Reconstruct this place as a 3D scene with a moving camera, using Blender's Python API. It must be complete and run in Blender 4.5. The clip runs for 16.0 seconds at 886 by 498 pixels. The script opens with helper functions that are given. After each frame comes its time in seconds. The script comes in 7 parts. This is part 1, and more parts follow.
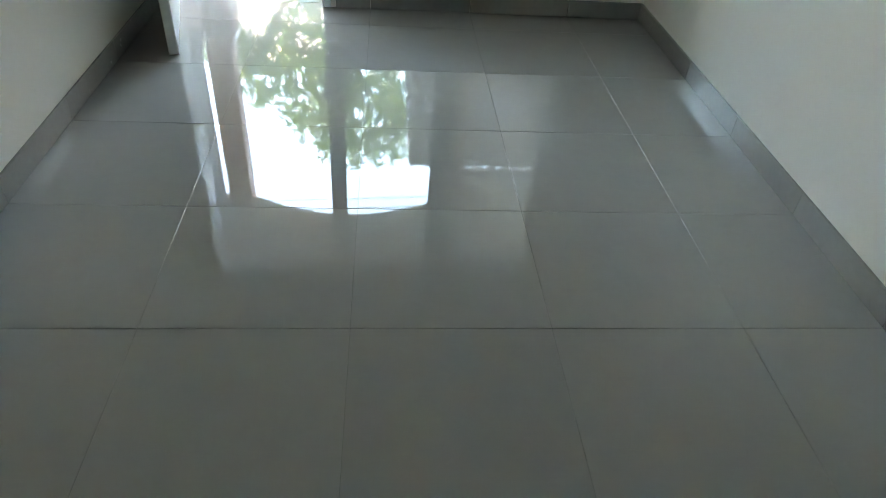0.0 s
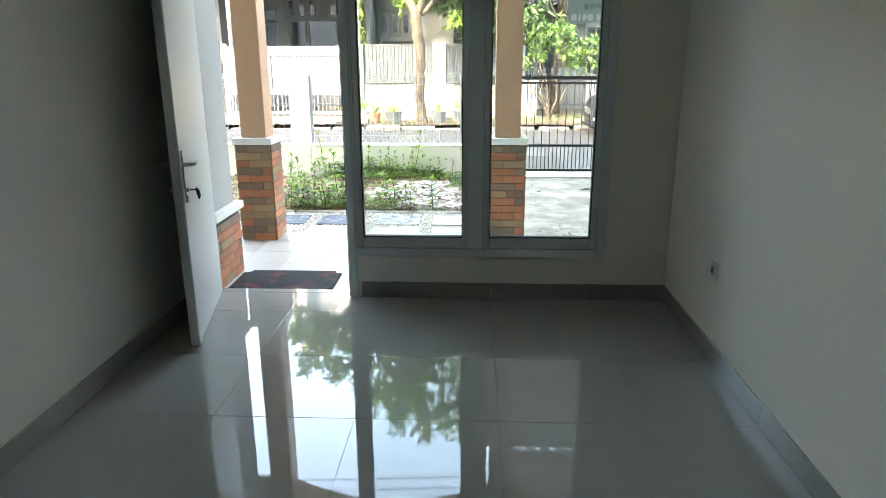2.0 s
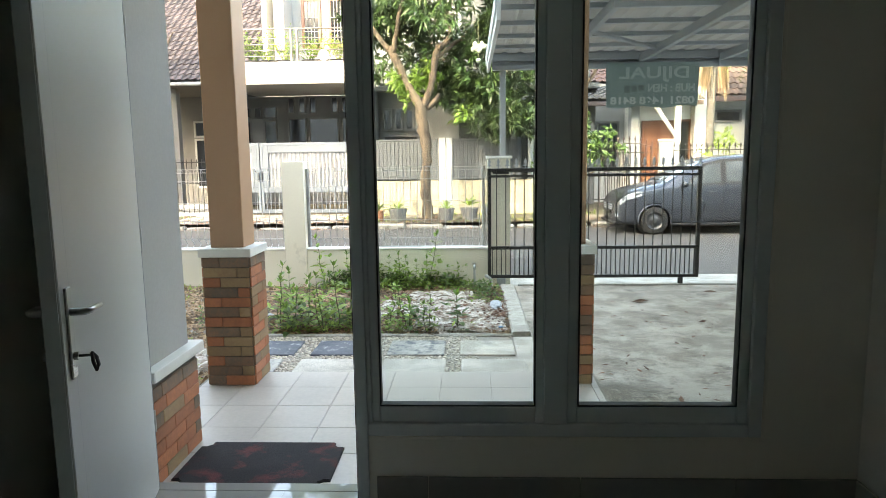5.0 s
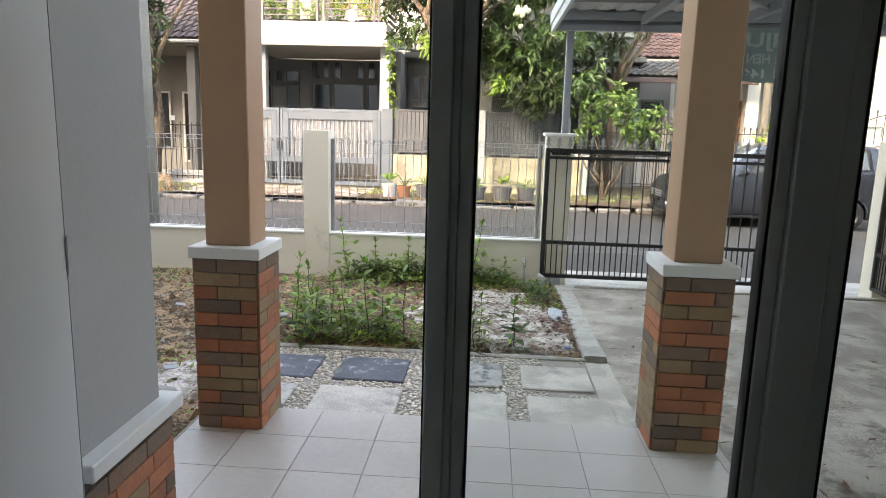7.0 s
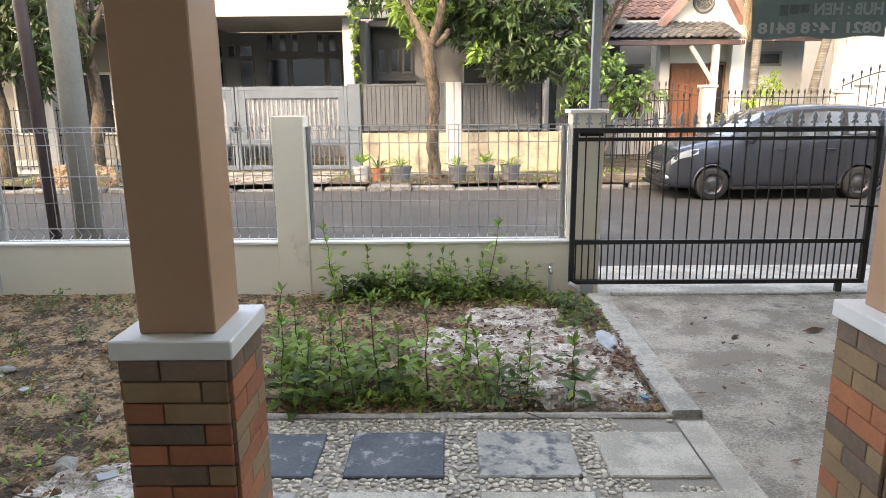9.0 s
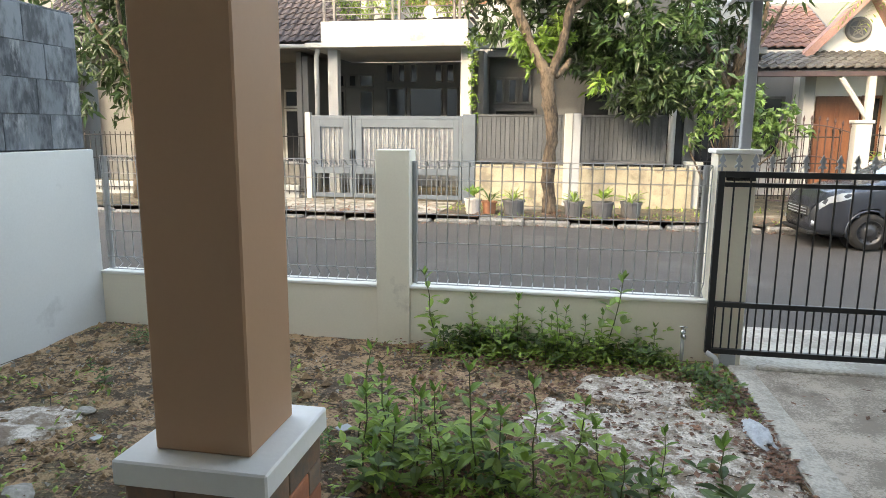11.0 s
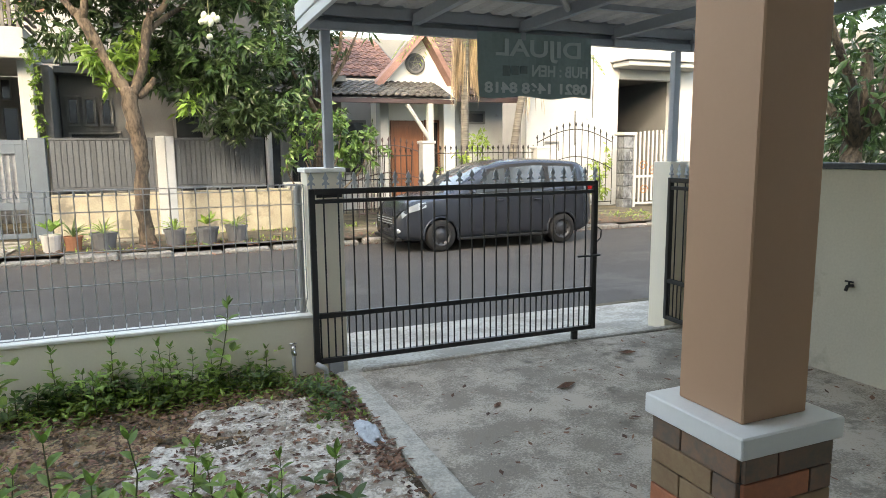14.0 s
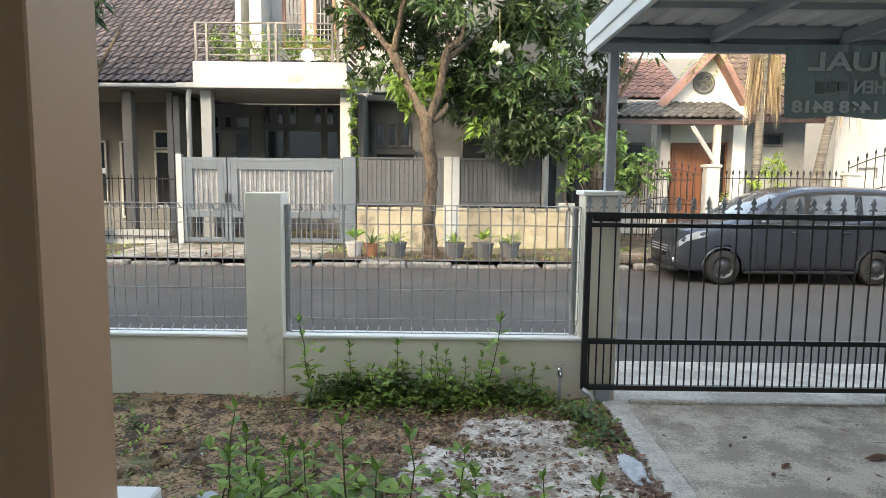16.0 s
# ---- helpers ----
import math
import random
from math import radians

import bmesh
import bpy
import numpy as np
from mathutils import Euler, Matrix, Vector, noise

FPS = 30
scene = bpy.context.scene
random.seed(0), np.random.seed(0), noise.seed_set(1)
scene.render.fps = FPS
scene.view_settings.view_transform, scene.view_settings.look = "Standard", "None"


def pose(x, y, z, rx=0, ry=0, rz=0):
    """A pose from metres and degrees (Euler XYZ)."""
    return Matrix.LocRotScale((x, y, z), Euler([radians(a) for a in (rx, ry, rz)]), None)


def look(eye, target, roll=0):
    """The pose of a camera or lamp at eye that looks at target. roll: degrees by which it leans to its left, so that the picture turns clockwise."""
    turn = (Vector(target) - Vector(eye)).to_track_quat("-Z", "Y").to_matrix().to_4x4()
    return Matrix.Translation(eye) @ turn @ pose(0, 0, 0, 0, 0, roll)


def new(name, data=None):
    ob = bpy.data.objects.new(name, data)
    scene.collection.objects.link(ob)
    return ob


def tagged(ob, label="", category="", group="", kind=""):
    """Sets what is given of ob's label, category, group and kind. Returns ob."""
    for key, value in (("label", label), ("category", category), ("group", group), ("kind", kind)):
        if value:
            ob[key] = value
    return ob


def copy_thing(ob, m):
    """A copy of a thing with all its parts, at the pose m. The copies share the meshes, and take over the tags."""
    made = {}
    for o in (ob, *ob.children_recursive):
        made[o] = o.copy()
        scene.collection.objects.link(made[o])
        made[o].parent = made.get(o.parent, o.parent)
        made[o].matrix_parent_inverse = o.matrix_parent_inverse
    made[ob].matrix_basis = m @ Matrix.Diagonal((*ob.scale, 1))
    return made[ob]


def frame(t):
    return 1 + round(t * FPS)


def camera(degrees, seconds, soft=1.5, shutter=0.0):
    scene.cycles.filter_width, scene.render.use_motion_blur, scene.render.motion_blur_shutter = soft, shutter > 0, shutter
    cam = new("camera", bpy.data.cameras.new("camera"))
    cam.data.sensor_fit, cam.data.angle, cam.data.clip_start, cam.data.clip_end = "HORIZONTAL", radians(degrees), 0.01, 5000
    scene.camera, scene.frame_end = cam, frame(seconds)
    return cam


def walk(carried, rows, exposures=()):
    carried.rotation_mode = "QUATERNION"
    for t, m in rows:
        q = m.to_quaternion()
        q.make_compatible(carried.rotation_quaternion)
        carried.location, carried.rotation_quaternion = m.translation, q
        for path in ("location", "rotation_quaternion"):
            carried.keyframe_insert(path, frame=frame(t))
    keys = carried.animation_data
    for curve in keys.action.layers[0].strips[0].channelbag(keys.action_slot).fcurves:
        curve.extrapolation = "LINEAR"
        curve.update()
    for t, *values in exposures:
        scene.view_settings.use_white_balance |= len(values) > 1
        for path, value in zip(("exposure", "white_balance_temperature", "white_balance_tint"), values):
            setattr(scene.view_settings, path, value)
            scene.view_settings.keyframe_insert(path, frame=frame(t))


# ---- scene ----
import collections

cam = camera(67.3, 16.0, soft=0.8)

PATH = [
    (0, (0.378, -4.044, 1.413), (0.553, -2.495, 0.16), 4.6),
    (0.5, (0.6, -4.189, 1.377), (0.626, -2.534, 0.254), 1.6),
    (1, (0.661, -4.091, 1.364), (0.666, -2.39, 0.311), 1.2),
    (1.5, (0.67, -3.993, 1.416), (0.662, -2.163, 0.611), 1.0),
    (2, (0.766, -3.928, 1.451), (0.677, -2.009, 0.897), -0.2),
    (2.5, (0.836, -3.852, 1.485), (0.713, -1.89, 1.115), 1.1),
    (3, (0.835, -3.744, 1.468), (0.665, -1.777, 1.149), 0.3),
    (3.5, (0.725, -3.494, 1.469), (0.634, -1.52, 1.162), -1.0),
    (3.7, (0.75, -3.398, 1.459), (0.65, -1.422, 1.172), -1.1),
    (5.8, (0.318, -2.068, 1.338), (0.24, -0.088, 1.069), -0.6),
    (6, (0.353, -2.009, 1.386), (0.243, -0.028, 1.135), 0.4),
    (6.5, (0.283, -1.684, 1.388), (0.154, 0.285, 1.065), 1.9),
    (7, (0.128, -1.392, 1.368), (-0.004, 0.571, 1.011), 1.6),
    (7.5, (-0.032, -1.072, 1.377), (-0.236, 0.872, 0.950), -0.1),
    (8, (-0.117, -0.752, 1.379), (-0.430, 1.175, 0.942), -0.3),
    (8.5, (-0.218, -0.481, 1.400), (-0.496, 1.443, 0.930), 0.8),
    (9, (-0.297, -0.213, 1.43), (-0.32, 1.739, 0.993), -0.5),
    (9.5, (-0.355, 0.039, 1.425), (-0.426, 1.992, 1.003), -0.3),
    (9.7, (-0.340, 0.112, 1.441), (-0.640, 2.049, 1.046), 0.4),
    (12, (-0.346, 0.374, 1.466), (-0.7, 2.313, 1.124), 0.5),
    (12.5, (-0.326, 0.392, 1.452), (-0.305, 2.363, 1.114), 0.4),
    (13, (-0.296, 0.417, 1.454), (0.042, 2.36, 1.122), -0.2),
    (13.5, (-0.279, 0.395, 1.448), (0.323, 2.277, 1.142), 0.3),
    (14, (-0.25, 0.416, 1.454), (0.508, 2.244, 1.165), -0.6),
    (14.5, (-0.245, 0.398, 1.455), (0.495, 2.235, 1.176), -0.7),
    (15, (-0.27, 0.399, 1.46), (0.05, 2.357, 1.203), -1.3),
    (15.5, (-0.29, 0.422, 1.464), (-0.255, 2.406, 1.209), 0.7),
    (16, (-0.294, 0.449, 1.462), (-0.306, 2.436, 1.236), 0.6),
]
# stops and white balance, as the automatic exposure settles from the dim room to the street
EXPOSURE = [(0.0, 6.3, 8900, 10), (1.0, 6.17, 8800, 10), (2.0, 5.33, 8900, 9), (2.6, 5.05, 9200, 8), (3.7, 4.95, 9500, 8), (5.8, 3.95, 9500, 11), (7.0, 3.78, 9500, 17), (8.5, 3.66, 9600, 18), (9.5, 3.38, 9500, 14), (12.0, 3.3, 9200, 10), (14.0, 3.12, 9000, 9), (16.0, 3.08, 8800, 9)]
walk(cam, [(t, look(eye, target, roll)) for t, eye, target, roll in PATH], EXPOSURE)

# ---- light ----
# haze-bright tropical morning: sun behind the house, high over the street
SUN = Vector((-0.52, -0.69, 0.52)).normalized()
world = bpy.data.worlds.new("sky")
scene.world = world
world.use_nodes = True
wn = world.node_tree.nodes
sky = wn.new("ShaderNodeTexSky")
sky.sky_type = "NISHITA"
sky.sun_disc = False
sky.sun_elevation = math.asin(SUN.z)
sky.sun_rotation = math.atan2(SUN.x, SUN.y)
sky.air_density, sky.dust_density, sky.ozone_density = 1.0, 2.0, 1.0
wn["Background"].inputs["Strength"].default_value = 0.15
world.node_tree.links.new(sky.outputs["Color"], wn["Background"].inputs["Color"])
sun = new("sun", bpy.data.lights.new("sun", "SUN"))
sun.data.energy, sun.data.angle, sun.data.color = 0.38, radians(0.8), (0.97, 0.99, 1.0)
sun.matrix_world = look(SUN * 40, (0, 0, 0))


# ---- materials ----
def material(name, col, col2=None, rough=0.6, metal=0.0, scale=3.0, fine=40.0, var=0.5, bump=0.15, dist=0.004,
             spec=0.5, rand=0.0, stain=None, stain_at=0.62, stain_scale=1.5, rough_var=0.1, island=0.0, stretch=None):
    """Two scales of colour variation, optional stains, fine relief; rand varies piece by piece."""
    m = bpy.data.materials.new(name)
    m.use_nodes = True
    nt = m.node_tree
    n, l = nt.nodes, nt.links
    b = n["Principled BSDF"]
    b.inputs["Metallic"].default_value = metal
    b.inputs["Specular IOR Level"].default_value = spec
    col2 = col2 or tuple(c * 0.82 for c in col)
    tc = n.new("ShaderNodeTexCoord")
    src = tc.outputs["Object"]
    if stretch:
        mp = n.new("ShaderNodeMapping")
        mp.inputs["Scale"].default_value = stretch
        l.new(src, mp.inputs["Vector"])
        src = mp.outputs["Vector"]
    if rand:
        oi = n.new("ShaderNodeObjectInfo")
        ad = n.new("ShaderNodeVectorMath")
        ad.operation = "MULTIPLY_ADD"
        ad.inputs[1].default_value = (1, 1, 1)
        l.new(src, ad.inputs[0])
        sc = n.new("ShaderNodeVectorMath")
        sc.operation = "SCALE"
        sc.inputs[0].default_value = (13.7, 7.3, 5.1)
        l.new(oi.outputs["Random"], sc.inputs["Scale"])
        l.new(sc.outputs[0], ad.inputs[2])
        src = ad.outputs[0]
    big, small = n.new("ShaderNodeTexNoise"), n.new("ShaderNodeTexNoise")
    for t, s, d in ((big, scale, 4.0), (small, fine, 6.0)):
        t.inputs["Scale"].default_value, t.inputs["Detail"].default_value = s, d
        t.inputs["Roughness"].default_value = 0.6
        l.new(src, t.inputs["Vector"])
    mixf = n.new("ShaderNodeMath")
    mixf.operation = "MULTIPLY_ADD"
    mixf.inputs[1].default_value, mixf.inputs[2].default_value = 0.45, 0.0
    l.new(small.outputs["Fac"], mixf.inputs[0])
    add = n.new("ShaderNodeMath")
    add.operation = "MULTIPLY_ADD"
    add.inputs[1].default_value = 0.55
    l.new(big.outputs["Fac"], add.inputs[0])
    l.new(mixf.outputs[0], add.inputs[2])
    mr = n.new("ShaderNodeMapRange")
    mr.inputs["From Min"].default_value, mr.inputs["From Max"].default_value = 0.5 - 0.22 / max(var, 0.05) * 0.5, 0.5 + 0.22 / max(var, 0.05) * 0.5
    l.new(add.outputs[0], mr.inputs["Value"])
    mix = n.new("ShaderNodeMix")
    mix.data_type = "RGBA"
    mix.inputs["A"].default_value, mix.inputs["B"].default_value = (*col2, 1), (*col, 1)
    l.new(mr.outputs[0], mix.inputs["Factor"])
    out = mix.outputs["Result"]
    if stain:
        st = n.new("ShaderNodeTexNoise")
        st.inputs["Scale"].default_value, st.inputs["Detail"].default_value = stain_scale, 8.0
        st.inputs["Roughness"].default_value = 0.65
        l.new(src, st.inputs["Vector"])
        r2 = n.new("ShaderNodeMapRange")
        r2.inputs["From Min"].default_value, r2.inputs["From Max"].default_value = stain_at - 0.05, stain_at + 0.06
        l.new(st.outputs["Fac"], r2.inputs["Value"])
        m2 = n.new("ShaderNodeMix")
        m2.data_type = "RGBA"
        m2.inputs["B"].default_value = (*stain, 1)
        l.new(out, m2.inputs["A"])
        l.new(r2.outputs[0], m2.inputs["Factor"])
        out = m2.outputs["Result"]
    if rand or island:
        hs = n.new("ShaderNodeHueSaturation")
        v = n.new("ShaderNodeMapRange")
        amount = rand or island
        v.inputs["To Min"].default_value, v.inputs["To Max"].default_value = 1 - amount, 1 + amount
        if rand:
            l.new(oi.outputs["Random"], v.inputs["Value"])
        else:
            ge = n.new("ShaderNodeNewGeometry")
            l.new(ge.outputs["Random Per Island"], v.inputs["Value"])
        l.new(v.outputs[0], hs.inputs["Value"])
        l.new(out, hs.inputs["Color"])
        out = hs.outputs["Color"]
    l.new(out, b.inputs["Base Color"])
    rr = n.new("ShaderNodeMapRange")
    rr.inputs["To Min"].default_value, rr.inputs["To Max"].default_value = max(0.02, rough - rough_var), min(1, rough + rough_var)
    l.new(big.outputs["Fac"], rr.inputs["Value"])
    l.new(rr.outputs[0], b.inputs["Roughness"])
    if bump:
        bp = n.new("ShaderNodeBump")
        bp.inputs["Strength"].default_value, bp.inputs["Distance"].default_value = bump, dist
        l.new(small.outputs["Fac"], bp.inputs["Height"])
        l.new(bp.outputs[0], b.inputs["Normal"])
    return m


def leaf_material(name, col, col2, trans=0.35, rough=0.45):
    m = material(name, col, col2, rough=rough, scale=2.0, fine=25, var=0.9, bump=0.1, island=0.45)
    n, l = m.node_tree.nodes, m.node_tree.links
    b = n["Principled BSDF"]
    tr = n.new("ShaderNodeBsdfTranslucent")
    ms = n.new("ShaderNodeMixShader")
    ms.inputs[0].default_value = trans
    l.new(b.inputs["Base Color"].links[0].from_socket, tr.inputs["Color"])
    l.new(b.outputs[0], ms.inputs[1])
    l.new(tr.outputs[0], ms.inputs[2])
    l.new(ms.outputs[0], n["Material Output"].inputs["Surface"])
    return m


def glass_material(name, tint=(1, 1, 1), rough=0.0):
    m = bpy.data.materials.new(name)
    m.use_nodes = True
    n, l = m.node_tree.nodes, m.node_tree.links
    n.remove(n["Principled BSDF"])
    t, g, f, s = n.new("ShaderNodeBsdfTransparent"), n.new("ShaderNodeBsdfGlossy"), n.new("ShaderNodeFresnel"), n.new("ShaderNodeMixShader")
    t.inputs["Color"].default_value = (*tint, 1)
    g.inputs["Roughness"].default_value = rough
    f.inputs["IOR"].default_value = 1.5
    l.new(f.outputs[0], s.inputs[0])
    l.new(t.outputs[0], s.inputs[1])
    l.new(g.outputs[0], s.inputs[2])
    l.new(s.outputs[0], n["Material Output"].inputs["Surface"])
    return m


M_WALL_IN = material("interior wall paint", (0.87, 0.84, 0.765), (0.84, 0.81, 0.735), rough=0.75, scale=0.8, fine=90, var=0.4, bump=0.08, dist=0.002)
M_CEIL = material("ceiling paint", (0.87, 0.87, 0.85), rough=0.85, scale=1, fine=60, var=0.2, bump=0.05)
M_FLOOR = material("polished porcelain tile", (0.375, 0.365, 0.338), (0.345, 0.335, 0.31), rough=0.024, rough_var=0.008, scale=2.5, fine=14, var=0.5, bump=0.0, spec=0.62, rand=0.03)
M_GROUT = material("grey grout", (0.14, 0.135, 0.125), rough=0.9)
M_SKIRT = material("grey tile skirting", (0.34, 0.33, 0.30), (0.29, 0.28, 0.26), rough=0.24, scale=3, fine=30, var=0.5, bump=0.0, rand=0.05)
M_ALU = material("pale grey painted aluminium", (0.72, 0.77, 0.77), (0.65, 0.70, 0.70), rough=0.36, scale=2, fine=60, var=0.3, bump=0.03, dist=0.001)
M_DOOR = material("white door laminate", (0.56, 0.56, 0.545), (0.52, 0.52, 0.505), rough=0.4, scale=1.2, fine=50, var=0.3, bump=0.03, dist=0.001)
M_GASKET = material("black rubber gasket", (0.012, 0.012, 0.012), rough=0.6, bump=0)
M_GLASS = glass_material("window glass", (0.93, 0.96, 0.95))
M_CHROME = material("brushed steel", (0.55, 0.55, 0.54), rough=0.28, metal=1.0, bump=0)
M_PLASTIC = material("white plastic", (0.72, 0.73, 0.72), rough=0.35, bump=0)
M_DARKPLASTIC = material("smoked plastic cover", (0.015, 0.016, 0.018), rough=0.12, bump=0)
M_MAT = material("charcoal door mat", (0.035, 0.03, 0.032), (0.018, 0.016, 0.018), rough=0.95, scale=9, fine=160, var=0.9, bump=0.8, dist=0.006, stain=(0.13, 0.03, 0.03), stain_at=0.57, stain_scale=7)
M_PORCH = material("beige porch tile", (0.58, 0.51, 0.44), (0.48, 0.42, 0.36), rough=0.42, scale=3, fine=40, var=0.7, bump=0.08, rand=0.04)
M_JOINT = material("cement joint", (0.40, 0.355, 0.295), (0.24, 0.21, 0.175), rough=0.9, fine=120, var=1.0, bump=0.4)
M_BRICK_A = material("orange brick tile", (0.50, 0.17, 0.078), (0.35, 0.125, 0.065), rough=0.62, scale=8, fine=60, var=0.8, bump=0.25, rand=0.16)
M_BRICK_B = material("ochre brick tile", (0.34, 0.225, 0.12), (0.27, 0.16, 0.09), rough=0.62, scale=8, fine=60, var=0.8, bump=0.25, rand=0.14)
M_BRICK_C = material("smoky brown brick tile", (0.15, 0.115, 0.088), (0.26, 0.14, 0.085), rough=0.62, scale=9, fine=60, var=0.9, bump=0.25, rand=0.18)
M_MORTAR = material("brown-grey mortar", (0.135, 0.12, 0.10), (0.09, 0.08, 0.068), rough=0.95, fine=100, bump=0.3)
M_PEACH = material("peach brown column paint", (0.52, 0.305, 0.185), (0.49, 0.285, 0.172), rough=0.6, scale=1.2, fine=70, var=0.35, bump=0.12, dist=0.002)
M_CREAM = material("cream wall paint", (0.80, 0.735, 0.61), (0.73, 0.665, 0.55), rough=0.8, scale=1.3, fine=60, var=0.6, bump=0.2, dist=0.003, stain=(0.47, 0.42, 0.34), stain_at=0.69, stain_scale=1.8)
M_WHITE = material("white wall paint", (0.84, 0.82, 0.77), (0.77, 0.75, 0.70), rough=0.75, scale=1.5, fine=60, var=0.5, bump=0.15, stain=(0.55, 0.52, 0.46), stain_at=0.71, stain_scale=2.2)
# base set below true white to hold down the brightly lit street fronts
M_WHITE_LOW = material("lowered white house paint", (0.43, 0.44, 0.435), (0.34, 0.35, 0.345), rough=0.8, scale=1.0, fine=40, var=0.8, bump=0.15, stain=(0.27, 0.26, 0.235), stain_at=0.66, stain_scale=1.8)
M_CONC = material("old concrete", (0.49, 0.425, 0.355), (0.265, 0.226, 0.184), rough=0.9, scale=3.2, fine=85, var=2.2, bump=1.0, dist=0.006, stain=(0.19, 0.165, 0.133), stain_at=0.60, stain_scale=4.5)
M_KERB = material("worn kerb concrete", (0.56, 0.52, 0.45), (0.33, 0.305, 0.265), rough=0.92, scale=6, fine=60, var=1.3, bump=0.8, dist=0.006, stain=(0.22, 0.2, 0.165), stain_at=0.62, stain_scale=6)
M_KERBFAR = material("broken street kerb concrete", (0.33, 0.315, 0.285), (0.16, 0.15, 0.135), rough=0.92, scale=3, fine=30, var=1.4, bump=0.6, dist=0.01, stain=(0.10, 0.095, 0.075), stain_at=0.6, stain_scale=3)
M_RAMP = material("cracked concrete ramp", (0.36, 0.34, 0.30), (0.13, 0.12, 0.095), rough=0.92, scale=1.6, fine=14, var=1.6, bump=0.7, dist=0.015, stain=(0.09, 0.085, 0.055), stain_at=0.58, stain_scale=1.8)
M_SLAB_D = material("dark slate slab", (0.075, 0.083, 0.096), (0.125, 0.132, 0.145), rough=0.75, scale=5, fine=60, var=1.0, bump=0.3, stain=(0.42, 0.41, 0.385), stain_at=0.60, stain_scale=13)
M_SLAB_M = material("patchy cement-covered slab", (0.34, 0.325, 0.29), (0.47, 0.44, 0.385), rough=0.9, scale=7, fine=60, var=1.8, bump=0.5, stain=(0.14, 0.145, 0.155), stain_at=0.54, stain_scale=11)
M_SLAB_L = material("light gravel-finish slab", (0.64, 0.585, 0.50), (0.43, 0.39, 0.325), rough=0.92, scale=5, fine=110, var=1.6, bump=0.9, dist=0.006, stain=(0.31, 0.29, 0.255), stain_at=0.62, stain_scale=4)
M_PEBBLE = material("cream pebble", (0.68, 0.60, 0.48), (0.44, 0.385, 0.305), rough=0.7, scale=20, fine=80, var=0.6, bump=0.1, rand=0.28)
M_PEBBLES = material("cream pebbles", (0.68, 0.60, 0.48), (0.44, 0.385, 0.305), rough=0.7, scale=20, fine=80, var=0.6, bump=0.1, island=0.28)
M_SOIL = material("dry garden soil", (0.49, 0.315, 0.18), (0.10, 0.069, 0.043), rough=0.97, scale=6.0, fine=44, var=2.5, bump=1.0, dist=0.04, stain=(0.22, 0.20, 0.10), stain_at=0.61, stain_scale=2.2)
M_PATCH = material("spilt mortar crust", (0.76, 0.68, 0.60), (0.42, 0.35, 0.285), rough=0.95, scale=9, fine=60, var=2.2, bump=1.0, dist=0.02, stain=(0.27, 0.20, 0.145), stain_at=0.545, stain_scale=8)
M_ASPHALT = material("grey asphalt", (0.078, 0.070, 0.062), (0.054, 0.049, 0.044), rough=0.93, scale=0.9, fine=110, var=1.1, bump=0.7, dist=0.006, stain=(0.098, 0.089, 0.080), stain_at=0.60, stain_scale=0.6)
M_VERGE = material("weedy verge earth", (0.12, 0.095, 0.062), (0.04, 0.039, 0.025), rough=0.97, scale=1.9, fine=25, var=1.5, bump=0.9, dist=0.02, stain=(0.25, 0.23, 0.195), stain_at=0.61, stain_scale=0.9)
M_BLACK = material("black gate paint", (0.016, 0.016, 0.017), rough=0.42, scale=6, fine=60, var=0.6, bump=0.05)
M_GALV = material("galvanised wire", (0.36, 0.36, 0.355), rough=0.5, metal=0.25, bump=0)
M_STEEL = material("grey painted steel", (0.36, 0.385, 0.41), (0.295, 0.318, 0.34), rough=0.45, scale=4, fine=60, var=0.6, bump=0.05)
M_FASCIA = material("pale fascia paint", (0.66, 0.69, 0.70), (0.58, 0.61, 0.62), rough=0.5, scale=3, fine=50, var=0.5, bump=0.04)
M_ROOFSHEET = leaf_material("weathered translucent roof sheet", (0.54, 0.49, 0.43), (0.40, 0.36, 0.315), trans=0.09, rough=0.5)
M_STONE = material("weathered dark stone block", rand=0.10, col=(0.16, 0.175, 0.19), col2=(0.05, 0.055, 0.061), rough=0.9, scale=2.2, fine=16, var=1.5, bump=0.5, dist=0.01, stain=(0.27, 0.28, 0.285), stain_at=0.62, stain_scale=5, stretch=(1, 1.4, 0.55))
M_ROOFTILE = material("old clay roof tile", (0.060, 0.048, 0.050), (0.026, 0.023, 0.025), rough=0.85, scale=2, fine=20, var=1.2, bump=0.3, rand=0.3)
M_ROOFTILES = material("old clay roof tiles", (0.060, 0.048, 0.050), (0.026, 0.023, 0.025), rough=0.85, scale=2, fine=20, var=1.2, bump=0.3, island=0.3)
M_ROOFRED = material("orange clay roof tile", (0.21, 0.112, 0.088), (0.11, 0.066, 0.056), rough=0.85, scale=2, fine=20, var=1.0, bump=0.3, rand=0.25)
# base grey lowered so the shade of the deep recesses sits in the colour
M_HOUSEGREY = material("grey house wall paint darkened for shade", (0.165, 0.168, 0.165), (0.125, 0.127, 0.125), rough=0.85, scale=1, fine=30, var=0.7, bump=0.1)
M_DARKWIN = material("dark window pane", (0.02, 0.022, 0.025), rough=0.08, bump=0, spec=0.6)
M_YELLOW = material("pale yellow flaking wall", (0.40, 0.36, 0.265), (0.27, 0.24, 0.18), rough=0.9, scale=2, fine=30, var=1.2, bump=0.4, stain=(0.16, 0.142, 0.112), stain_at=0.56, stain_scale=2.6)
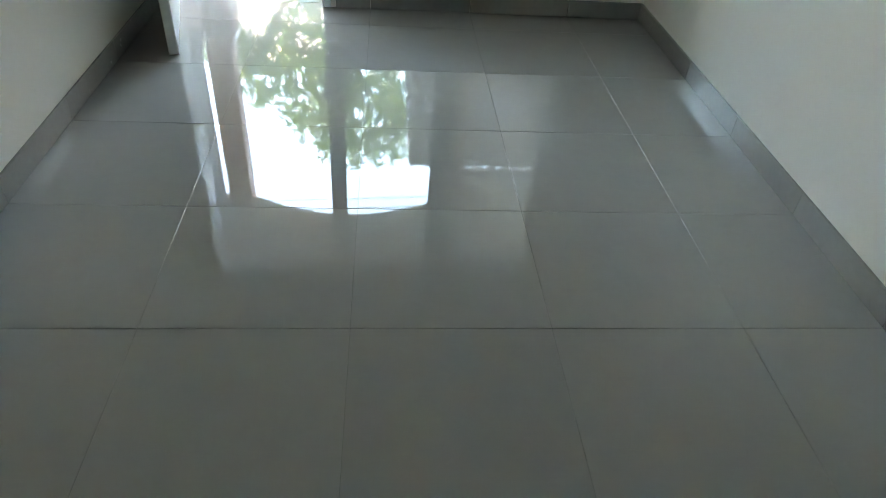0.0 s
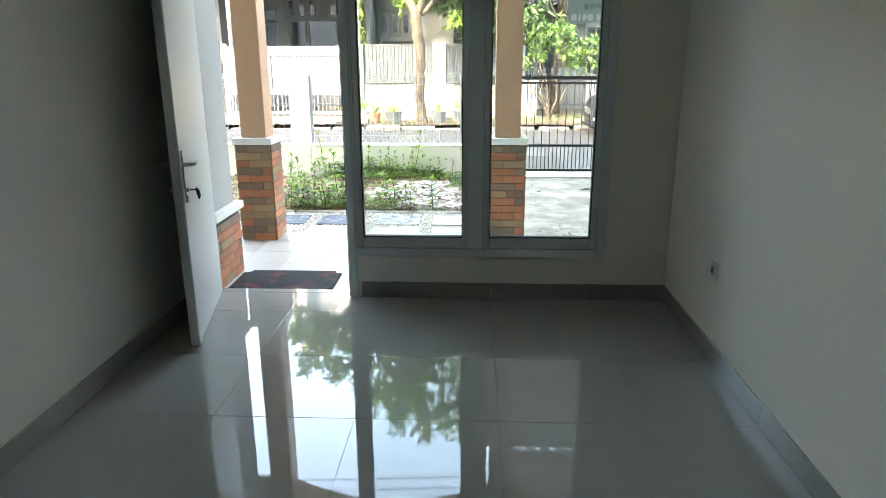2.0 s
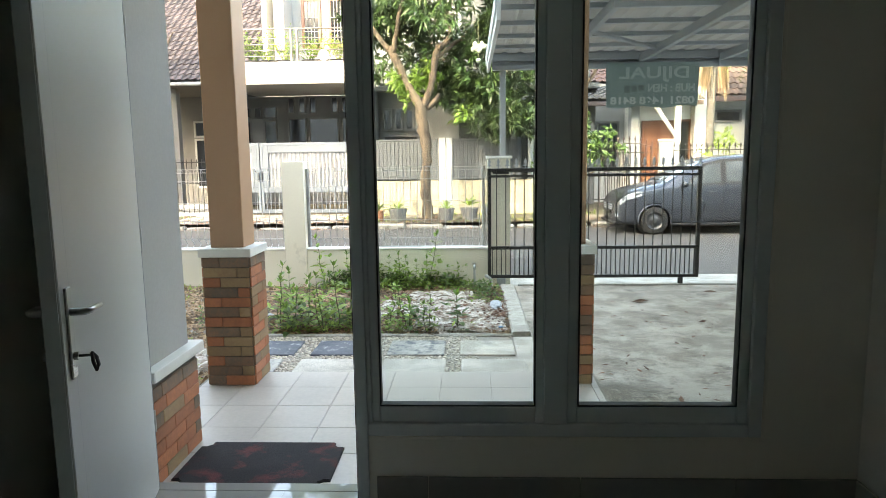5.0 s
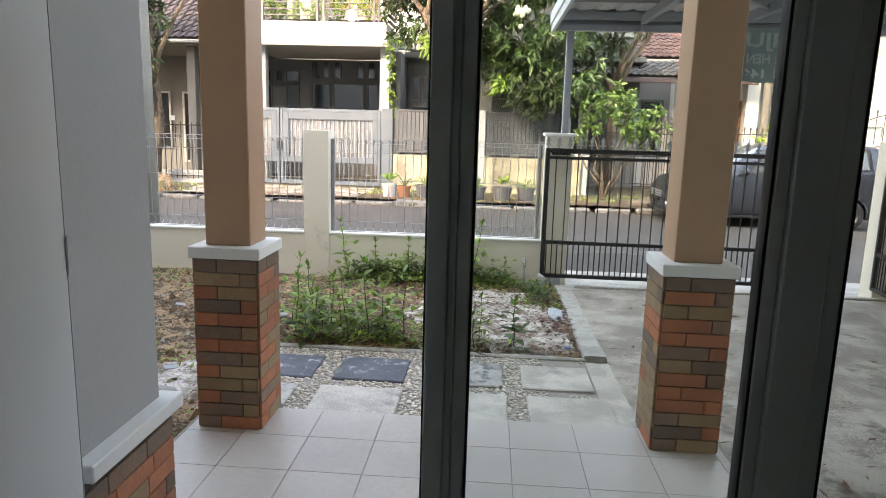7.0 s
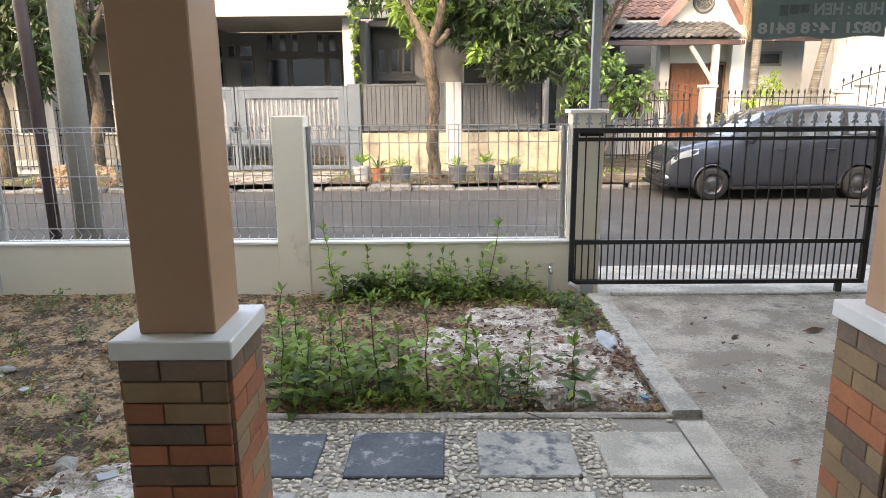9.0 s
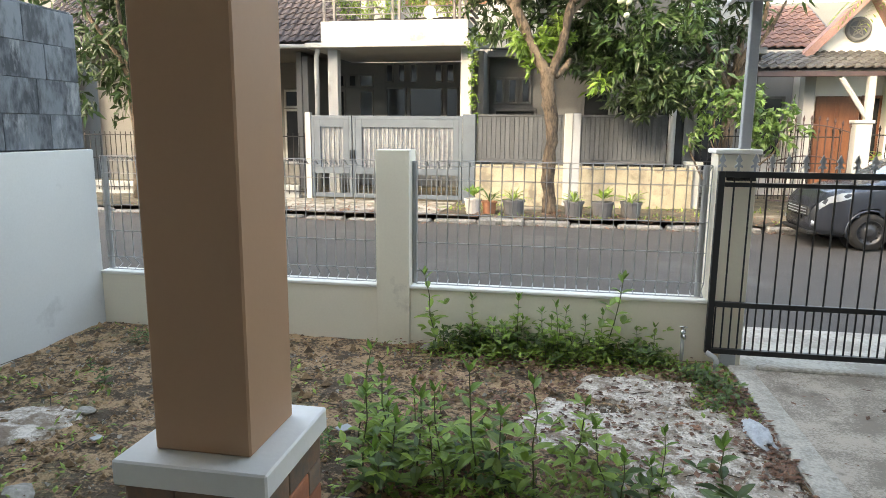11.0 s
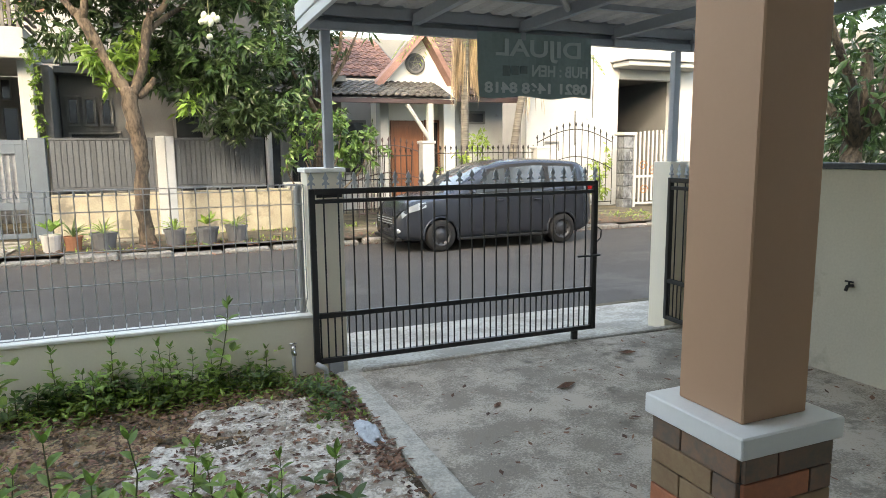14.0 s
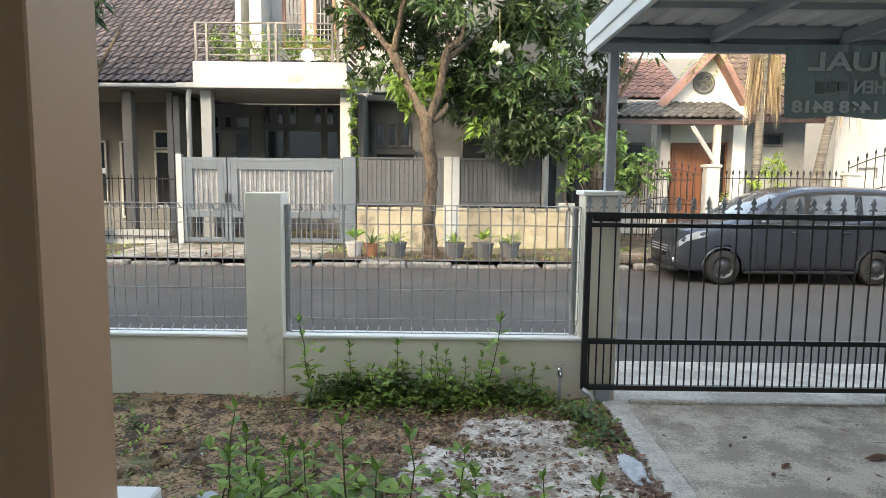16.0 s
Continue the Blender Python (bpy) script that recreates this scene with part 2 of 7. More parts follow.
M_SHEETGATE = material("grey sheet steel gate paint", (0.118, 0.145, 0.172), (0.085, 0.106, 0.128), rough=0.45, metal=0.1, scale=2, fine=40, var=0.8, bump=0.05)
M_FIBRE = material("grey fibre cladding", (0.086, 0.096, 0.106), (0.054, 0.06, 0.068), rough=0.75, scale=1.5, fine=30, var=1.0, bump=0.2, rand=0.15)
M_WOOD = material("varnished brown wood", (0.21, 0.085, 0.042), (0.13, 0.055, 0.03), rough=0.4, scale=3, fine=30, var=0.8, bump=0.1, stretch=(6, 6, 0.6))
M_BARK = material("mango bark", (0.15, 0.112, 0.078), (0.045, 0.034, 0.026), rough=0.95, scale=5, fine=22, var=1.7, bump=1.0, dist=0.03, stretch=(1, 1, 0.4))
M_PALMBARK = material("ringed palm bark", (0.17, 0.158, 0.14), (0.08, 0.073, 0.063), rough=0.95, scale=2, fine=9, var=1.2, bump=0.9, dist=0.03, stretch=(0.4, 0.4, 4))
M_POLE = material("concrete pole", (0.30, 0.285, 0.255), (0.22, 0.21, 0.19), rough=0.9, scale=2, fine=30, var=0.8, bump=0.3)
M_RUSTPOLE = material("brown painted steel pole", (0.075, 0.045, 0.045), (0.05, 0.033, 0.033), rough=0.5, scale=3, fine=40, var=0.7, bump=0.1)
M_LEAF = leaf_material("mango leaves", (0.088, 0.160, 0.050), (0.036, 0.074, 0.026), rough=0.36)
M_LEAF_Y = leaf_material("young bright leaves", (0.19, 0.31, 0.055), (0.11, 0.20, 0.034))
M_WEED = leaf_material("weed leaves", (0.32, 0.44, 0.09), (0.165, 0.26, 0.056))
M_WEED_D = leaf_material("dark weed leaves", (0.135, 0.215, 0.062), (0.075, 0.128, 0.04))
M_SHRUB = leaf_material("shrub leaves", (0.135, 0.235, 0.06), (0.06, 0.12, 0.035))
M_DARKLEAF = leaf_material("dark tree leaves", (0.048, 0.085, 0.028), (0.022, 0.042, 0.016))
M_DRYLEAF = material("dry fallen leaves", (0.25, 0.125, 0.075), (0.10, 0.05, 0.036), rough=0.85, var=0.9, bump=0.1, island=0.5)
M_DRYFROND = material("dry palm fronds", (0.46, 0.37, 0.26), (0.28, 0.215, 0.14), rough=0.85, var=0.9, bump=0.1, island=0.4)
M_STEM = material("green stem", (0.12, 0.14, 0.05), (0.09, 0.075, 0.04), rough=0.7, bump=0)
M_CAR = material("dark slate car paint", (0.062, 0.070, 0.086), (0.052, 0.060, 0.075), rough=0.2, rough_var=0.05, metal=0.55, scale=2, fine=30, var=0.3, bump=0, spec=0.7)
# grey base stands for the light seen through the cabin
M_CARGLASS = material("car glass with see-through light in its base", (0.075, 0.088, 0.098), rough=0.05, rough_var=0.02, bump=0, spec=0.8)
M_TYRE = material("tyre rubber", (0.02, 0.02, 0.02), rough=0.85, fine=80, bump=0.2)
M_RIM = material("dark steel rim", (0.085, 0.088, 0.095), rough=0.4, metal=0.6, bump=0)
M_LAMP = material("clear lamp lens", (0.62, 0.66, 0.68), rough=0.1, metal=0.5, bump=0)
M_REDLAMP = material("red lamp lens", (0.25, 0.01, 0.01), rough=0.15, bump=0)
M_BANNER = material("faded green vinyl banner", (0.26, 0.345, 0.33), (0.21, 0.29, 0.275), rough=0.6, scale=3, fine=30, var=0.8, bump=0.15)
M_BANTEXT = material("pale banner lettering", (0.48, 0.55, 0.53), (0.43, 0.50, 0.48), rough=0.6, scale=6, fine=40, var=0.6, bump=0)
M_BANWHITE = material("white banner lettering", (0.62, 0.66, 0.64), (0.54, 0.58, 0.56), rough=0.6, scale=6, fine=40, var=0.6, bump=0)
M_SMUDGE = material("dark banner smudge", (0.17, 0.215, 0.205), (0.13, 0.17, 0.16), rough=0.6, scale=9, fine=40, var=1.0, bump=0)
M_TERRACOTTA = material("terracotta pot", (0.36, 0.16, 0.09), rough=0.85, scale=5, fine=30, var=0.8, bump=0.2)
M_POTGREY = material("grey plastic pot", (0.14, 0.14, 0.145), rough=0.7, scale=5, fine=30, var=0.8, bump=0.1)
M_POTDARK = material("black plastic tub", (0.03, 0.03, 0.032), rough=0.6, scale=5, fine=30, var=0.8, bump=0.1)
M_POTWHITE = material("chalky white pot", (0.55, 0.53, 0.50), rough=0.8, scale=5, fine=30, var=0.8, bump=0.2)
M_MANGO = material("pale bagged mango fruit", (0.46, 0.51, 0.40), rough=0.6, scale=8, fine=40, var=0.6, bump=0.1)
# darker base than the boundary wall's white
M_WINGWHITE = material("greyish white porch wall paint", (0.45, 0.44, 0.42), (0.40, 0.39, 0.37), rough=0.8, scale=1.3, fine=60, var=0.6, bump=0.12)
M_YARDWHITE = material("greyed white wall paint", (0.58, 0.575, 0.55), (0.52, 0.515, 0.49), rough=0.8, scale=1.3, fine=60, var=0.6, bump=0.15, stain=(0.42, 0.41, 0.39), stain_at=0.68, stain_scale=1.6)
# copy of the cream paint, darkened for the shade under the carport
M_CREAM_SHADED = material("cream wall paint with carport shade", (0.54, 0.495, 0.40), (0.46, 0.42, 0.335), rough=0.8, scale=1.3, fine=60, var=0.8, bump=0.2, dist=0.003, stain=(0.32, 0.285, 0.225), stain_at=0.66, stain_scale=1.8)
M_STONEPIECE = material("rubble", (0.38, 0.35, 0.305), (0.20, 0.18, 0.15), rough=0.95, scale=6, fine=40, var=1.3, bump=0.8, dist=0.01, rand=0.25)
M_BAG = material("crumpled white plastic bag", (0.55, 0.575, 0.60), (0.40, 0.42, 0.44), rough=0.4, scale=10, fine=40, var=1.0, bump=0.6, dist=0.012)
M_PVC = material("grey pvc pipe", (0.40, 0.40, 0.39), rough=0.5, bump=0)
M_BLUE = material("blue plastic scrap", (0.08, 0.25, 0.42), rough=0.4, bump=0)


# ---- building helpers ----
def walls(name, mat, parent, *args, bevel=0.01, label=""):
    """Separate wall blocks, a part each."""
    for a in args:
        part(name, boxes(a, bevel=bevel), mat, parent, label)


def part(name, bm, mat, parent=None, label="", smooth=False, at=None):
    """Links a bmesh as one mesh object under a thing or part."""
    me = bpy.data.meshes.new(name)
    bm.to_mesh(me)
    bm.free()
    me.materials.append(mat)
    if smooth:
        for p in me.polygons:
            p.use_smooth = True
    ob = new(name, me)
    if parent is not None:
        ob.parent = parent
    if at is not None:
        ob.matrix_local = at
    return tagged(ob, label) if label else ob


def shared(name, mesh, parent, m):
    ob = new(name, mesh)
    ob.parent = parent
    ob.matrix_local = m
    return ob


def thing(name, loc=(0, 0, 0), label="", category="", group="", kind="", rz=0):
    ob = new(name)
    ob.empty_display_size = 0.1
    ob.matrix_world = pose(*loc, 0, 0, rz)
    return tagged(ob, label, category, group, kind)


def box(bm, x0, x1, y0, y1, z0, z1, bevel=0.0, seg=1):
    vs = [bm.verts.new(p) for p in ((x0, y0, z0), (x1, y0, z0), (x1, y1, z0), (x0, y1, z0), (x0, y0, z1), (x1, y0, z1), (x1, y1, z1), (x0, y1, z1))]
    fs = [bm.faces.new([vs[i] for i in q]) for q in ((3, 2, 1, 0), (4, 5, 6, 7), (0, 1, 5, 4), (1, 2, 6, 5), (2, 3, 7, 6), (3, 0, 4, 7))]
    if bevel:
        edges = {e for f in fs for e in f.edges}
        bmesh.ops.bevel(bm, geom=list(edges), offset=bevel, segments=seg, affect="EDGES", profile=0.6)
    return vs


def boxes(*args, bevel=0.0, seg=1):
    bm = bmesh.new()
    for a in args:
        box(bm, *a, bevel=bevel, seg=seg)
    return bm


def tube(bm, pts, radii, n=8, cap=True):
    """A tube along points with a radius at each."""
    pts = [Vector(p) for p in pts]
    if isinstance(radii, (int, float)):
        radii = [radii] * len(pts)
    rings = []
    ref = None
    for i, p in enumerate(pts):
        d = (pts[min(i + 1, len(pts) - 1)] - pts[max(i - 1, 0)]).normalized()
        if ref is None:
            ref = Vector((1, 0, 0)) if abs(d.x) < 0.9 else Vector((0, 1, 0))
        u = d.cross(ref).normalized()
        ref = u.cross(d).normalized()
        rings.append([bm.verts.new(p + radii[i] * (math.cos(2 * math.pi * k / n) * u + math.sin(2 * math.pi * k / n) * ref)) for k in range(n)])
    for a, b in zip(rings, rings[1:]):
        for k in range(n):
            bm.faces.new((a[k], a[(k + 1) % n], b[(k + 1) % n], b[k]))
    if cap:
        bm.faces.new(rings[0][::-1])
        bm.faces.new(rings[-1])
    if len(bm.faces) < 400:
        bmesh.ops.recalc_face_normals(bm, faces=bm.faces[:])
    return rings


def tubes(*args, n=8):
    bm = bmesh.new()
    for a in args:
        tube(bm, *a, n=n)
    return bm


def lathe(profile, n=16, caps=True):
    """A turned body: (radius, height) from bottom to top."""
    bm = bmesh.new()
    rings = [[bm.verts.new((max(r, 1e-4) * math.cos(2 * math.pi * k / n), max(r, 1e-4) * math.sin(2 * math.pi * k / n), z)) for k in range(n)] for r, z in profile]
    for a, b in zip(rings, rings[1:]):
        for k in range(n):
            bm.faces.new((a[k], a[(k + 1) % n], b[(k + 1) % n], b[k]))
    if caps:
        bm.faces.new(rings[0][::-1])
        bm.faces.new(rings[-1])
    return bm


def prism(bm, outline, y0, y1):
    """Extrudes an x-z outline along y."""
    a = [bm.verts.new((x, y0, z)) for x, z in outline]
    b = [bm.verts.new((x, y1, z)) for x, z in outline]
    bm.faces.new(a)
    bm.faces.new(b[::-1])
    for i in range(len(a)):
        j = (i + 1) % len(a)
        bm.faces.new((a[i], b[i], b[j], a[j]))
    bmesh.ops.recalc_face_normals(bm, faces=bm.faces[:])
    return bm


def setting(name, bm, mat, label="", category=""):
    return tagged(part(name, bm, mat), label, category, "", "structure")


def leaf_blade(bm, base, direction, up, length, width, droop=0.15, fold=0.12):
    """One leaf of four bent faces."""
    d = Vector(direction).normalized()
    side = d.cross(Vector(up))
    if side.length < 1e-3:
        side = d.cross(Vector((1, 0, 0)))
    side.normalize()
    nrm = side.cross(d).normalized()
    b = Vector(base)
    tip = b + d * length - Vector((0, 0, droop * length))
    mid = b + d * length * 0.5 + nrm * fold * width
    v0, v1, v2 = bm.verts.new(b), bm.verts.new(mid), bm.verts.new(tip)
    l = bm.verts.new(b + d * length * 0.45 + side * width * 0.5)
    r = bm.verts.new(b + d * length * 0.45 - side * width * 0.5)
    bm.faces.new((v0, v1, l))
    bm.faces.new((l, v1, v2))
    bm.faces.new((v0, r, v1))
    bm.faces.new((r, v2, v1))


def leaf_oval(bm, base, direction, length, width, droop=0.2, fold=0.15):
    """One broad leaf with a rounded outline, creased along its rib."""
    d = Vector(direction).normalized()
    side = d.cross(Vector((0, 0, 1)))
    if side.length < 1e-2:
        side = Vector((1, 0, 0))
    side.normalize()
    nrm = side.cross(d).normalized()
    b = Vector(base)
    rows = []
    for f, w in ((0.0, 0.06), (0.25, 0.8), (0.5, 1.0), (0.78, 0.62), (1.0, 0.03)):
        c = b + d * length * f - Vector((0, 0, droop * length * f * f))
        lift = nrm * fold * width * w
        rows.append((bm.verts.new(c + side * width * 0.5 * w + lift), bm.verts.new(c), bm.verts.new(c - side * width * 0.5 * w + lift)))
    for p, q in zip(rows, rows[1:]):
        bm.faces.new((p[0], p[1], q[1], q[0]))
        bm.faces.new((p[1], p[2], q[2], q[1]))


def strip(bm, a, b, w, z0, z1, step=0.07, amp=0.006, seed=0.0):
    """A cast concrete strip from a to b on plan, with worn, uneven edges."""
    a, b = Vector((*a, 0)), Vector((*b, 0))
    d = (b - a).normalized()
    s = Vector((-d.y, d.x, 0))
    n = max(2, int((b - a).length / step))
    prev = None
    for i in range(n + 1):
        c = a.lerp(b, i / n)
        e = [amp * noise.noise(c * 9 + Vector((k * 5, seed, 0))) for k in range(4)]
        up, dn = Vector((0, 0, z1)), Vector((0, 0, z0))
        cur = [bm.verts.new(p) for p in (c + s * (w / 2 + e[0]) + dn, c + s * (w / 2 + e[0]) + up - Vector((0, 0, 0.01)), c + s * (w / 2 - 0.01 + e[1]) + up + Vector((0, 0, e[2] * 0.7)),
                                         c - s * (w / 2 - 0.01 + e[3]) + up + Vector((0, 0, e[1] * 0.7)), c - s * (w / 2 + e[2]) + up - Vector((0, 0, 0.01)), c - s * (w / 2 + e[2]) + dn)]
        if prev:
            for k in range(5):
                bm.faces.new((prev[k], cur[k], cur[k + 1], prev[k + 1]))
        if i in (0, n):
            bm.faces.new(cur)
        prev = cur
    bmesh.ops.recalc_face_normals(bm, faces=bm.faces[:])
    return bm


def gnarly(pts, radii, seed, sub=5, n=12):
    """A knobbly limb: a smooth line through the points, with lumps and twists."""
    r = random.Random(seed)
    P_ = [Vector(p) for p in pts]
    line, rad = [], []
    for i in range(len(P_) - 1):
        p0, p1, p2, p3 = P_[max(i - 1, 0)], P_[i], P_[i + 1], P_[min(i + 2, len(P_) - 1)]
        for k in range(sub):
            t = k / sub
            q = 0.5 * (2 * p1 + (p2 - p0) * t + (2 * p0 - 5 * p1 + 4 * p2 - p3) * t * t + (3 * p1 - p0 - 3 * p2 + p3) * t ** 3)
            rr = radii[i] + (radii[i + 1] - radii[i]) * t
            jit = Vector((r.uniform(-1, 1), r.uniform(-1, 1), 0)) * rr * 0.13 if (i or k) else Vector()
            line.append(q + jit)
            rad.append(rr * r.uniform(0.88, 1.14))
    line.append(P_[-1])
    rad.append(radii[-1])
    bm = bmesh.new()
    tube(bm, line, rad, n=n)
    for v in bm.verts:
        v.co += 0.022 * Vector((noise.noise(v.co * 7), noise.noise(v.co * 7 + Vector((9, 0, 0))), 0.5 * noise.noise(v.co * 5)))
    return bm


def rnd_dir(rng, zmin=-1.0, zmax=1.0):
    z = rng.uniform(zmin, zmax)
    a = rng.uniform(0, 2 * math.pi)
    s = math.sqrt(max(0, 1 - z * z))
    return Vector((s * math.cos(a), s * math.sin(a), z))


def rough_sheet(bm, x0, x1, y0, y1, z, step, amp, freq=1.5, skirt=0.0):
    """A ground patch with a gentle uneven surface."""
    nx, ny = max(1, int((x1 - x0) / step)), max(1, int((y1 - y0) / step))
    g = [[bm.verts.new((x0 + (x1 - x0) * i / nx, y0 + (y1 - y0) * j / ny, z + amp * noise.noise(Vector((x0 + (x1 - x0) * i / nx, y0 + (y1 - y0) * j / ny, 0)) * freq)
          + amp * 0.5 * noise.noise(Vector((x0 + (x1 - x0) * i / nx, y0 + (y1 - y0) * j / ny, 5)) * freq * 4))) for j in range(ny + 1)] for i in range(nx + 1)]
    for i in range(nx):
        for j in range(ny):
            bm.faces.new((g[i][j], g[i + 1][j], g[i + 1][j + 1], g[i][j + 1]))
    return bm

# ---- ground ----
PORCH, YARD, ROAD = -0.03, -0.10, -0.30
bm = bmesh.new()
box(bm, -400, 400, -400, 400, -0.9, -0.42)
setting("ground", bm, M_VERGE, "flat weedy ground reaching the horizon", "ground")
bm = bmesh.new()
rough_sheet(bm, -60, 60, 6.45, 13.05, ROAD, 1.2, 0.01, 0.3)
setting("road", bm, M_ASPHALT, "worn grey asphalt street with patches", "road")
bm = bmesh.new()
rough_sheet(bm, -60, 0.70, 5.02, 6.6, -0.28, 0.4, 0.02)
setting("verge_near", bm, M_VERGE, "weedy earth verge outside the fence", "verge")
bm = bmesh.new()
rough_sheet(bm, 4.05, 60, 4.9, 6.6, -0.28, 0.4, 0.02)
setting("verge_near_right", bm, M_VERGE, "weedy earth verge beside the driveway", "verge")
bm = bmesh.new()
rough_sheet(bm, -60, 60, 12.95, 19.5, -0.19, 0.45, 0.035)
setting("verge_far", bm, M_VERGE, "far verge of bare earth, grass and broken concrete", "verge")
bm = bmesh.new()
n_k = 60
for i in range(n_k):
    x = -26 + i * 0.86
    dz = 0.09 * noise.noise(Vector((x * 1.7, 0, 0))) - 0.02 - (0.03 if -5.6 < x < -3.2 else 0)
    box(bm, x, x + 0.80 + 0.06 * math.sin(i * 7), 12.74 + 0.13 * noise.noise(Vector((x * 1.3, 3, 0))), 12.99 + 0.04 * math.sin(i * 3), -0.42, -0.195 + dz, bevel=0.03)
setting("kerb_far", bm, M_KERBFAR, "broken whitewashed concrete kerb along the street", "kerb")

bm = bmesh.new()
rough_sheet(bm, -6.9, -2.75, 12.9, 15.28, -0.165, 0.2, 0.02, 1.2)
setting("gate_ramp", bm, M_RAMP, "cracked pale concrete ramp before the opposite gate", "ramp")

# driveway slab and its apron down to the street
bm = bmesh.new()
rough_sheet(bm, 0.94, 3.96, -0.4, 4.88, YARD, 0.2, 0.008)
setting("driveway", bm, M_CONC, "stained old concrete driveway under the carport", "driveway")
bm = bmesh.new()
vs = [bm.verts.new(p) for p in ((0.62, 4.88, YARD - 0.005), (4.6, 4.88, YARD - 0.005), (4.9, 6.62, ROAD + 0.008), (0.4, 6.62, ROAD + 0.008))]
bm.faces.new(vs)
bmesh.ops.subdivide_edges(bm, edges=bm.edges[:], cuts=12, use_grid_fill=True)
M_APRON = material("pale concrete apron", (0.46, 0.425, 0.37), (0.26, 0.235, 0.20), rough=0.9, scale=2.2, fine=35, var=1.6, bump=0.4, stain=(0.28, 0.27, 0.25), stain_at=0.66, stain_scale=1.5)
setting("apron", bm, M_APRON, "pale concrete apron outside the gate", "driveway")
bm = boxes((0.98, 3.9, 4.88, 4.95, YARD - 0.05, YARD + 0.016), bevel=0.01)
setting("gate_sill", bm, M_APRON, "raised concrete sill under the gate", "kerb")

# garden bed
bm = bmesh.new()
rough_sheet(bm, -3.97, 0.80, 2.84, 5.02, YARD - 0.005, 0.06, 0.028, 2.2)
rough_sheet(bm, -3.97, -1.22, -0.6, 2.84, YARD - 0.008, 0.06, 0.028, 2.2)
setting("garden_soil", bm, M_SOIL, "dry earth bed with litter and pale mortar patches", "soil")
setting("garden_kerb", strip(bmesh.new(), (0.862, 2.822), (0.855, 4.86), 0.15, YARD - 0.1, YARD + 0.03), M_KERB, "worn concrete kerb between bed and driveway", "kerb")
setting("path_edging", strip(bmesh.new(), (-1.24, 2.835), (0.80, 2.835), 0.045, YARD - 0.1, YARD + 0.008, seed=4), M_KERB, "thin concrete edging strip of the path", "kerb")
bm = bmesh.new()
rough_sheet(bm, -1.24, 0.96, 1.60, 2.85, YARD - 0.012, 0.1, 0.003)
path_bed = setting("path_bed", bm, M_JOINT, "mortar bed of the pebble path", "path")

bm = bmesh.new()
rough_sheet(bm, 0.79, 0.945, 1.68, 2.78, YARD - 0.002, 0.05, 0.004)
setting("path_side", bm, M_SLAB_L, "cement strip between path and driveway", "path")

# porch base
bm = boxes((-1.24, 1.24, 0.10, 1.675, -0.35, PORCH - 0.006))
porch = setting("porch_floor", bm, M_JOINT, "tiled porch floor", "floor")

# ---- house: room and porch ----
XL, XR, YB, ZC = -0.93, 1.945, -6.2, 2.95
bm = boxes((XL - 0.2, XR + 0.2, YB - 0.2, 0.13, -0.35, -0.007))
floor = setting("floor", bm, M_GROUT, "polished grey porcelain floor tiles", "floor")
setting("wall_left", boxes((XL - 0.15, XL, YB - 0.15, 0.0, -0.3, ZC + 0.2)), M_WALL_IN, "plain off-white painted room wall", "wall")
setting("wall_right", boxes((XR, XR + 0.15, YB - 0.15, 0.0, -0.3, ZC + 0.2)), M_WALL_IN, "plain off-white painted room wall with a socket", "wall")
setting("wall_back", boxes((XL, XR, YB - 0.15, YB, -0.3, ZC + 0.2)), M_WALL_IN, "plain off-white back wall", "wall")
setting("wall_front", boxes((0.0, 1.565, 0.0, 0.13, -0.3, 0.272), (1.565, XR + 0.15, 0.0, 0.13, -0.3, ZC + 0.2), (XL - 0.15, XL + 0.018, 0.0, 0.13, -0.3, ZC + 0.2),
        (XL + 0.018, 1.565, 0.0, 0.13, 2.50, ZC + 0.2)), M_WALL_IN, "cream painted front wall around door and window", "wall")
setting("ceiling", boxes((XL - 0.15, XR + 0.15, YB - 0.15, 0.13, ZC, ZC + 0.12)), M_CEIL, "plain white room ceiling", "ceiling")
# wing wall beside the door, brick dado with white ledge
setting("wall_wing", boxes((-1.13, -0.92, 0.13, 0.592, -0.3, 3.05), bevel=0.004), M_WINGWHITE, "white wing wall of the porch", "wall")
# porch ceiling, arched beam, and added upper front walls, out of view, that shade the garden
setting("porch_ceiling", boxes((-1.4, 1.30, 0.13, 1.76, 2.90, 3.0)), M_CEIL, "white porch ceiling with round lamp", "ceiling")
# added, out of view: keeps sky from showing between porch ceiling and carport sheet
setting("porch_side_beam", boxes((1.305, 1.47, 0.52, 1.76, 2.445, 2.895), bevel=0.004), M_WHITE, "white filler beam added to close the sky gap beside the porch", "beam")
bm = bmesh.new()
outl = [(-1.4, 3.05), (1.295, 3.05), (1.295, 2.50), (0.93, 2.50)]
for i in range(13):
    a = i / 12
    x = 0.93 - a * 1.86
    outl.append((x, 2.53 + 0.22 * math.sin(math.pi * a) ** 0.8 if 0 < i < 12 else 2.53))
outl += [(-0.93, 2.50), (-1.4, 2.50)]
prism(bm, outl, 1.49, 1.67)
setting("porch_beam", bm, M_WHITE, "white porch beam with a shallow arch", "beam")
# never in view: height set so the shadow reaches the far kerb
setting("house_upper", boxes((-4.2, 1.30, 0.14, 1.72, 3.05, 8.4), (-4.0, 5.0, -8, 0.13, 3.08, 8.4)), M_WHITE, "unseen upper walls added to shade the garden and road", "wall")
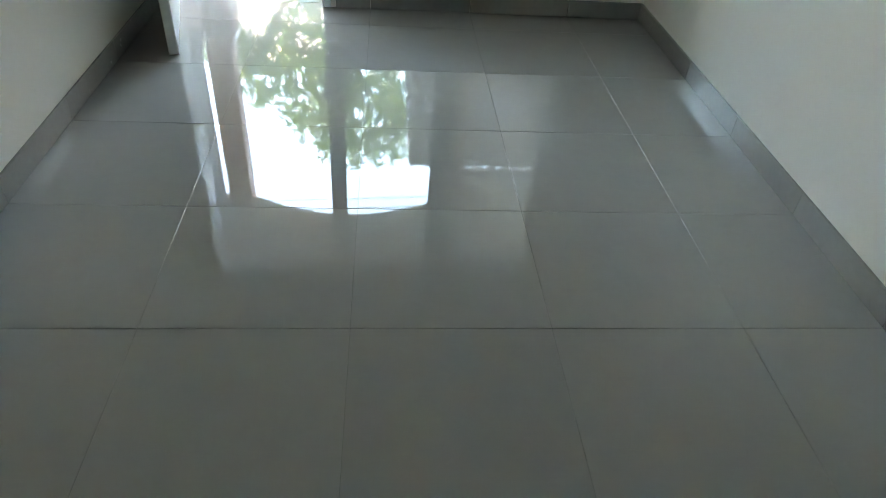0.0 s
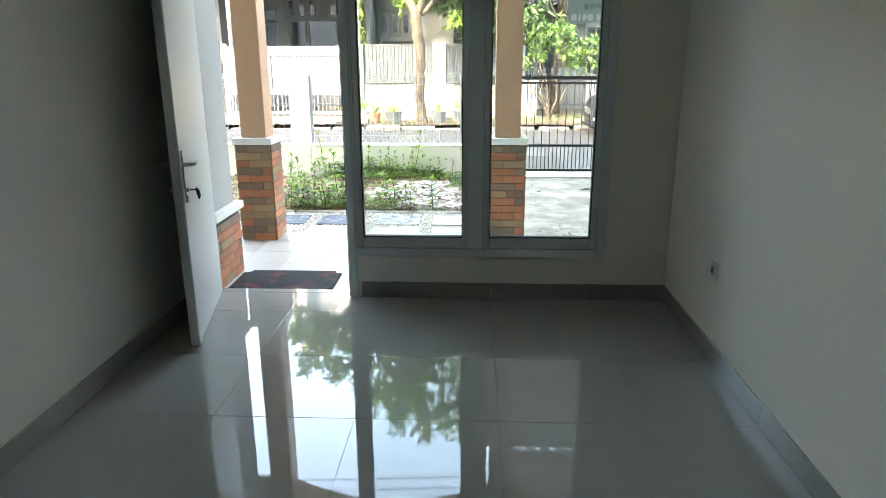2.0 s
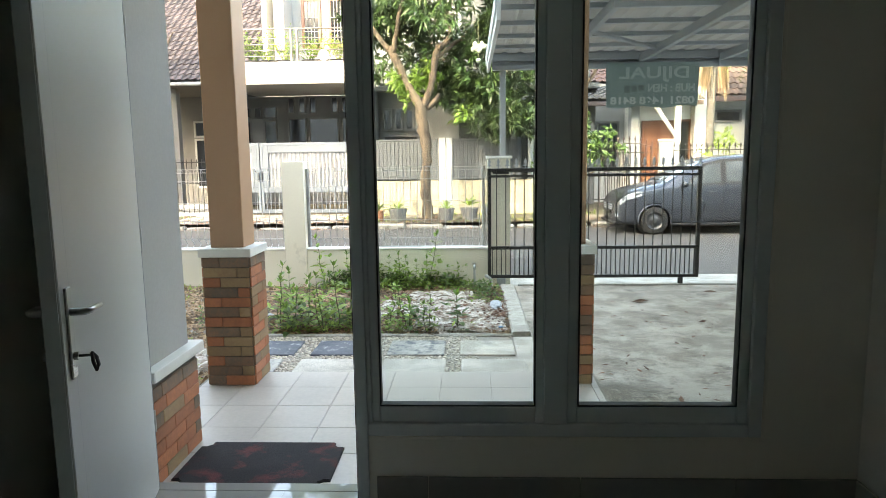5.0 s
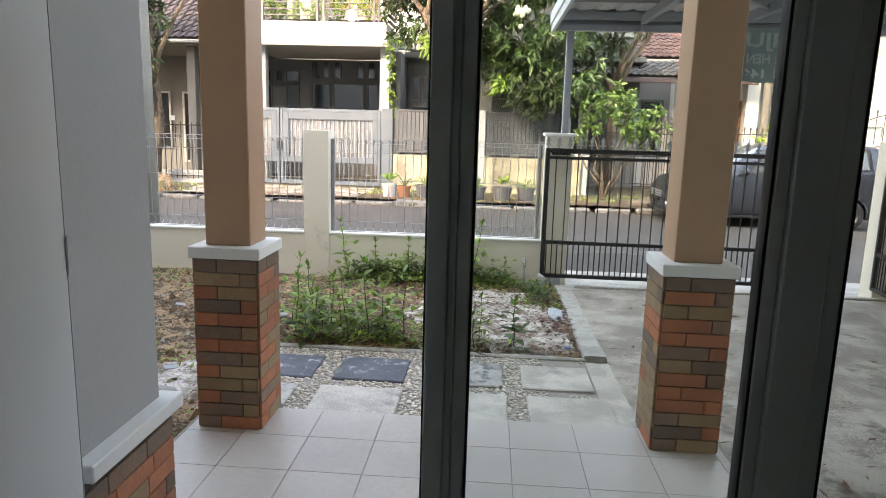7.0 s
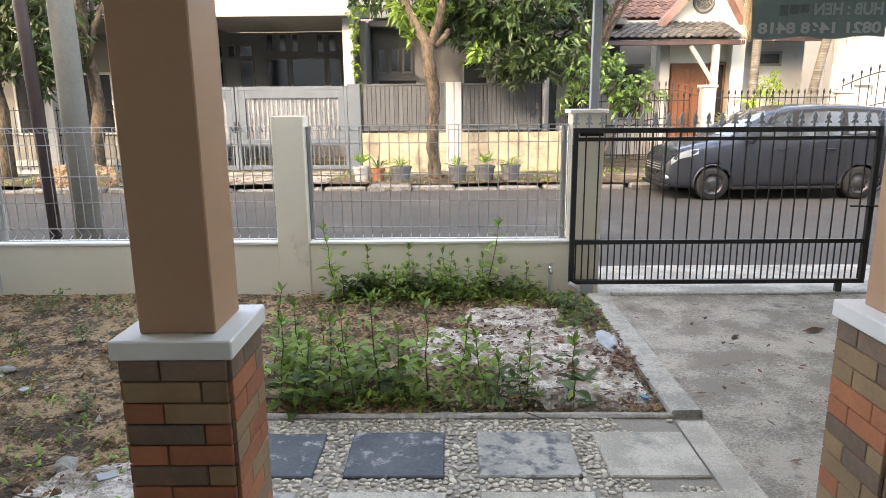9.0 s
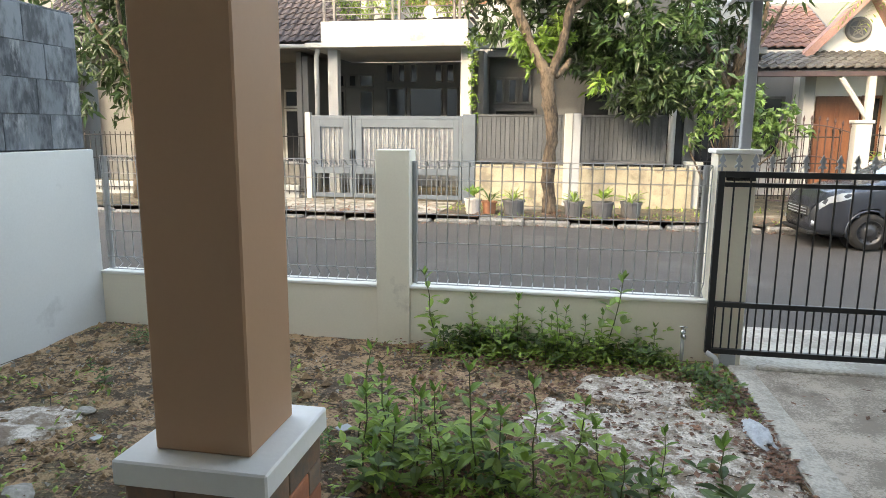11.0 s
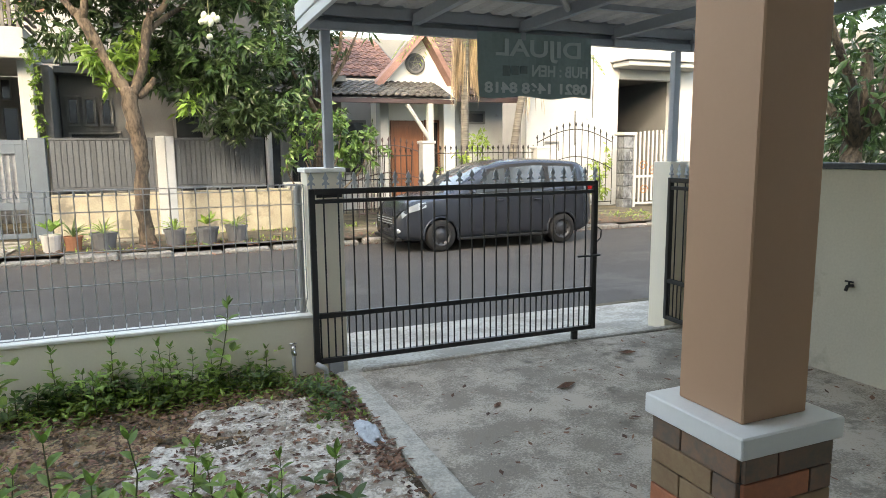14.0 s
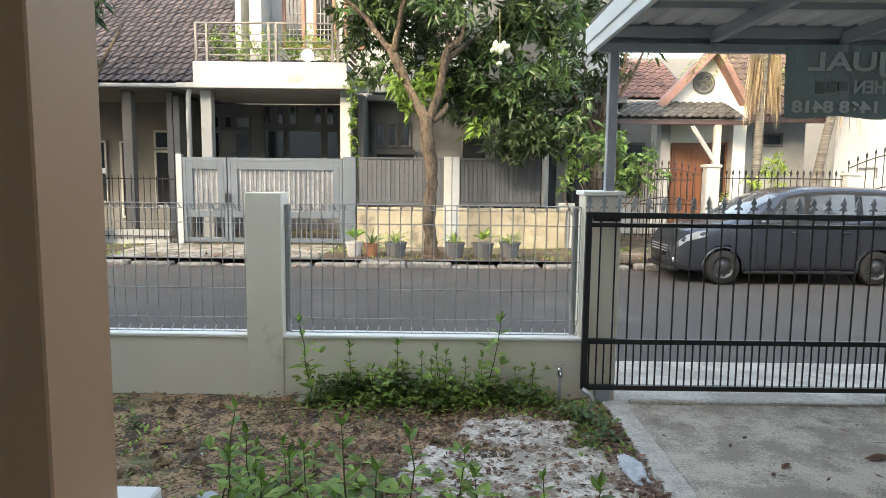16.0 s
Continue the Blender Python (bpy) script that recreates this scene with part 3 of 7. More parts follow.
# low blocks close the house sides; tall outer ones are added sun blockers
setting("house_side", boxes((-4.15, -1.08, -6.3, -0.6, -0.3, 3.07), (2.1, 4.2, -6.3, -0.4, -0.3, 3.07), (-30, -4.3, -8, 1.6, -0.3, 9.0), (4.3, 12, -8, 0.1, -0.3, 8.2)), M_WHITE, "unseen side blocks added to close the place and block the sun", "wall")

# floor tiles, 60 cm
tile_mesh = {}


def tile(w, d, name, mat, parent, x, y, z, thick=0.012, bevel=0.0008):
    key = (round(w, 3), round(d, 3), name)
    if key not in tile_mesh:
        b = boxes((-w / 2, w / 2, -d / 2, d / 2, -thick, 0), bevel=bevel)
        me = bpy.data.meshes.new(name)
        b.to_mesh(me)
        b.free()
        me.materials.append(mat)
        tile_mesh[key] = me
    return shared(name, tile_mesh[key], parent, pose(x, y, z))


def spans(a, b, line, step):
    """Pieces of a run a..b cut at line + k * step."""
    cuts = [a] + [line + k * step for k in range(-40, 41) if a + 0.02 < line + k * step < b - 0.02] + [b]
    return list(zip(cuts, cuts[1:]))


for x0, x1 in spans(XL, XR, 0.28, 0.6):
    for y0, y1 in spans(YB, 0.06, -0.87, 0.6):
        tile(x1 - x0 - 0.0004, y1 - y0 - 0.0020, "floor_tile", M_FLOOR, floor, (x0 + x1) / 2, (y0 + y1) / 2, 0.0)
tile(0.86, 0.062, "floor_tile", M_FLOOR, floor, -0.445, 0.095, 0.0)
for x0, x1 in spans(-1.22, 1.22, 0.265, 0.305):
    for y0, y1 in spans(0.13, 1.68, 1.39, 0.305):
        tile(x1 - x0 - 0.003, y1 - y0 - 0.003, "porch_tile", M_PORCH, porch, (x0 + x1) / 2, (y0 + y1) / 2, PORCH)

# skirting
skirt = thing("baseboard", (0, 0, 0), "grey polished tile skirting along the walls", "baseboard", kind="structure")
for y0, y1 in spans(YB, -0.012, -0.87, 0.6):
    for x in (XL + 0.006, XR - 0.006):
        key = ("s", round(y1 - y0, 3))
        if key not in tile_mesh:
            b = boxes((-0.006, 0.006, -(y1 - y0) / 2 + 0.001, (y1 - y0) / 2 - 0.001, 0, 0.10), bevel=0.0015)
            tile_mesh[key] = bpy.data.meshes.new("skirting_tile")
            b.to_mesh(tile_mesh[key])
            b.free()
            tile_mesh[key].materials.append(M_SKIRT)
        shared("skirting_tile", tile_mesh[key], skirt, pose(x, (y0 + y1) / 2, 0.001))
for x0, x1 in spans(0.075, XR, 0.28, 0.6):
    part("skirting_tile", boxes((x0 + 0.001, x1 - 0.001, -0.012, 0.0, 0.001, 0.10), bevel=0.0015), M_SKIRT, skirt)

# ---- window and door frame ----
win = thing("window_1", (0, 0, 0), "two-pane pale grey aluminium window with a transom strip", "window", kind="structure")
fr = bmesh.new()
F0, F1 = -0.012, 0.072
for a in ((0.0, 0.045, F0, F1, 0.0, 2.50), (0.045, 0.062, F0 + 0.012, F1 - 0.01, 0.272, 2.50), (1.515, 1.565, F0, F1, 0.272, 2.50), (0.045, 1.515, F0, F1, 0.272, 0.322), (0.045, 1.515, F0, F1, 2.455, 2.50),
          (0.062, 1.515, F0, F1, 2.105, 2.165), (0.735, 0.825, F0 + 0.004, F1, 0.322, 2.105), (0.75, 0.79, F0 + 0.004, F1, 2.165, 2.455)):
    box(fr, *a, bevel=0.003)
part("window_frame", fr, M_ALU, win)
for x0, x1 in ((0.062, 0.735), (0.825, 1.515)):
    sash = bmesh.new()
    b = 0.032 if x0 < 0.5 else 0.040
    for a in ((x0, x0 + b, 0.004, 0.050, 0.322, 2.105), (x1 - b, x1, 0.004, 0.050, 0.322, 2.105), (x0 + b, x1 - b, 0.004, 0.050, 0.322, 0.388), (x0 + b, x1 - b, 0.004, 0.050, 2.047, 2.105)):
        box(sash, *a, bevel=0.004)
    sa = part("sash", sash, M_ALU, win)
    gk = boxes((x0 + b, x0 + b + 0.006, 0.006, 0.047, 0.388, 2.047), (x1 - b - 0.006, x1 - b, 0.006, 0.047, 0.388, 2.047), (x0 + b, x1 - b, 0.006, 0.047, 0.388, 0.394), (x0 + b, x1 - b, 0.006, 0.047, 2.041, 2.047))
    part("gasket", gk, M_GASKET, sa, "black rubber gasket")
    pn = part("pane", boxes((x0 + b + 0.002, x1 - b - 0.002, 0.024, 0.029, 0.39, 2.045)), M_GLASS, win, "clear glass pane")
    pn.visible_shadow = False
for x0, x1 in ((0.062, 0.75), (0.79, 1.515)):
    pn = part("pane", boxes((x0, x1, 0.024, 0.029, 2.165, 2.455)), M_GLASS, win, "clear transom pane")
    pn.visible_shadow = False
# thin plaster bead round the window
part("bead", boxes((1.567, 1.582, -0.006, 0.0, 0.255, 2.5), (0.05, 1.582, -0.006, 0.0, 0.255, 0.270), bevel=0.002), M_WALL_IN, win)

# black strip added over the jamb's doorway face to make it dark
part("door_seal", boxes((-0.004, 0.0, F0 + 0.006, F1 - 0.002, 0.004, 2.08)), M_GASKET, win, "black strip over the jamb face towards the door")
dfr = thing("door_frame", (0, 0, 0), "pale grey aluminium door frame with glazed transom", "door frame", kind="structure")
part("frame", boxes((XL + 0.020, XL + 0.042, F0, F1, 0.0, 2.5), (XL + 0.042, -0.002, F0, F1, 2.085, 2.145), (XL + 0.042, -0.002, F0, F1, 2.455, 2.498), bevel=0.003), M_ALU, dfr)
pn = part("pane", boxes((XL + 0.042, -0.002, 0.024, 0.029, 2.145, 2.455)), M_GLASS, dfr, "clear transom pane")
pn.visible_shadow = False

# open door leaf
DW, DH = 0.86, 2.07
door = thing("door_1", (XL + 0.068, 0.05, 0.008), "white aluminium-framed door standing open into the room", "door", kind="structure", rz=-77.3)
part("leaf", boxes((0.0, DW, -0.02, 0.02, 0, DH), bevel=0.003), M_DOOR, door)
part("edge_stile", boxes((DW - 0.075, DW + 0.004, -0.024, 0.024, 0.0, DH + 0.002), bevel=0.003), M_DOOR, door)
part("edge_band", boxes((DW + 0.004, DW + 0.008, -0.020, 0.020, 0.003, DH), bevel=0.001), M_ALU, door, "grey aluminium edge band")
part("groove", boxes((DW - 0.080, DW - 0.0755, 0.0205, 0.0215, 0.05, DH - 0.05)), M_STEEL, door)
for s in (1, -1):
    lock = part("lock_plate", boxes((DW - 0.062, DW - 0.026, s * 0.0245 if s > 0 else -0.0325, 0.0325 if s > 0 else -0.0245, 0.75, 1.01), bevel=0.003), M_CHROME, door, "brushed steel lock plate")
    bm = tubes(([(DW - 0.044, s * 0.032, 0.94), (DW - 0.044, s * 0.068, 0.94), (DW - 0.058, s * 0.078, 0.94), (DW - 0.10, s * 0.078, 0.938), (DW - 0.155, s * 0.076, 0.935)], [0.011, 0.011, 0.010, 0.009, 0.008]))
    part("lever", bm, M_CHROME, lock, "chrome lever handle", smooth=True)
    bm = tubes(([(DW - 0.044, s * 0.032, 0.815), (DW - 0.044, s * 0.045, 0.815)], 0.012))
    part("cylinder", bm, M_CHROME, lock)
bm = tubes(([(DW - 0.044, 0.045, 0.815), (DW - 0.044, 0.075, 0.815)], 0.004), ([(DW - 0.044, 0.078, 0.822), (DW - 0.058, 0.085, 0.805), (DW - 0.062, 0.088, 0.78), (DW - 0.048, 0.086, 0.77), (DW - 0.038, 0.082, 0.795), (DW - 0.044, 0.078, 0.822)], 0.005))
part("key_bunch", bm, M_GASKET, door, "black-headed key in the lock", smooth=True)
for z in (0.25, 1.0, 1.8):
    part("hinge", tubes(([(0.0, 0.022, z), (0.0, 0.022, z + 0.09)], 0.005)), M_DOOR, door)

part("hinge_gap", boxes((-0.004, -0.001, -0.0195, 0.0205, 0.003, DH)), M_STEEL, door, "dark gap along the hinge edge")
# mat on the threshold
bm = bmesh.new()
box(bm, -0.86, -0.16, 0.145, 0.575, PORCH, PORCH + 0.012)
bmesh.ops.bevel(bm, geom=[e for e in bm.edges if abs(e.verts[0].co.z - e.verts[1].co.z) > 0.005], offset=0.05, segments=3, affect="EDGES")
bmesh.ops.bevel(bm, geom=[e for e in bm.edges if e.verts[0].co.z > PORCH + 0.01 and e.verts[1].co.z > PORCH + 0.01], offset=0.004, segments=2, affect="EDGES")
door_mat = part("door_mat", bm, M_MAT)
tagged(door_mat, "charcoal and dark red fibre door mat on the porch tiles", "door mat")

# socket on the right wall
sk = thing("wall_socket", (XR, -0.79, 0.45), "small white round-hole wall socket", "socket")
part("plate", boxes((-0.008, 0.0, -0.041, 0.041, -0.041, 0.041), bevel=0.003), M_PLASTIC, sk)
part("insert", tubes(([(-0.014, 0, 0), (-0.006, 0, 0)], 0.026), n=16), M_PLASTIC, sk)
part("recess", tubes(([(-0.0155, 0, 0), (-0.012, 0, 0)], 0.018), n=16), M_DARKPLASTIC, sk)

# breaker box on the left wall
mb = thing("breaker_box", (XL, -1.17, 1.88), "white breaker box with a smoked cover on the wall", "breaker box")
part("case", boxes((0.0, 0.035, -0.085, 0.085, -0.085, 0.085), bevel=0.010, seg=2), M_PLASTIC, mb)
bm = bmesh.new()
prism(bm, [(0.03, -0.035), (0.045, -0.028), (0.058, 0.01), (0.05, 0.05), (0.03, 0.06)], -0.07, 0.07)
part("cover", bm, M_DARKPLASTIC, mb, "curved smoked plastic cover")

# round porch lamp
pl = thing("porch_lamp", (0.18, 1.10, 2.90), "round white porch ceiling lamp, switched off", "lamp")
b = lathe([(0.02, -0.075), (0.10, -0.06), (0.125, -0.03), (0.13, -0.018), (0.14, -0.016), (0.14, 0.0)], 24)
part("shade", b, M_PLASTIC, pl, smooth=True)

# ---- porch pillars: brick tile base, white cap, peach shaft ----
brick_mesh = {}


def brick_piece(w, mat):
    key = (round(w, 3), mat.name)
    if key not in brick_mesh:
        b = boxes((-w / 2 + 0.002, w / 2 - 0.002, -0.006, 0.006, 0.002, 0.0595), bevel=0.0018)
        me = bpy.data.meshes.new("brick")
        b.to_mesh(me)
        b.free()
        me.materials.append(mat)
        brick_mesh[key] = me
    return brick_mesh[key]


COURSE = 0.0615


def brick_face(parent, origin, turn, width, courses, seed):
    """Courses of brick tile on one face; origin is the face's lower left corner, seen from outside."""
    rng = random.Random(seed)
    for c in range(courses):
        first = (0.105, 0.21)[c % 2] if rng.random() < 0.85 else 0.14
        x = 0.0
        w = first
        while x < width - 1e-4:
            w = min(w, width - x)
            mat = rng.choice((M_BRICK_A, M_BRICK_A, M_BRICK_B, M_BRICK_B, M_BRICK_C))
            if c == courses - 1:
                mat = M_BRICK_C
            m = Matrix.Translation(origin) @ pose(0, 0, 0, 0, 0, turn) @ pose(x + w / 2, -0.004, c * COURSE)
            shared("brick", brick_piece(w, mat), parent, m)
            x += w
            w = 0.21


def pillar(x, y, seed, label):
    p = thing("porch_pillar", (x, y, PORCH), label, "pillar", "porch pillars")
    h, H = 0.142, COURSE * 13
    part("core", boxes((-h, h, -h, h, -0.05, H)), M_MORTAR, p)
    part("cap", boxes((-0.162, 0.162, -0.162, 0.162, H + 0.002, H + 0.055), bevel=0.004), M_WHITE, p, "white cast cap ledge")
    part("shaft", boxes((-0.103, 0.103, -0.103, 0.103, H + 0.055, 2.56), bevel=0.004), M_PEACH, p, "peach brown painted shaft")
    for i, (o, t) in enumerate((((-h, -h, 0), 0), ((h, -h, 0), 90), ((h, h, 0), 180), ((-h, h, 0), 270))):
        brick_face(p, Vector(o), t, 2 * h, 13, seed + i)
    return p


pillar(-1.03, 1.573, 3, "peach porch pillar on a brick-tiled base with white cap")
pillar(1.04, 1.60, 11, "peach porch pillar on a brick-tiled base with white cap")
wd = thing("wing_dado", (-0.92, 0.13, PORCH), "brick-tiled dado with white ledge on the wing wall", "wall dado")
part("ledge", boxes((-0.24, 0.055, 0.0, 0.515, 7.5 * COURSE, 7.5 * COURSE + 0.05), bevel=0.004), M_WHITE, wd, "white cast ledge")
part("core", boxes((0.0, 0.020, 0.0, 0.462, -0.05, 7.5 * COURSE), (-0.21, 0.020, 0.462, 0.485, -0.05, 7.5 * COURSE)), M_MORTAR, wd)
brick_face(wd, Vector((0.020, 0.0, 0)), 90, 0.485, 7, 31)
brick_face(wd, Vector((0.020, 0.485, 0)), 180, 0.22, 7, 37)

# ---- yard: fence, gate, walls ----
setting("wall_yard_left", boxes((-4.12, -3.97, -0.6, 5.02, -0.4, 1.29), bevel=0.006), M_YARDWHITE, "white boundary wall of the yard", "wall")
neighbour = setting("wall_neighbour", boxes((-4.17, -4.02, -3.0, 4.97, 1.292, 2.30), bevel=0.01), M_STONE, "weathered dark grey rendered neighbour wall", "wall")
block_mesh = {}
rb = random.Random(8)
for k, z0 in enumerate((1.30, 1.545, 1.79, 2.035)):
    y = 4.96
    while y > 0.4:
        w = rb.choice((0.32, 0.42, 0.5))
        key = (w, k)
        if key not in block_mesh:
            b = boxes((0, 0.022, -w + 0.003, -0.001, 0.001, 0.244), bevel=0.003)
            block_mesh[key] = bpy.data.meshes.new("stone_block")
            b.to_mesh(block_mesh[key])
            b.free()
            block_mesh[key].materials.append(M_STONE)
        shared("stone_block", block_mesh[key], neighbour, pose(-4.024 + 0.004 * rb.random(), y, z0))
        y -= w
setting("wall_yard_right", boxes((3.95, 4.08, -0.4, 5.0, -0.4, 1.31), bevel=0.006), M_CREAM_SHADED, "cream boundary wall beside the driveway", "wall")
setting("wall_coping", boxes((3.93, 4.10, -0.4, 4.87, 1.312, 1.352), bevel=0.006), M_FIBRE, "dark coping on the driveway wall", "trim")
fw = thing("fence_wall", (0, 5.0, YARD), "low cream garden wall carrying the wire fence", "wall", kind="structure")
part("wall", boxes((-3.97, -1.68, 0.0, 0.13, -0.25, 0.405), (-1.43, 0.65, 0.0, 0.13, -0.25, 0.405), bevel=0.004), M_CREAM, fw)
part("coping", boxes((-3.97, -1.68, -0.012, 0.142, 0.4055, 0.432), (-1.43, 0.65, -0.012, 0.142, 0.4055, 0.432), bevel=0.006), M_WHITE, fw, "white painted coping")
part("post", boxes((-1.68, -1.43, -0.02, 0.19, -0.25, 1.418), bevel=0.005), M_CREAM, fw)
gp = thing("gate_pillar", (0.775, 5.10, YARD), "cream masonry gate pillar", "pillar", "gate pillars")
part("body", boxes((-0.125, 0.125, -0.08, 0.14, -0.3, 1.42), bevel=0.005), M_CREAM, gp)
part("cap", boxes((-0.145, 0.145, -0.10, 0.16, 1.4205, 1.452), bevel=0.005), M_WHITE, gp)
gp2 = thing("gate_pillar", (3.84, 5.05, YARD), "white masonry gate pillar at the driveway wall", "pillar", "gate pillars")
part("body", boxes((-0.10, 0.10, -0.1, 0.12, -0.3, 1.45), bevel=0.005), M_CREAM, gp2)

# welded wire fence with folded top and bottom
wf = thing("wire_fence", (0, 5.065, 0.335), "galvanised welded wire fence with folded edges", "fence")
b = bmesh.new()
tube(b, [(0, 0.075, 0.865), (0, 0.0, 0.905), (0, -0.012, 0.90), (0, 0.0, 0.77), (0, 0.0, 0.10), (0, 0.07, 0.03), (0, 0.0, 0.0)], 0.0038, n=5)
wire_mesh = bpy.data.meshes.new("wire")
b.to_mesh(wire_mesh)
b.free()
wire_mesh.materials.append(M_GALV)
for x0, x1 in ((-3.95, -1.71), (-1.40, 0.63)):
    k = round((x1 - x0) / 0.078)
    for i in range(k + 1):
        shared("wire", wire_mesh, wf, pose(x0 + (x1 - x0) * i / k, 0, 0))
    for y, z in ((0.075, 0.865), (-0.004, 0.905), (0.0, 0.77), (0, 0.52), (0, 0.31), (0, 0.10), (0.0, 0.0)):
        part("rail_wire", tubes(([(x0, y, z), (x1, y, z)], 0.0038), n=5), M_GALV, wf)
for x in (-3.94, -1.415, 0.60):
    part("fence_post", tubes(([(x, 0.03, 0.0), (x, 0.03, 0.90)], 0.022), n=10), M_GALV, wf)


def finial(parent, x, y, z):
    """Cast spearhead with side curls."""
    key = "finial"
    if key not in brick_mesh:
        b = bmesh.new()
        prism(b, [(-0.006, 0), (0.006, 0), (0.006, 0.03), (0.024, 0.022), (0.026, 0.034), (0.010, 0.046), (0.008, 0.055), (0.020, 0.068), (0.0, 0.112), (-0.020, 0.068), (-0.008, 0.055), (-0.010, 0.046), (-0.026, 0.034), (-0.024, 0.022), (-0.006, 0.03)], -0.006, 0.006)
        brick_mesh[key] = bpy.data.meshes.new("finial")
        b.to_mesh(brick_mesh[key])
        b.free()
        brick_mesh[key].materials.append(M_STEEL)
    return shared("finial", brick_mesh[key], parent, pose(x, y, z))


def gate_leaf(name, loc, rz, width, label):
    """Black bar gate; x runs along the leaf from its hinge."""
    g = thing(name, loc, label, "gate", "driveway gates", rz=rz)
    H = 1.228
    part("gate_frame", boxes((0, 0.04, -0.02, 0.02, 0, H), (width - 0.04, width, -0.02, 0.02, 0, H), (0.04, width - 0.04, -0.019, 0.019, H - 0.04, H), (0.04, width - 0.04, -0.019, 0.019, 0, 0.035),
         (0.04, width - 0.04, -0.017, 0.017, H - 0.10, H - 0.072), (0.04, width - 0.04, -0.018, 0.018, 0.325, 0.36), bevel=0.003), M_BLACK, g)
    nb = max(3, round(width / 0.103))
    bb = bmesh.new()
    tube(bb, [(0, 0, 0.36), (0, 0, H - 0.04)], 0.006, n=6)
    bl = bmesh.new()
    tube(bl, [(0, 0, 0.035), (0, 0, 0.325)], 0.006, n=6)
    mb_, ml_ = bpy.data.meshes.new("bar"), bpy.data.meshes.new("bar")
    bb.to_mesh(mb_), bl.to_mesh(ml_)
    bb.free(), bl.free()
    mb_.materials.append(M_BLACK), ml_.materials.append(M_BLACK)
    for i in range(1, nb):
        shared("bar", mb_, g, pose(width * i / nb, 0, 0))
    for i in range(1, 2 * nb):
        shared("bar", ml_, g, pose(width * i / (2 * nb), 0, 0))
    for i in range(nb + 1):
        finial(g, 0.02 + (width - 0.04) * i / nb, 0, H)
    return g


gate = gate_leaf("driveway_gate", (0.64, 4.93, -0.015), 0, 2.34, "closed black steel bar gate with spear finials")
part("wheel_bracket", boxes((2.12, 2.17, -0.018, 0.018, -0.09, 0.0), bevel=0.004), M_BLACK, gate)
part("drop_bolt", tubes(([(2.15, -0.03, 0.62), (2.36, -0.03, 0.62)], 0.009), ([(2.25, -0.03, 0.62), (2.25, -0.06, 0.62)], 0.007)), M_BLACK, gate)
part("latch_loop", tubes(([(2.34, 0, 0.72), (2.385, 0, 0.76), (2.39, 0, 0.82), (2.34, 0, 0.86)], 0.006)), M_BLACK, gate)
part("hinge_block", boxes((0.06, 0.24, 0.02, 0.06, 1.165, 1.20), bevel=0.004), M_BLACK, gate)
part("foot", boxes((0.10, 0.20, -0.02, 0.03, -0.095, 0.0), bevel=0.004), M_STEEL, gate)
gate_leaf("driveway_gate", (3.72, 4.93, -0.01), -96, 0.95, "black steel bar gate leaf folded open against the wall")

# garden tap and drain pipe at the gate
tp = thing("garden_tap", (0.49, 4.90, YARD), "grey standpipe with an old brass tap", "tap")
part("pipe", tubes(([(0, 0, -0.05), (0, 0, 0.20)], 0.013)), M_PVC, tp, smooth=True)
part("tap_body", tubes(([(0, 0, 0.19), (0, 0, 0.245)], 0.017), ([(0, 0, 0.215), (0, -0.05, 0.215), (0, -0.062, 0.195)], 0.011), ([(-0.025, 0, 0.262), (0.025, 0, 0.262)], 0.006), ([(0, 0, 0.245), (0, 0, 0.265)], 0.006)), M_CHROME, tp, smooth=True)
dp = thing("drain_pipe", (0.67, 4.70, YARD), "short grey plastic pipe with an elbow", "pipe")
part("riser", tubes(([(0, 0, -0.05), (0, 0, 0.105), (-0.012, 0.005, 0.125), (-0.06, 0.03, 0.15)], 0.018)), M_PVC, dp, smooth=True)
wt = thing("wall_tap", (3.95, 3.40, 0.54), "small tap on the driveway wall", "tap")
part("tap_body", tubes(([(0, 0, 0), (-0.05, 0, 0), (-0.065, 0, -0.03)], 0.012), ([(-0.035, -0.03, 0.03), (-0.035, 0.03, 0.03)], 0.006), ([(-0.035, 0, 0), (-0.035, 0, 0.03)], 0.007)), M_GASKET, wt, smooth=True)

# ---- carport ----
cp = thing("carport", (0, 0, 0), "steel carport with a corrugated sheet roof", "carport")
CX0, CX1, CY0, CY1, CZ = 0.64, 4.06, 1.77, 5.06, 2.275
CYL = 2.20
for x, yb, zb in ((0.815, 5.05, YARD + 1.452), (3.84, 5.05, YARD + 1.45)):
    part("post", boxes((x - 0.032, x + 0.032, yb - 0.032, yb + 0.032, zb, CZ), bevel=0.004), M_STEEL, cp)
part("front_beam", boxes((CX0 + 0.06, CX1, CY1 - 0.085, CY1 - 0.03, CZ, CZ + 0.055), (CX0 + 0.06, CX1, CY1 - 0.095, CY1 - 0.04, CZ + 0.09, CZ + 0.16), bevel=0.003), M_STEEL, cp)
part("front_board", boxes((CX0 + 0.06, CX1, CY1 - 0.028, CY1 - 0.012, CZ + 0.03, CZ + 0.20), bevel=0.002), M_STEEL, cp, "grey board closing the roof edge")
part("fascia", boxes((CX0 - 0.0, CX0 + 0.03, CYL, CY1 + 0.03, CZ - 0.01, CZ + 0.165), (CX0 - 0.012, CX0, CYL, CY1 + 0.03, CZ + 0.06, CZ + 0.165), bevel=0.003), M_FASCIA, cp, "pale painted fascia board")
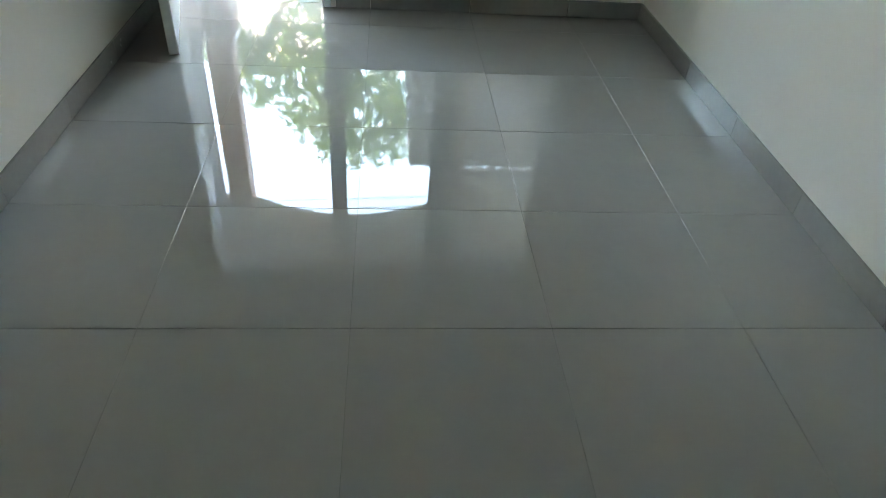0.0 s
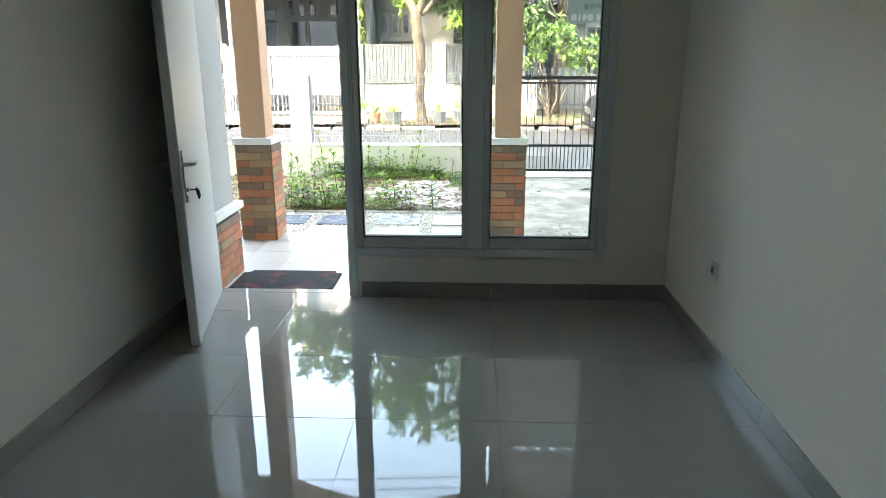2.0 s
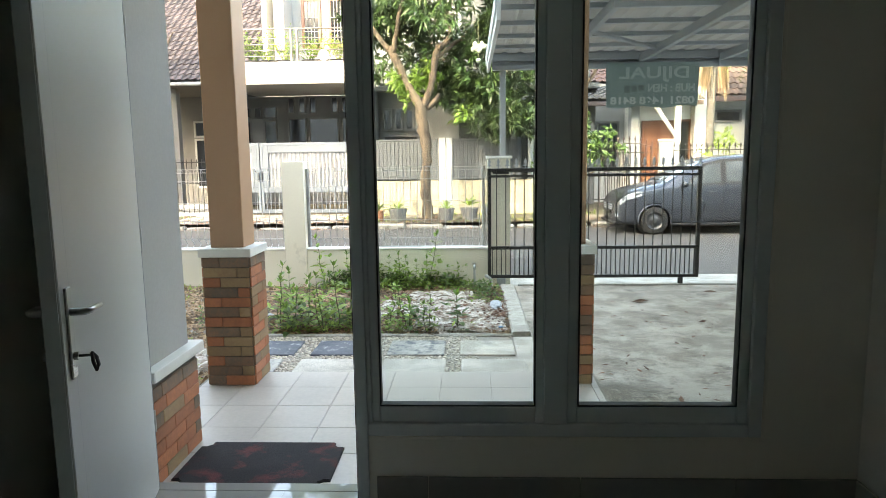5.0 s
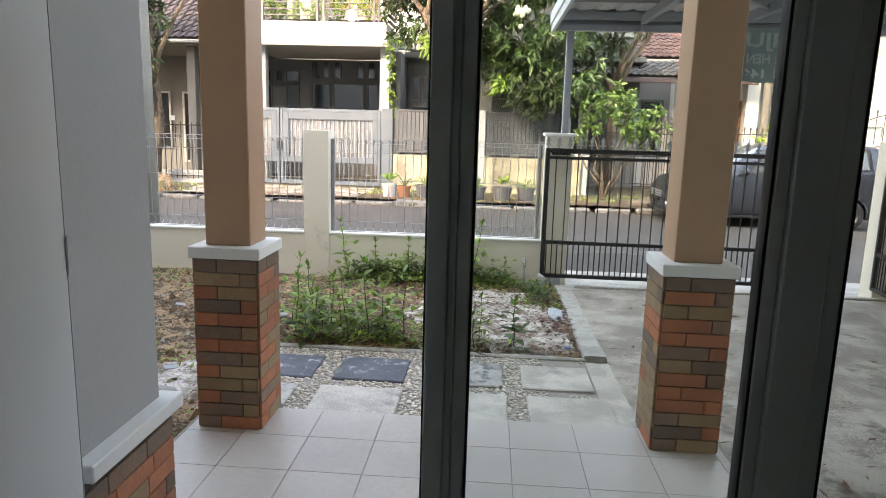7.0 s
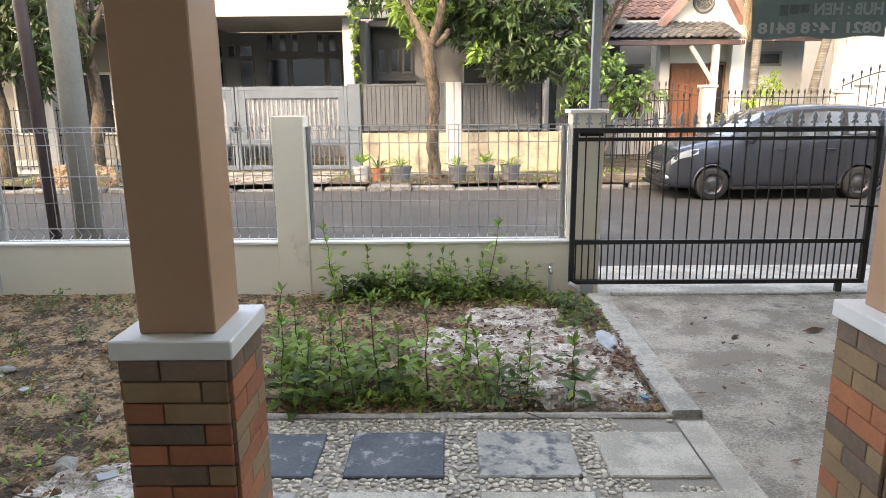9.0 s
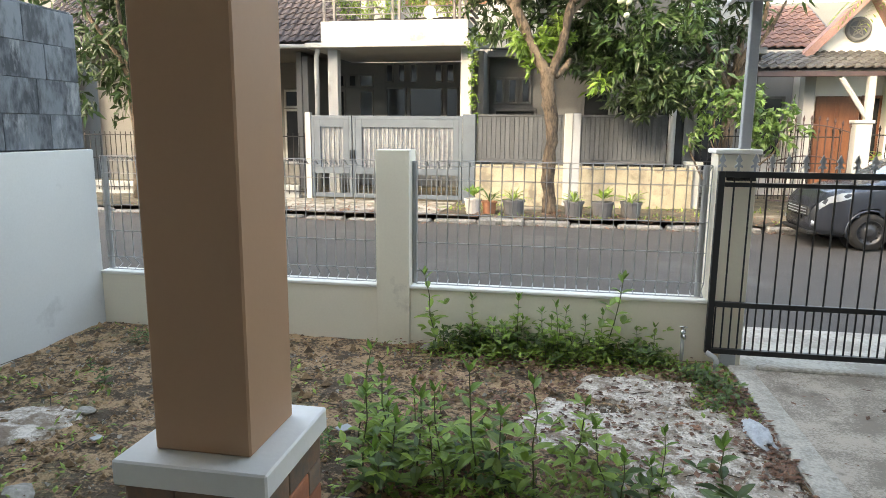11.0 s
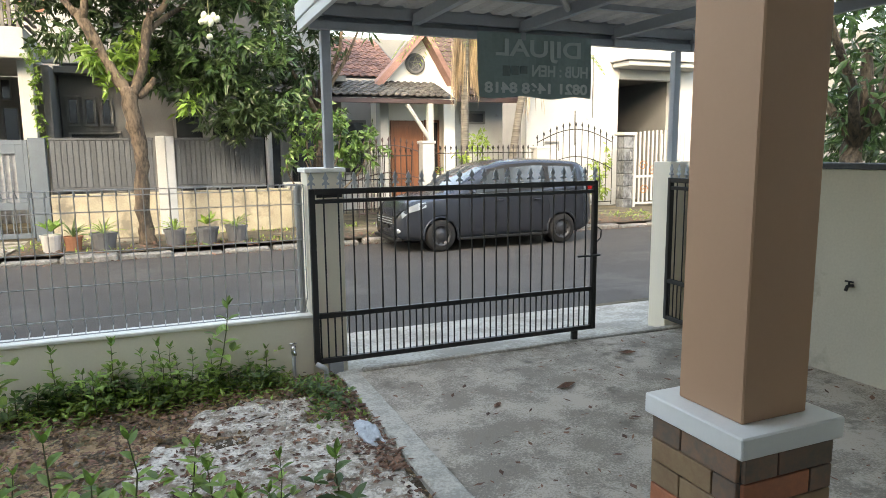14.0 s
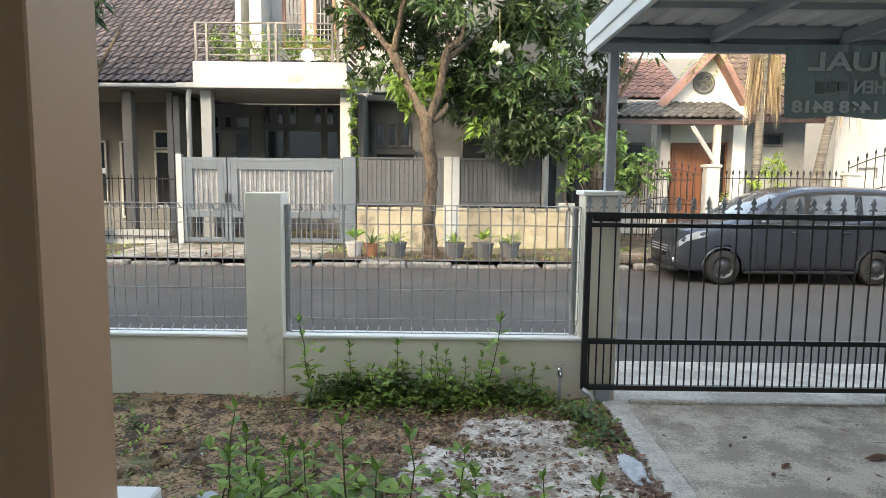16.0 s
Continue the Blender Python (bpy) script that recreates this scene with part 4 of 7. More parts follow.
for i, x in enumerate((1.45, 2.30, 3.15, 3.95)):
    part("rafter", boxes((x - 0.025, x + 0.025, CY0 if x > 1.5 else CYL, CY1 - 0.1, CZ + 0.06, CZ + 0.135), bevel=0.003), M_STEEL, cp)
    part("strut", boxes((x - 0.02, x + 0.02, CY1 - 0.115, CY1 - 0.06, CZ + 0.0, CZ + 0.14), bevel=0.002), M_STEEL, cp)
for y in (2.0, 2.6, 3.2, 3.8, 4.4):
    part("purlin", boxes((CX0 + 0.03 if y > CYL else 1.16, CX1, y - 0.02, y + 0.02, CZ + 0.138, CZ + 0.175), bevel=0.002), M_STEEL, cp)
bm = bmesh.new()
tube(bm, [(1.38, 3.21, CZ + 0.10), (2.35, 4.4, CZ + 0.10)], 0.022, n=6)
part("brace", bm, M_STEEL, cp)
bm = bmesh.new()
for x0, y0, y1, dz in ((CX0 + 0.01, CYL, CY1 + 0.05, 0.0), (1.16, 1.50, CYL - 0.002, 0.002), (1.475, 0.46, 1.497, 0.0)):
    prev = None
    for i in range(141):
        x = x0 + (CX1 + 0.05 - x0) * i / 140
        z = CZ + 0.185 + dz + (0.022 if (i % 7) in (0, 1) else 0.0)
        cur = [bm.verts.new((x, y0, z)), bm.verts.new((x, y1, z))]
        if prev:
            bm.faces.new((prev[0], cur[0], cur[1], prev[1]))
        prev = cur
part("roof_sheet", bm, M_ROOFSHEET, cp, "ribbed metal roof sheet")
for y in (0.50, 1.1):
    part("purlin", boxes((1.46, CX1, y - 0.02, y + 0.02, CZ + 0.138, CZ + 0.175), bevel=0.002), M_STEEL, cp)

# for-sale banner hung from the front beam, seen from behind
bn = thing("banner", (2.42, 4.955, 2.325), "faded green for-sale banner seen from behind", "banner")
bm = bmesh.new()
NX, NZ = 16, 10
gv = [[bm.verts.new((-0.50 + 1.0 * i / NX + 0.03 * (j / NZ) * (0.5 - i / NX), 0.012 * math.sin(i * 0.9 + j * 0.3), -0.47 * j / NZ - (0.012 * math.sin(i * 0.8) if j == NZ else 0))) for j in range(NZ + 1)] for i in range(NX + 1)]
for i in range(NX):
    for j in range(NZ):
        bm.faces.new((gv[i][j], gv[i + 1][j], gv[i + 1][j + 1], gv[i][j + 1]))
part("sheet", bm, M_BANNER, bn)
for x in (-0.49, 0.49):
    part("tie", tubes(([(x, 0, -0.005), (x * 1.02, 0.03, 0.07)], 0.003), n=5), M_GALV, bn)


def banner_text(body, x, z, size, mat, width):
    """Mirrored lettering, as it shows through the cloth from behind."""
    cu = bpy.data.curves.new("lettering", "FONT")
    cu.body, cu.size, cu.extrude, cu.offset, cu.align_x, cu.align_y = body, size, 0.0006, 0.0035, "CENTER", "CENTER"
    ob = new("lettering", cu)
    bpy.context.view_layer.update()
    dg = bpy.context.evaluated_depsgraph_get()
    me = bpy.data.meshes.new_from_object(ob.evaluated_get(dg))
    bpy.data.objects.remove(ob)
    xs = [v.co.x for v in me.vertices]
    s = width / (max(xs) - min(xs))
    for v in me.vertices:
        px, pz = -v.co.x * s, v.co.y
        v.co = (px, -0.017 - (0.002 if v.co.z > 0 else 0), pz)
    me.materials.clear()
    me.materials.append(mat)
    o = new("lettering", me)
    o.parent = bn
    o.matrix_local = pose(x, 0, z)
    return o


banner_text("DIJUAL", 0.02, -0.115, 0.17, M_BANTEXT, 0.74)
banner_text("HUB : HEN", 0.20, -0.275, 0.115, M_BANTEXT, 0.50)
for k in range(3):
    part("smudge", boxes((-0.30 + 0.075 * k, -0.24 + 0.075 * k, -0.0185, -0.0165, -0.315 + 0.01 * k, -0.24), bevel=0.0006), M_SMUDGE, bn, "dark smudged patch over the lettering")
banner_text("0821 1468 8418", 0.0, -0.405, 0.105, M_BANWHITE, 0.90)

# ---- path slabs and pebbles ----
def slab(x0, x1, y0, y1, mat, label):
    s = part("path_slab", boxes((x0, x1, y0, y1, YARD - 0.03, YARD + 0.004), bevel=0.006), mat)
    s.location = (0, 0, 0)
    return tagged(s, label, "paving slab", "path slabs")


SLABS = [(-1.220, -0.880, 2.280, 2.650, M_SLAB_D, "dark slate paving slab"), (-0.755, -0.330, 2.280, 2.660, M_SLAB_D, "dark slate paving slab"), (-0.180, 0.250, 2.280, 2.660, M_SLAB_M, "patchy cement-stained paving slab"),
         (0.365, 0.780, 2.280, 2.660, M_SLAB_L, "light gravel-finish paving slab"), (-1.220, -0.920, 1.720, 2.170, M_SLAB_M, "patchy cement-stained paving slab"), (-0.790, -0.320, 1.710, 2.170, M_SLAB_L, "light gravel-finish paving slab"), (-0.180, 0.270, 1.710, 2.170, M_SLAB_L, "light gravel-finish paving slab"),
         (0.380, 0.840, 1.710, 2.170, M_SLAB_L, "light gravel-finish paving slab")]
for s in SLABS:
    slab(*s)
rng = random.Random(5)
pebble_meshes = []
for k in range(8):
    b = bmesh.new()
    bmesh.ops.create_icosphere(b, subdivisions=1, radius=1.0)
    for v in b.verts:
        v.co *= 0.85 + 0.3 * rng.random()
    me = bpy.data.meshes.new("pebble")
    b.to_mesh(me)
    b.free()
    me.materials.append(M_PEBBLE)
    for p in me.polygons:
        p.use_smooth = True
    pebble_meshes.append(me)
spots = []
cells = collections.defaultdict(list)
for _ in range(30000):
    x, y = rng.uniform(-1.22, 0.92), rng.uniform(1.70, 2.80)
    if any(a - 0.004 < x < b_ + 0.004 and c - 0.004 < y < d + 0.004 for a, b_, c, d, *_ in SLABS):
        continue
    if x > 0.785 or x > 0.5 and noise.noise(Vector((x * 4, y * 4, 1))) > -0.15:
        continue
    r = rng.uniform(0.009, 0.020)
    ci, cj = int(x // 0.05), int(y // 0.05)
    near = [p for i in (-1, 0, 1) for j in (-1, 0, 1) for p in cells[ci + i, cj + j]]
    if all((x - px) ** 2 + (y - py) ** 2 > (r + pr) ** 2 * 0.74 for px, py, pr in near):
        spots.append((x, y, r))
        cells[ci, cj].append((x, y, r))
joined = bmesh.new()
singles = 0
for x, y, r in spots:
    m = pose(x, y, YARD - 0.009, rng.uniform(-9, 9), rng.uniform(-9, 9), rng.uniform(0, 360)) @ Matrix.Diagonal((r * rng.uniform(1.0, 1.45), r * 0.92, r * 0.45, 1))
    if singles < 290 and -0.34 < x < 0.36:
        shared("pebble", rng.choice(pebble_meshes), path_bed, m)
        singles += 1
    else:
        n0 = len(joined.verts)
        joined.from_mesh(pebble_meshes[singles % 8])
        joined.verts.ensure_lookup_table()
        for v in joined.verts[n0:]:
            v.co = m @ v.co
peb = part("pebbles", joined, M_PEBBLES, path_bed, smooth=True)
tagged(peb, kind="stuff")

# ---- parked car ----
def car(loc, rz):
    """A compact people carrier; x runs from nose to tail, y towards its far side, z from the ground."""
    c = thing("parked_car", loc, "dark slate grey compact people carrier parked at the far kerb", "car", rz=rz)
    L, W = 4.07, 0.825

    def lerp(tab, x):
        for (a, p), (b, q) in zip(tab, tab[1:]):
            if x <= b:
                f = 0 if b == a else max(0, (x - a) / (b - a))
                return p + (q - p) * f
        return tab[-1][1]
    roof_t = [(0, 0.62), (0.06, 0.74), (0.2, 0.86), (0.55, 0.96), (0.98, 1.05), (1.35, 1.30), (1.72, 1.49), (2.1, 1.575), (2.7, 1.605), (3.3, 1.59), (3.70, 1.555), (3.88, 1.47), (3.98, 1.22), (4.04, 0.98), (4.07, 0.80)]
    belt_t = [(0, 0.58), (0.06, 0.70), (0.2, 0.81), (0.55, 0.90), (0.98, 0.965), (2.0, 1.0), (3.3, 1.07), (3.8, 1.09), (3.97, 1.05), (4.04, 0.92), (4.07, 0.76)]
    low_t = [(0, 0.26), (0.12, 0.20), (0.4, 0.18), (3.7, 0.20), (3.95, 0.28), (4.07, 0.34)]
    wid_t = [(0, 0.52), (0.05, 0.62), (0.16, 0.72), (0.4, 0.80), (0.8, 0.825), (3.3, 0.825), (3.75, 0.80), (3.95, 0.73), (4.07, 0.63)]
    tumble_t = [(0, 0.97), (0.98, 0.93), (1.7, 0.80), (3.4, 0.80), (3.9, 0.84), (4.07, 0.95)]

    def ring(x):
        r, b, lo, w, tu = (lerp(t, x) for t in (roof_t, belt_t, low_t, wid_t, tumble_t))
        mid = lo + (b - lo) * 0.45
        pts = [(0.0, lo), (w * 0.7, lo), (w * 0.93, lo + 0.02), (w * 0.985, lo + 0.10)]
        pts += [(w * (0.985 + 0.015 * k / 3), lo + 0.10 + (mid - lo - 0.10) * k / 3) for k in (1, 2, 3)]
        pts += [(w * (1.0 - 0.02 * k / 3), mid + (b - 0.03 - mid) * k / 3) for k in (1, 2, 3)]
        pts += [(w * 0.965, b)]
        pts += [(w * (0.965 + (tu - 0.965) * k / 3), b + (r - 0.06 - b) * k / 3) for k in (1, 2, 3)]
        pts += [(w * tu * 0.92, r - 0.02), (w * tu * 0.6, r), (0.0, r + 0.008)]
        return pts
    xs = sorted(set([0, 0.02, 0.06, 0.1] + [round(0.15 + 0.045 * i, 3) for i in range(86)] + [4.04, 4.07]))
    xs = [x for x in xs if x <= L]
    AX = ((0.76, 0.285), (3.285, 0.285))
    bm = bmesh.new()
    rings = []
    for x in xs:
        p = ring(x)
        full = [(-y, z) for y, z in p] + [(y, z) for y, z in p[-2:0:-1]]
        rings.append([bm.verts.new((x, y, z)) for y, z in full])
    for a, b in zip(rings, rings[1:]):
        for k in range(len(a)):
            q = (a[k], a[(k + 1) % len(a)], b[(k + 1) % len(a)], b[k])
            cx, cy, cz = (sum(v.co[i] for v in q) / 4 for i in range(3))
            if abs(cy) > 0.5 and any((cx - ax) ** 2 + (cz - az) ** 2 < 0.325 ** 2 for ax, az in AX):
                continue
            bm.faces.new(q)
    bm.faces.new(rings[0])
    bm.faces.new(rings[-1][::-1])
    bmesh.ops.recalc_face_normals(bm, faces=bm.faces[:])
    part("body", bm, M_CAR, c, smooth=True)

    def side(x, s, off):
        r, b, w, tu = (lerp(t, x) for t in (roof_t, belt_t, wid_t, tumble_t))
        y = w * (0.965 + (tu - 0.965) * s) + off
        return y, b + (r - 0.06 - b) * s

    def side_panel(name, x0, x1, s0, s1, mat, sgn, lean0=0.0, lean1=0.0, off=0.007):
        b = bmesh.new()
        n = 10
        rows = []
        for i in range(n + 1):
            row = []
            for j in range(4):
                s = s0 + (s1 - s0) * j / 3
                x = x0 + lean0 * (j / 3) + (x1 + lean1 * (j / 3) - x0 - lean0 * (j / 3)) * i / n
                y, z = side(x, s, off)
                row.append(b.verts.new((x, sgn * y, z)))
            rows.append(row)
        for p, q in zip(rows, rows[1:]):
            for j in range(3):
                b.faces.new((p[j], q[j], q[j + 1], p[j + 1]))
        return part(name, b, mat, c, smooth=True)
    for sgn in (-1, 1):
        side_panel("window_trim", 1.30, 2.135, 0.0, 0.99, M_GASKET, sgn, lean0=0.44, off=0.004)
        side_panel("window_trim", 2.135, 2.96, 0.0, 0.99, M_GASKET, sgn, off=0.004)
        side_panel("window_trim", 2.96, 3.66, 0.02, 0.98, M_GASKET, sgn, lean1=-0.06, off=0.004)
        side_panel("side_window", 1.38, 2.08, 0.10, 0.88, M_CARGLASS, sgn, lean0=0.42, off=0.009)
        side_panel("side_window", 2.19, 2.90, 0.10, 0.88, M_CARGLASS, sgn, off=0.009)
        side_panel("quarter_window", 3.02, 3.58, 0.12, 0.86, M_CARGLASS, sgn, lean1=-0.06, off=0.009)
        for x in (1.30, 2.13, 2.96):
            seam = bmesh.new()
            pts = []
            for k in range(9):
                z = 0.30 + 0.68 * k / 8
                pts.append((x + (0.03 * math.sin(k / 8 * math.pi) if x > 2.9 else 0), sgn * (W * 1.001 - 0.002 - 0.02 * max(0, (k - 5) / 3)), z))
            tube(seam, pts, 0.004, n=4)
            part("door_seam", seam, M_GASKET, c)
        for x in (2.0, 2.82):
            hb = bmesh.new()
            tube(hb, [(x - 0.16, sgn * 0.815, 0.86), (x - 0.14, sgn * 0.845, 0.865), (x - 0.03, sgn * 0.845, 0.87), (x, sgn * 0.815, 0.872)], 0.013, n=6)
            part("door_handle", hb, M_CAR, c, smooth=True)
        mir = bmesh.new()
        bmesh.ops.create_uvsphere(mir, u_segments=12, v_segments=8, radius=0.1)
        for v in mir.verts:
            v.co = Vector((v.co.x * 0.65 + 1.33, sgn * (0.90 + v.co.y * 0.9), v.co.z * 0.75 + 1.03))
        tube(mir, [(1.34, sgn * 0.78, 0.98), (1.34, sgn * 0.88, 1.01)], 0.02, n=6)
        part("door_mirror", mir, M_CAR, c, smooth=True)
        hl = bmesh.new()
        cols = [(0.09, 0.60, 0.70, 0.665), (0.20, 0.705, 0.805, 0.70), (0.36, 0.75, 0.87, 0.76), (0.50, 0.80, 0.885, 0.81)]
        va, vb = [], []
        for x, z0, z1, y in cols:
            yy = lerp(wid_t, x) * 0.985
            va.append(hl.verts.new((x - 0.012, sgn * (yy + 0.006), z0)))
            vb.append(hl.verts.new((x - 0.012, sgn * (yy - 0.012), z1)))
        for i in range(3):
            hl.faces.new((va[i], va[i + 1], vb[i + 1], vb[i]))
        part("headlight", hl, M_LAMP, c, "clear headlight")
        fl = tubes(([(0.03, sgn * 0.55, 0.38), (0.10, sgn * 0.60, 0.38)], 0.045), n=10)
        part("fog_lamp", fl, M_LAMP, c)
        tl = boxes((3.92, 4.045, sgn * 0.70 - 0.05, sgn * 0.70 + 0.05, 0.92, 1.12), bevel=0.02)
        part("tail_light", tl, M_REDLAMP, c, "red tail light")
        sillb = boxes((1.1, 2.95, sgn * 0.80 - 0.03, sgn * 0.80 + 0.03, 0.185, 0.235), bevel=0.01)
        part("sill_trim", sillb, M_GASKET, c)
    ws = bmesh.new()
    rows = []
    for i in range(7):
        x = 1.04 + 0.64 * i / 6
        z = lerp(roof_t, x) + 0.012
        w = lerp(wid_t, x) * lerp(tumble_t, x) * 0.90
        rows.append([ws.verts.new((x - 0.012, w * k / 4, z - 0.035 * abs(k / 4) ** 2)) for k in range(-4, 5)])
    for p, q in zip(rows, rows[1:]):
        for k in range(8):
            ws.faces.new((p[k], p[k + 1], q[k + 1], q[k]))
    part("windscreen", ws, M_CARGLASS, c, smooth=True)
    part("grille", boxes((-0.012, 0.03, -0.42, 0.42, 0.47, 0.62), bevel=0.012), M_GASKET, c)
    for z in (0.50, 0.545, 0.59):
        part("grille_bar", boxes((-0.02, 0.01, -0.40, 0.40, z - 0.006, z + 0.006), bevel=0.003), M_STEEL, c)
    part("bumper_lip", boxes((-0.03, 0.12, -0.60, 0.60, 0.19, 0.26), bevel=0.02), M_GASKET, c)
    part("number_plate", boxes((-0.03, -0.014, -0.22, 0.22, 0.40, 0.46), bevel=0.003), M_GASKET, c)
    for (ax, az) in AX:
        for sgn in (-1, 1):
            arch = bmesh.new()
            tube(arch, [(ax + 0.33 * math.cos(math.pi * (-0.08 + 1.16 * k / 16)), sgn * 0.806, az + 0.33 * math.sin(math.pi * (-0.08 + 1.16 * k / 16))) for k in range(17)], 0.02, n=6)
            part("wheel_arch", arch, M_CAR, c, smooth=True)
            well = bmesh.new()
            tube(well, [(ax, sgn * 0.52, az), (ax, sgn * 0.56, az)], 0.33, n=20)
            part("wheel_well", well, M_GASKET, c)
            b = lathe([(0.19, -0.09), (0.255, -0.09), (0.278, -0.07), (0.285, -0.03), (0.285, 0.03), (0.278, 0.07), (0.255, 0.09), (0.19, 0.09)], 28, caps=False)
            wh = part("wheel", b, M_TYRE, c, "black tyre", smooth=True, at=pose(ax, sgn * 0.735, az, 90))
            b = lathe([(0.185, -0.06), (0.195, 0.0), (0.19, 0.085), (0.175, 0.088), (0.165, 0.05), (0.12, 0.045), (0.075, 0.075), (0.055, 0.085), (0.02, 0.085)] if sgn < 0 else [(0.02, -0.085), (0.055, -0.085), (0.075, -0.075), (0.12, -0.045), (0.165, -0.05), (0.175, -0.088), (0.19, -0.085), (0.195, 0.0), (0.185, 0.06)], 24)
            rim = part("rim", b, M_RIM, wh, "dark steel rim", smooth=True)
            for k in range(10):
                a = 2 * math.pi * k / 10
                part("rim_hole", tubes(([(0.142 * math.cos(a), 0.142 * math.sin(a), sgn * 0.040), (0.142 * math.cos(a), 0.142 * math.sin(a), sgn * -0.054)], 0.017), n=8), M_GASKET, wh)
    return c


car((3.43, 12.02, ROAD), 1.0)


# ---- trees and shrubs ----
def crown_mesh(rng, blobs, clusters, per, length, width, zbias=-0.2, ragged=0.35):
    """Many leaf rosettes filling uneven lumps, with gaps."""
    verts, faces = [], []
    total = sum(b[3] * b[4] * b[5] for b in blobs)
    for cx, cy, cz, rx, ry, rz in blobs:
        for _ in range(max(4, int(clusters * rx * ry * rz / total))):
            d = rnd_dir(rng)
            r = rng.random() ** 0.45
            q = Vector((cx + d.x * rx * r, cy + d.y * ry * r, cz + d.z * rz * r))
            if noise.noise(q * 1.1) < -ragged * 0.6:
                continue
            out = Vector((d.x, d.y, d.z * 0.5 + zbias * 0.5)) + rnd_dir(rng) * 0.6
            for _ in range(per):
                v = (out * 0.5 + rnd_dir(rng)).normalized()
                v.z += zbias
                v.normalize()
                base = q + rnd_dir(rng) * length * 0.35
                ln, wd = length * rng.uniform(0.7, 1.2), width * rng.uniform(0.8, 1.2)
                sidev = v.cross(rnd_dir(rng))
                if sidev.length < 0.05:
                    continue
                sidev.normalize()
                nrm = sidev.cross(v)
                i = len(verts)
                verts += [base, base + v * ln * 0.45 + sidev * wd * 0.5, base + v * ln * 0.5 + nrm * wd * 0.15, base + v * ln * 0.45 - sidev * wd * 0.5, base + v * ln - Vector((0, 0, ln * 0.18))]
                faces += [(i, i + 2, i + 1), (i + 1, i + 2, i + 4), (i, i + 3, i + 2), (i + 3, i + 4, i + 2)]
    me = bpy.data.meshes.new("crown")
    me.from_pydata(verts, [], faces)
    return me


def add_crown(parent, me, mat, label=""):
    me.materials.append(mat)
    ob = new("crown", me)
    ob.parent = parent
    return tagged(ob, label) if label else ob


def wobbly(rng, p, q, n, amp):
    p, q = Vector(p), Vector(q)
    return [p.lerp(q, i / n) + (Vector((rng.uniform(-amp, amp), rng.uniform(-amp, amp), rng.uniform(-amp, amp) * 0.5)) if 0 < i < n else Vector()) for i in range(n + 1)]


rng = random.Random(21)
mango = thing("mango_tree", (-0.65, 14.0, -0.2), "mango tree with forked pale trunk and hanging fruit", "tree")
part("trunk", gnarly([(0, 0, -0.1), (0.02, 0, 0.15), (-0.02, 0, 0.8), (0.03, 0.02, 1.6), (-0.06, 0, 2.3), (-0.12, 0, 2.85)], [0.20, 0.145, 0.122, 0.120, 0.132, 0.122], 3, n=14), M_BARK, mango, smooth=True)
BOUGHS = [([(-0.12, 0, 2.75), (-0.42, 0.02, 3.3), (-0.72, 0, 3.95), (-0.85, 0.05, 4.15)], [0.15, 0.125, 0.115, 0.10]), ([(-0.85, 0, 4.1), (-1.3, 0.1, 4.7), (-1.75, 0.1, 5.2), (-2.2, 0.2, 6.2)], [0.085, 0.075, 0.065, 0.04]),
         ([(-0.05, 0, 2.75), (0.15, 0.03, 3.2), (0.26, 0, 3.85), (0.36, 0.05, 4.2)], [0.13, 0.11, 0.10, 0.075]), ([(0.36, 0, 4.1), (0.65, 0.1, 4.5), (0.5, 0.2, 5.4), (0.8, 0.2, 6.8)], [0.07, 0.065, 0.06, 0.03]),
         ([(0.05, 0.02, 2.7), (0.25, 0.1, 2.9), (0.33, 0.12, 3.05)], [0.09, 0.085, 0.06]), ([(0.3, 0.05, 3.9), (0.9, 0.4, 4.4), (1.6, 0.5, 4.7), (2.4, 0.5, 4.6)], [0.06, 0.05, 0.035, 0.02]),
         ([(-0.75, 0, 4.0), (-0.5, -0.3, 5.0), (-0.2, -0.4, 6.0), (0.0, -0.3, 7.5)], [0.08, 0.07, 0.05, 0.03])]
for pts, rad in BOUGHS:
    part("limb", gnarly(pts, [0.78 * q for q in rad], len(pts) + int(pts[1][0] * 100)), M_BARK, mango, smooth=True)
add_crown(mango, crown_mesh(rng, [(1.6, 0.6, 3.5, 1.15, 0.9, 1.2), (0.3, 0.9, 3.6, 0.9, 0.6, 0.9), (0.2, -0.4, 5.35, 1.6, 1.1, 0.65), (2.2, 0.4, 5.2, 1.3, 1.0, 1.0), (-1.6, 0.3, 6.9, 2.4, 1.8, 1.4), (1.2, 0.3, 6.8, 2.0, 1.7, 1.3), (-0.2, 0.2, 8.1, 2.0, 1.7, 1.0),
                                     (-1.3, 0.6, 4.9, 0.9, 0.7, 0.5), (-3.2, 0.3, 6.6, 1.2, 1.2, 0.9), (2.5, 0.2, 3.3, 0.9, 0.7, 0.9), (-1.1, 0.8, 3.7, 0.45, 0.4, 0.35), (0.5, 0.3, 8.9, 2.2, 1.8, 1.0), (0.3, -0.9, 4.75, 1.0, 0.4, 0.3)], 2100, 11, 0.25, 0.074), M_LEAF, "dark green drooping mango leaves")
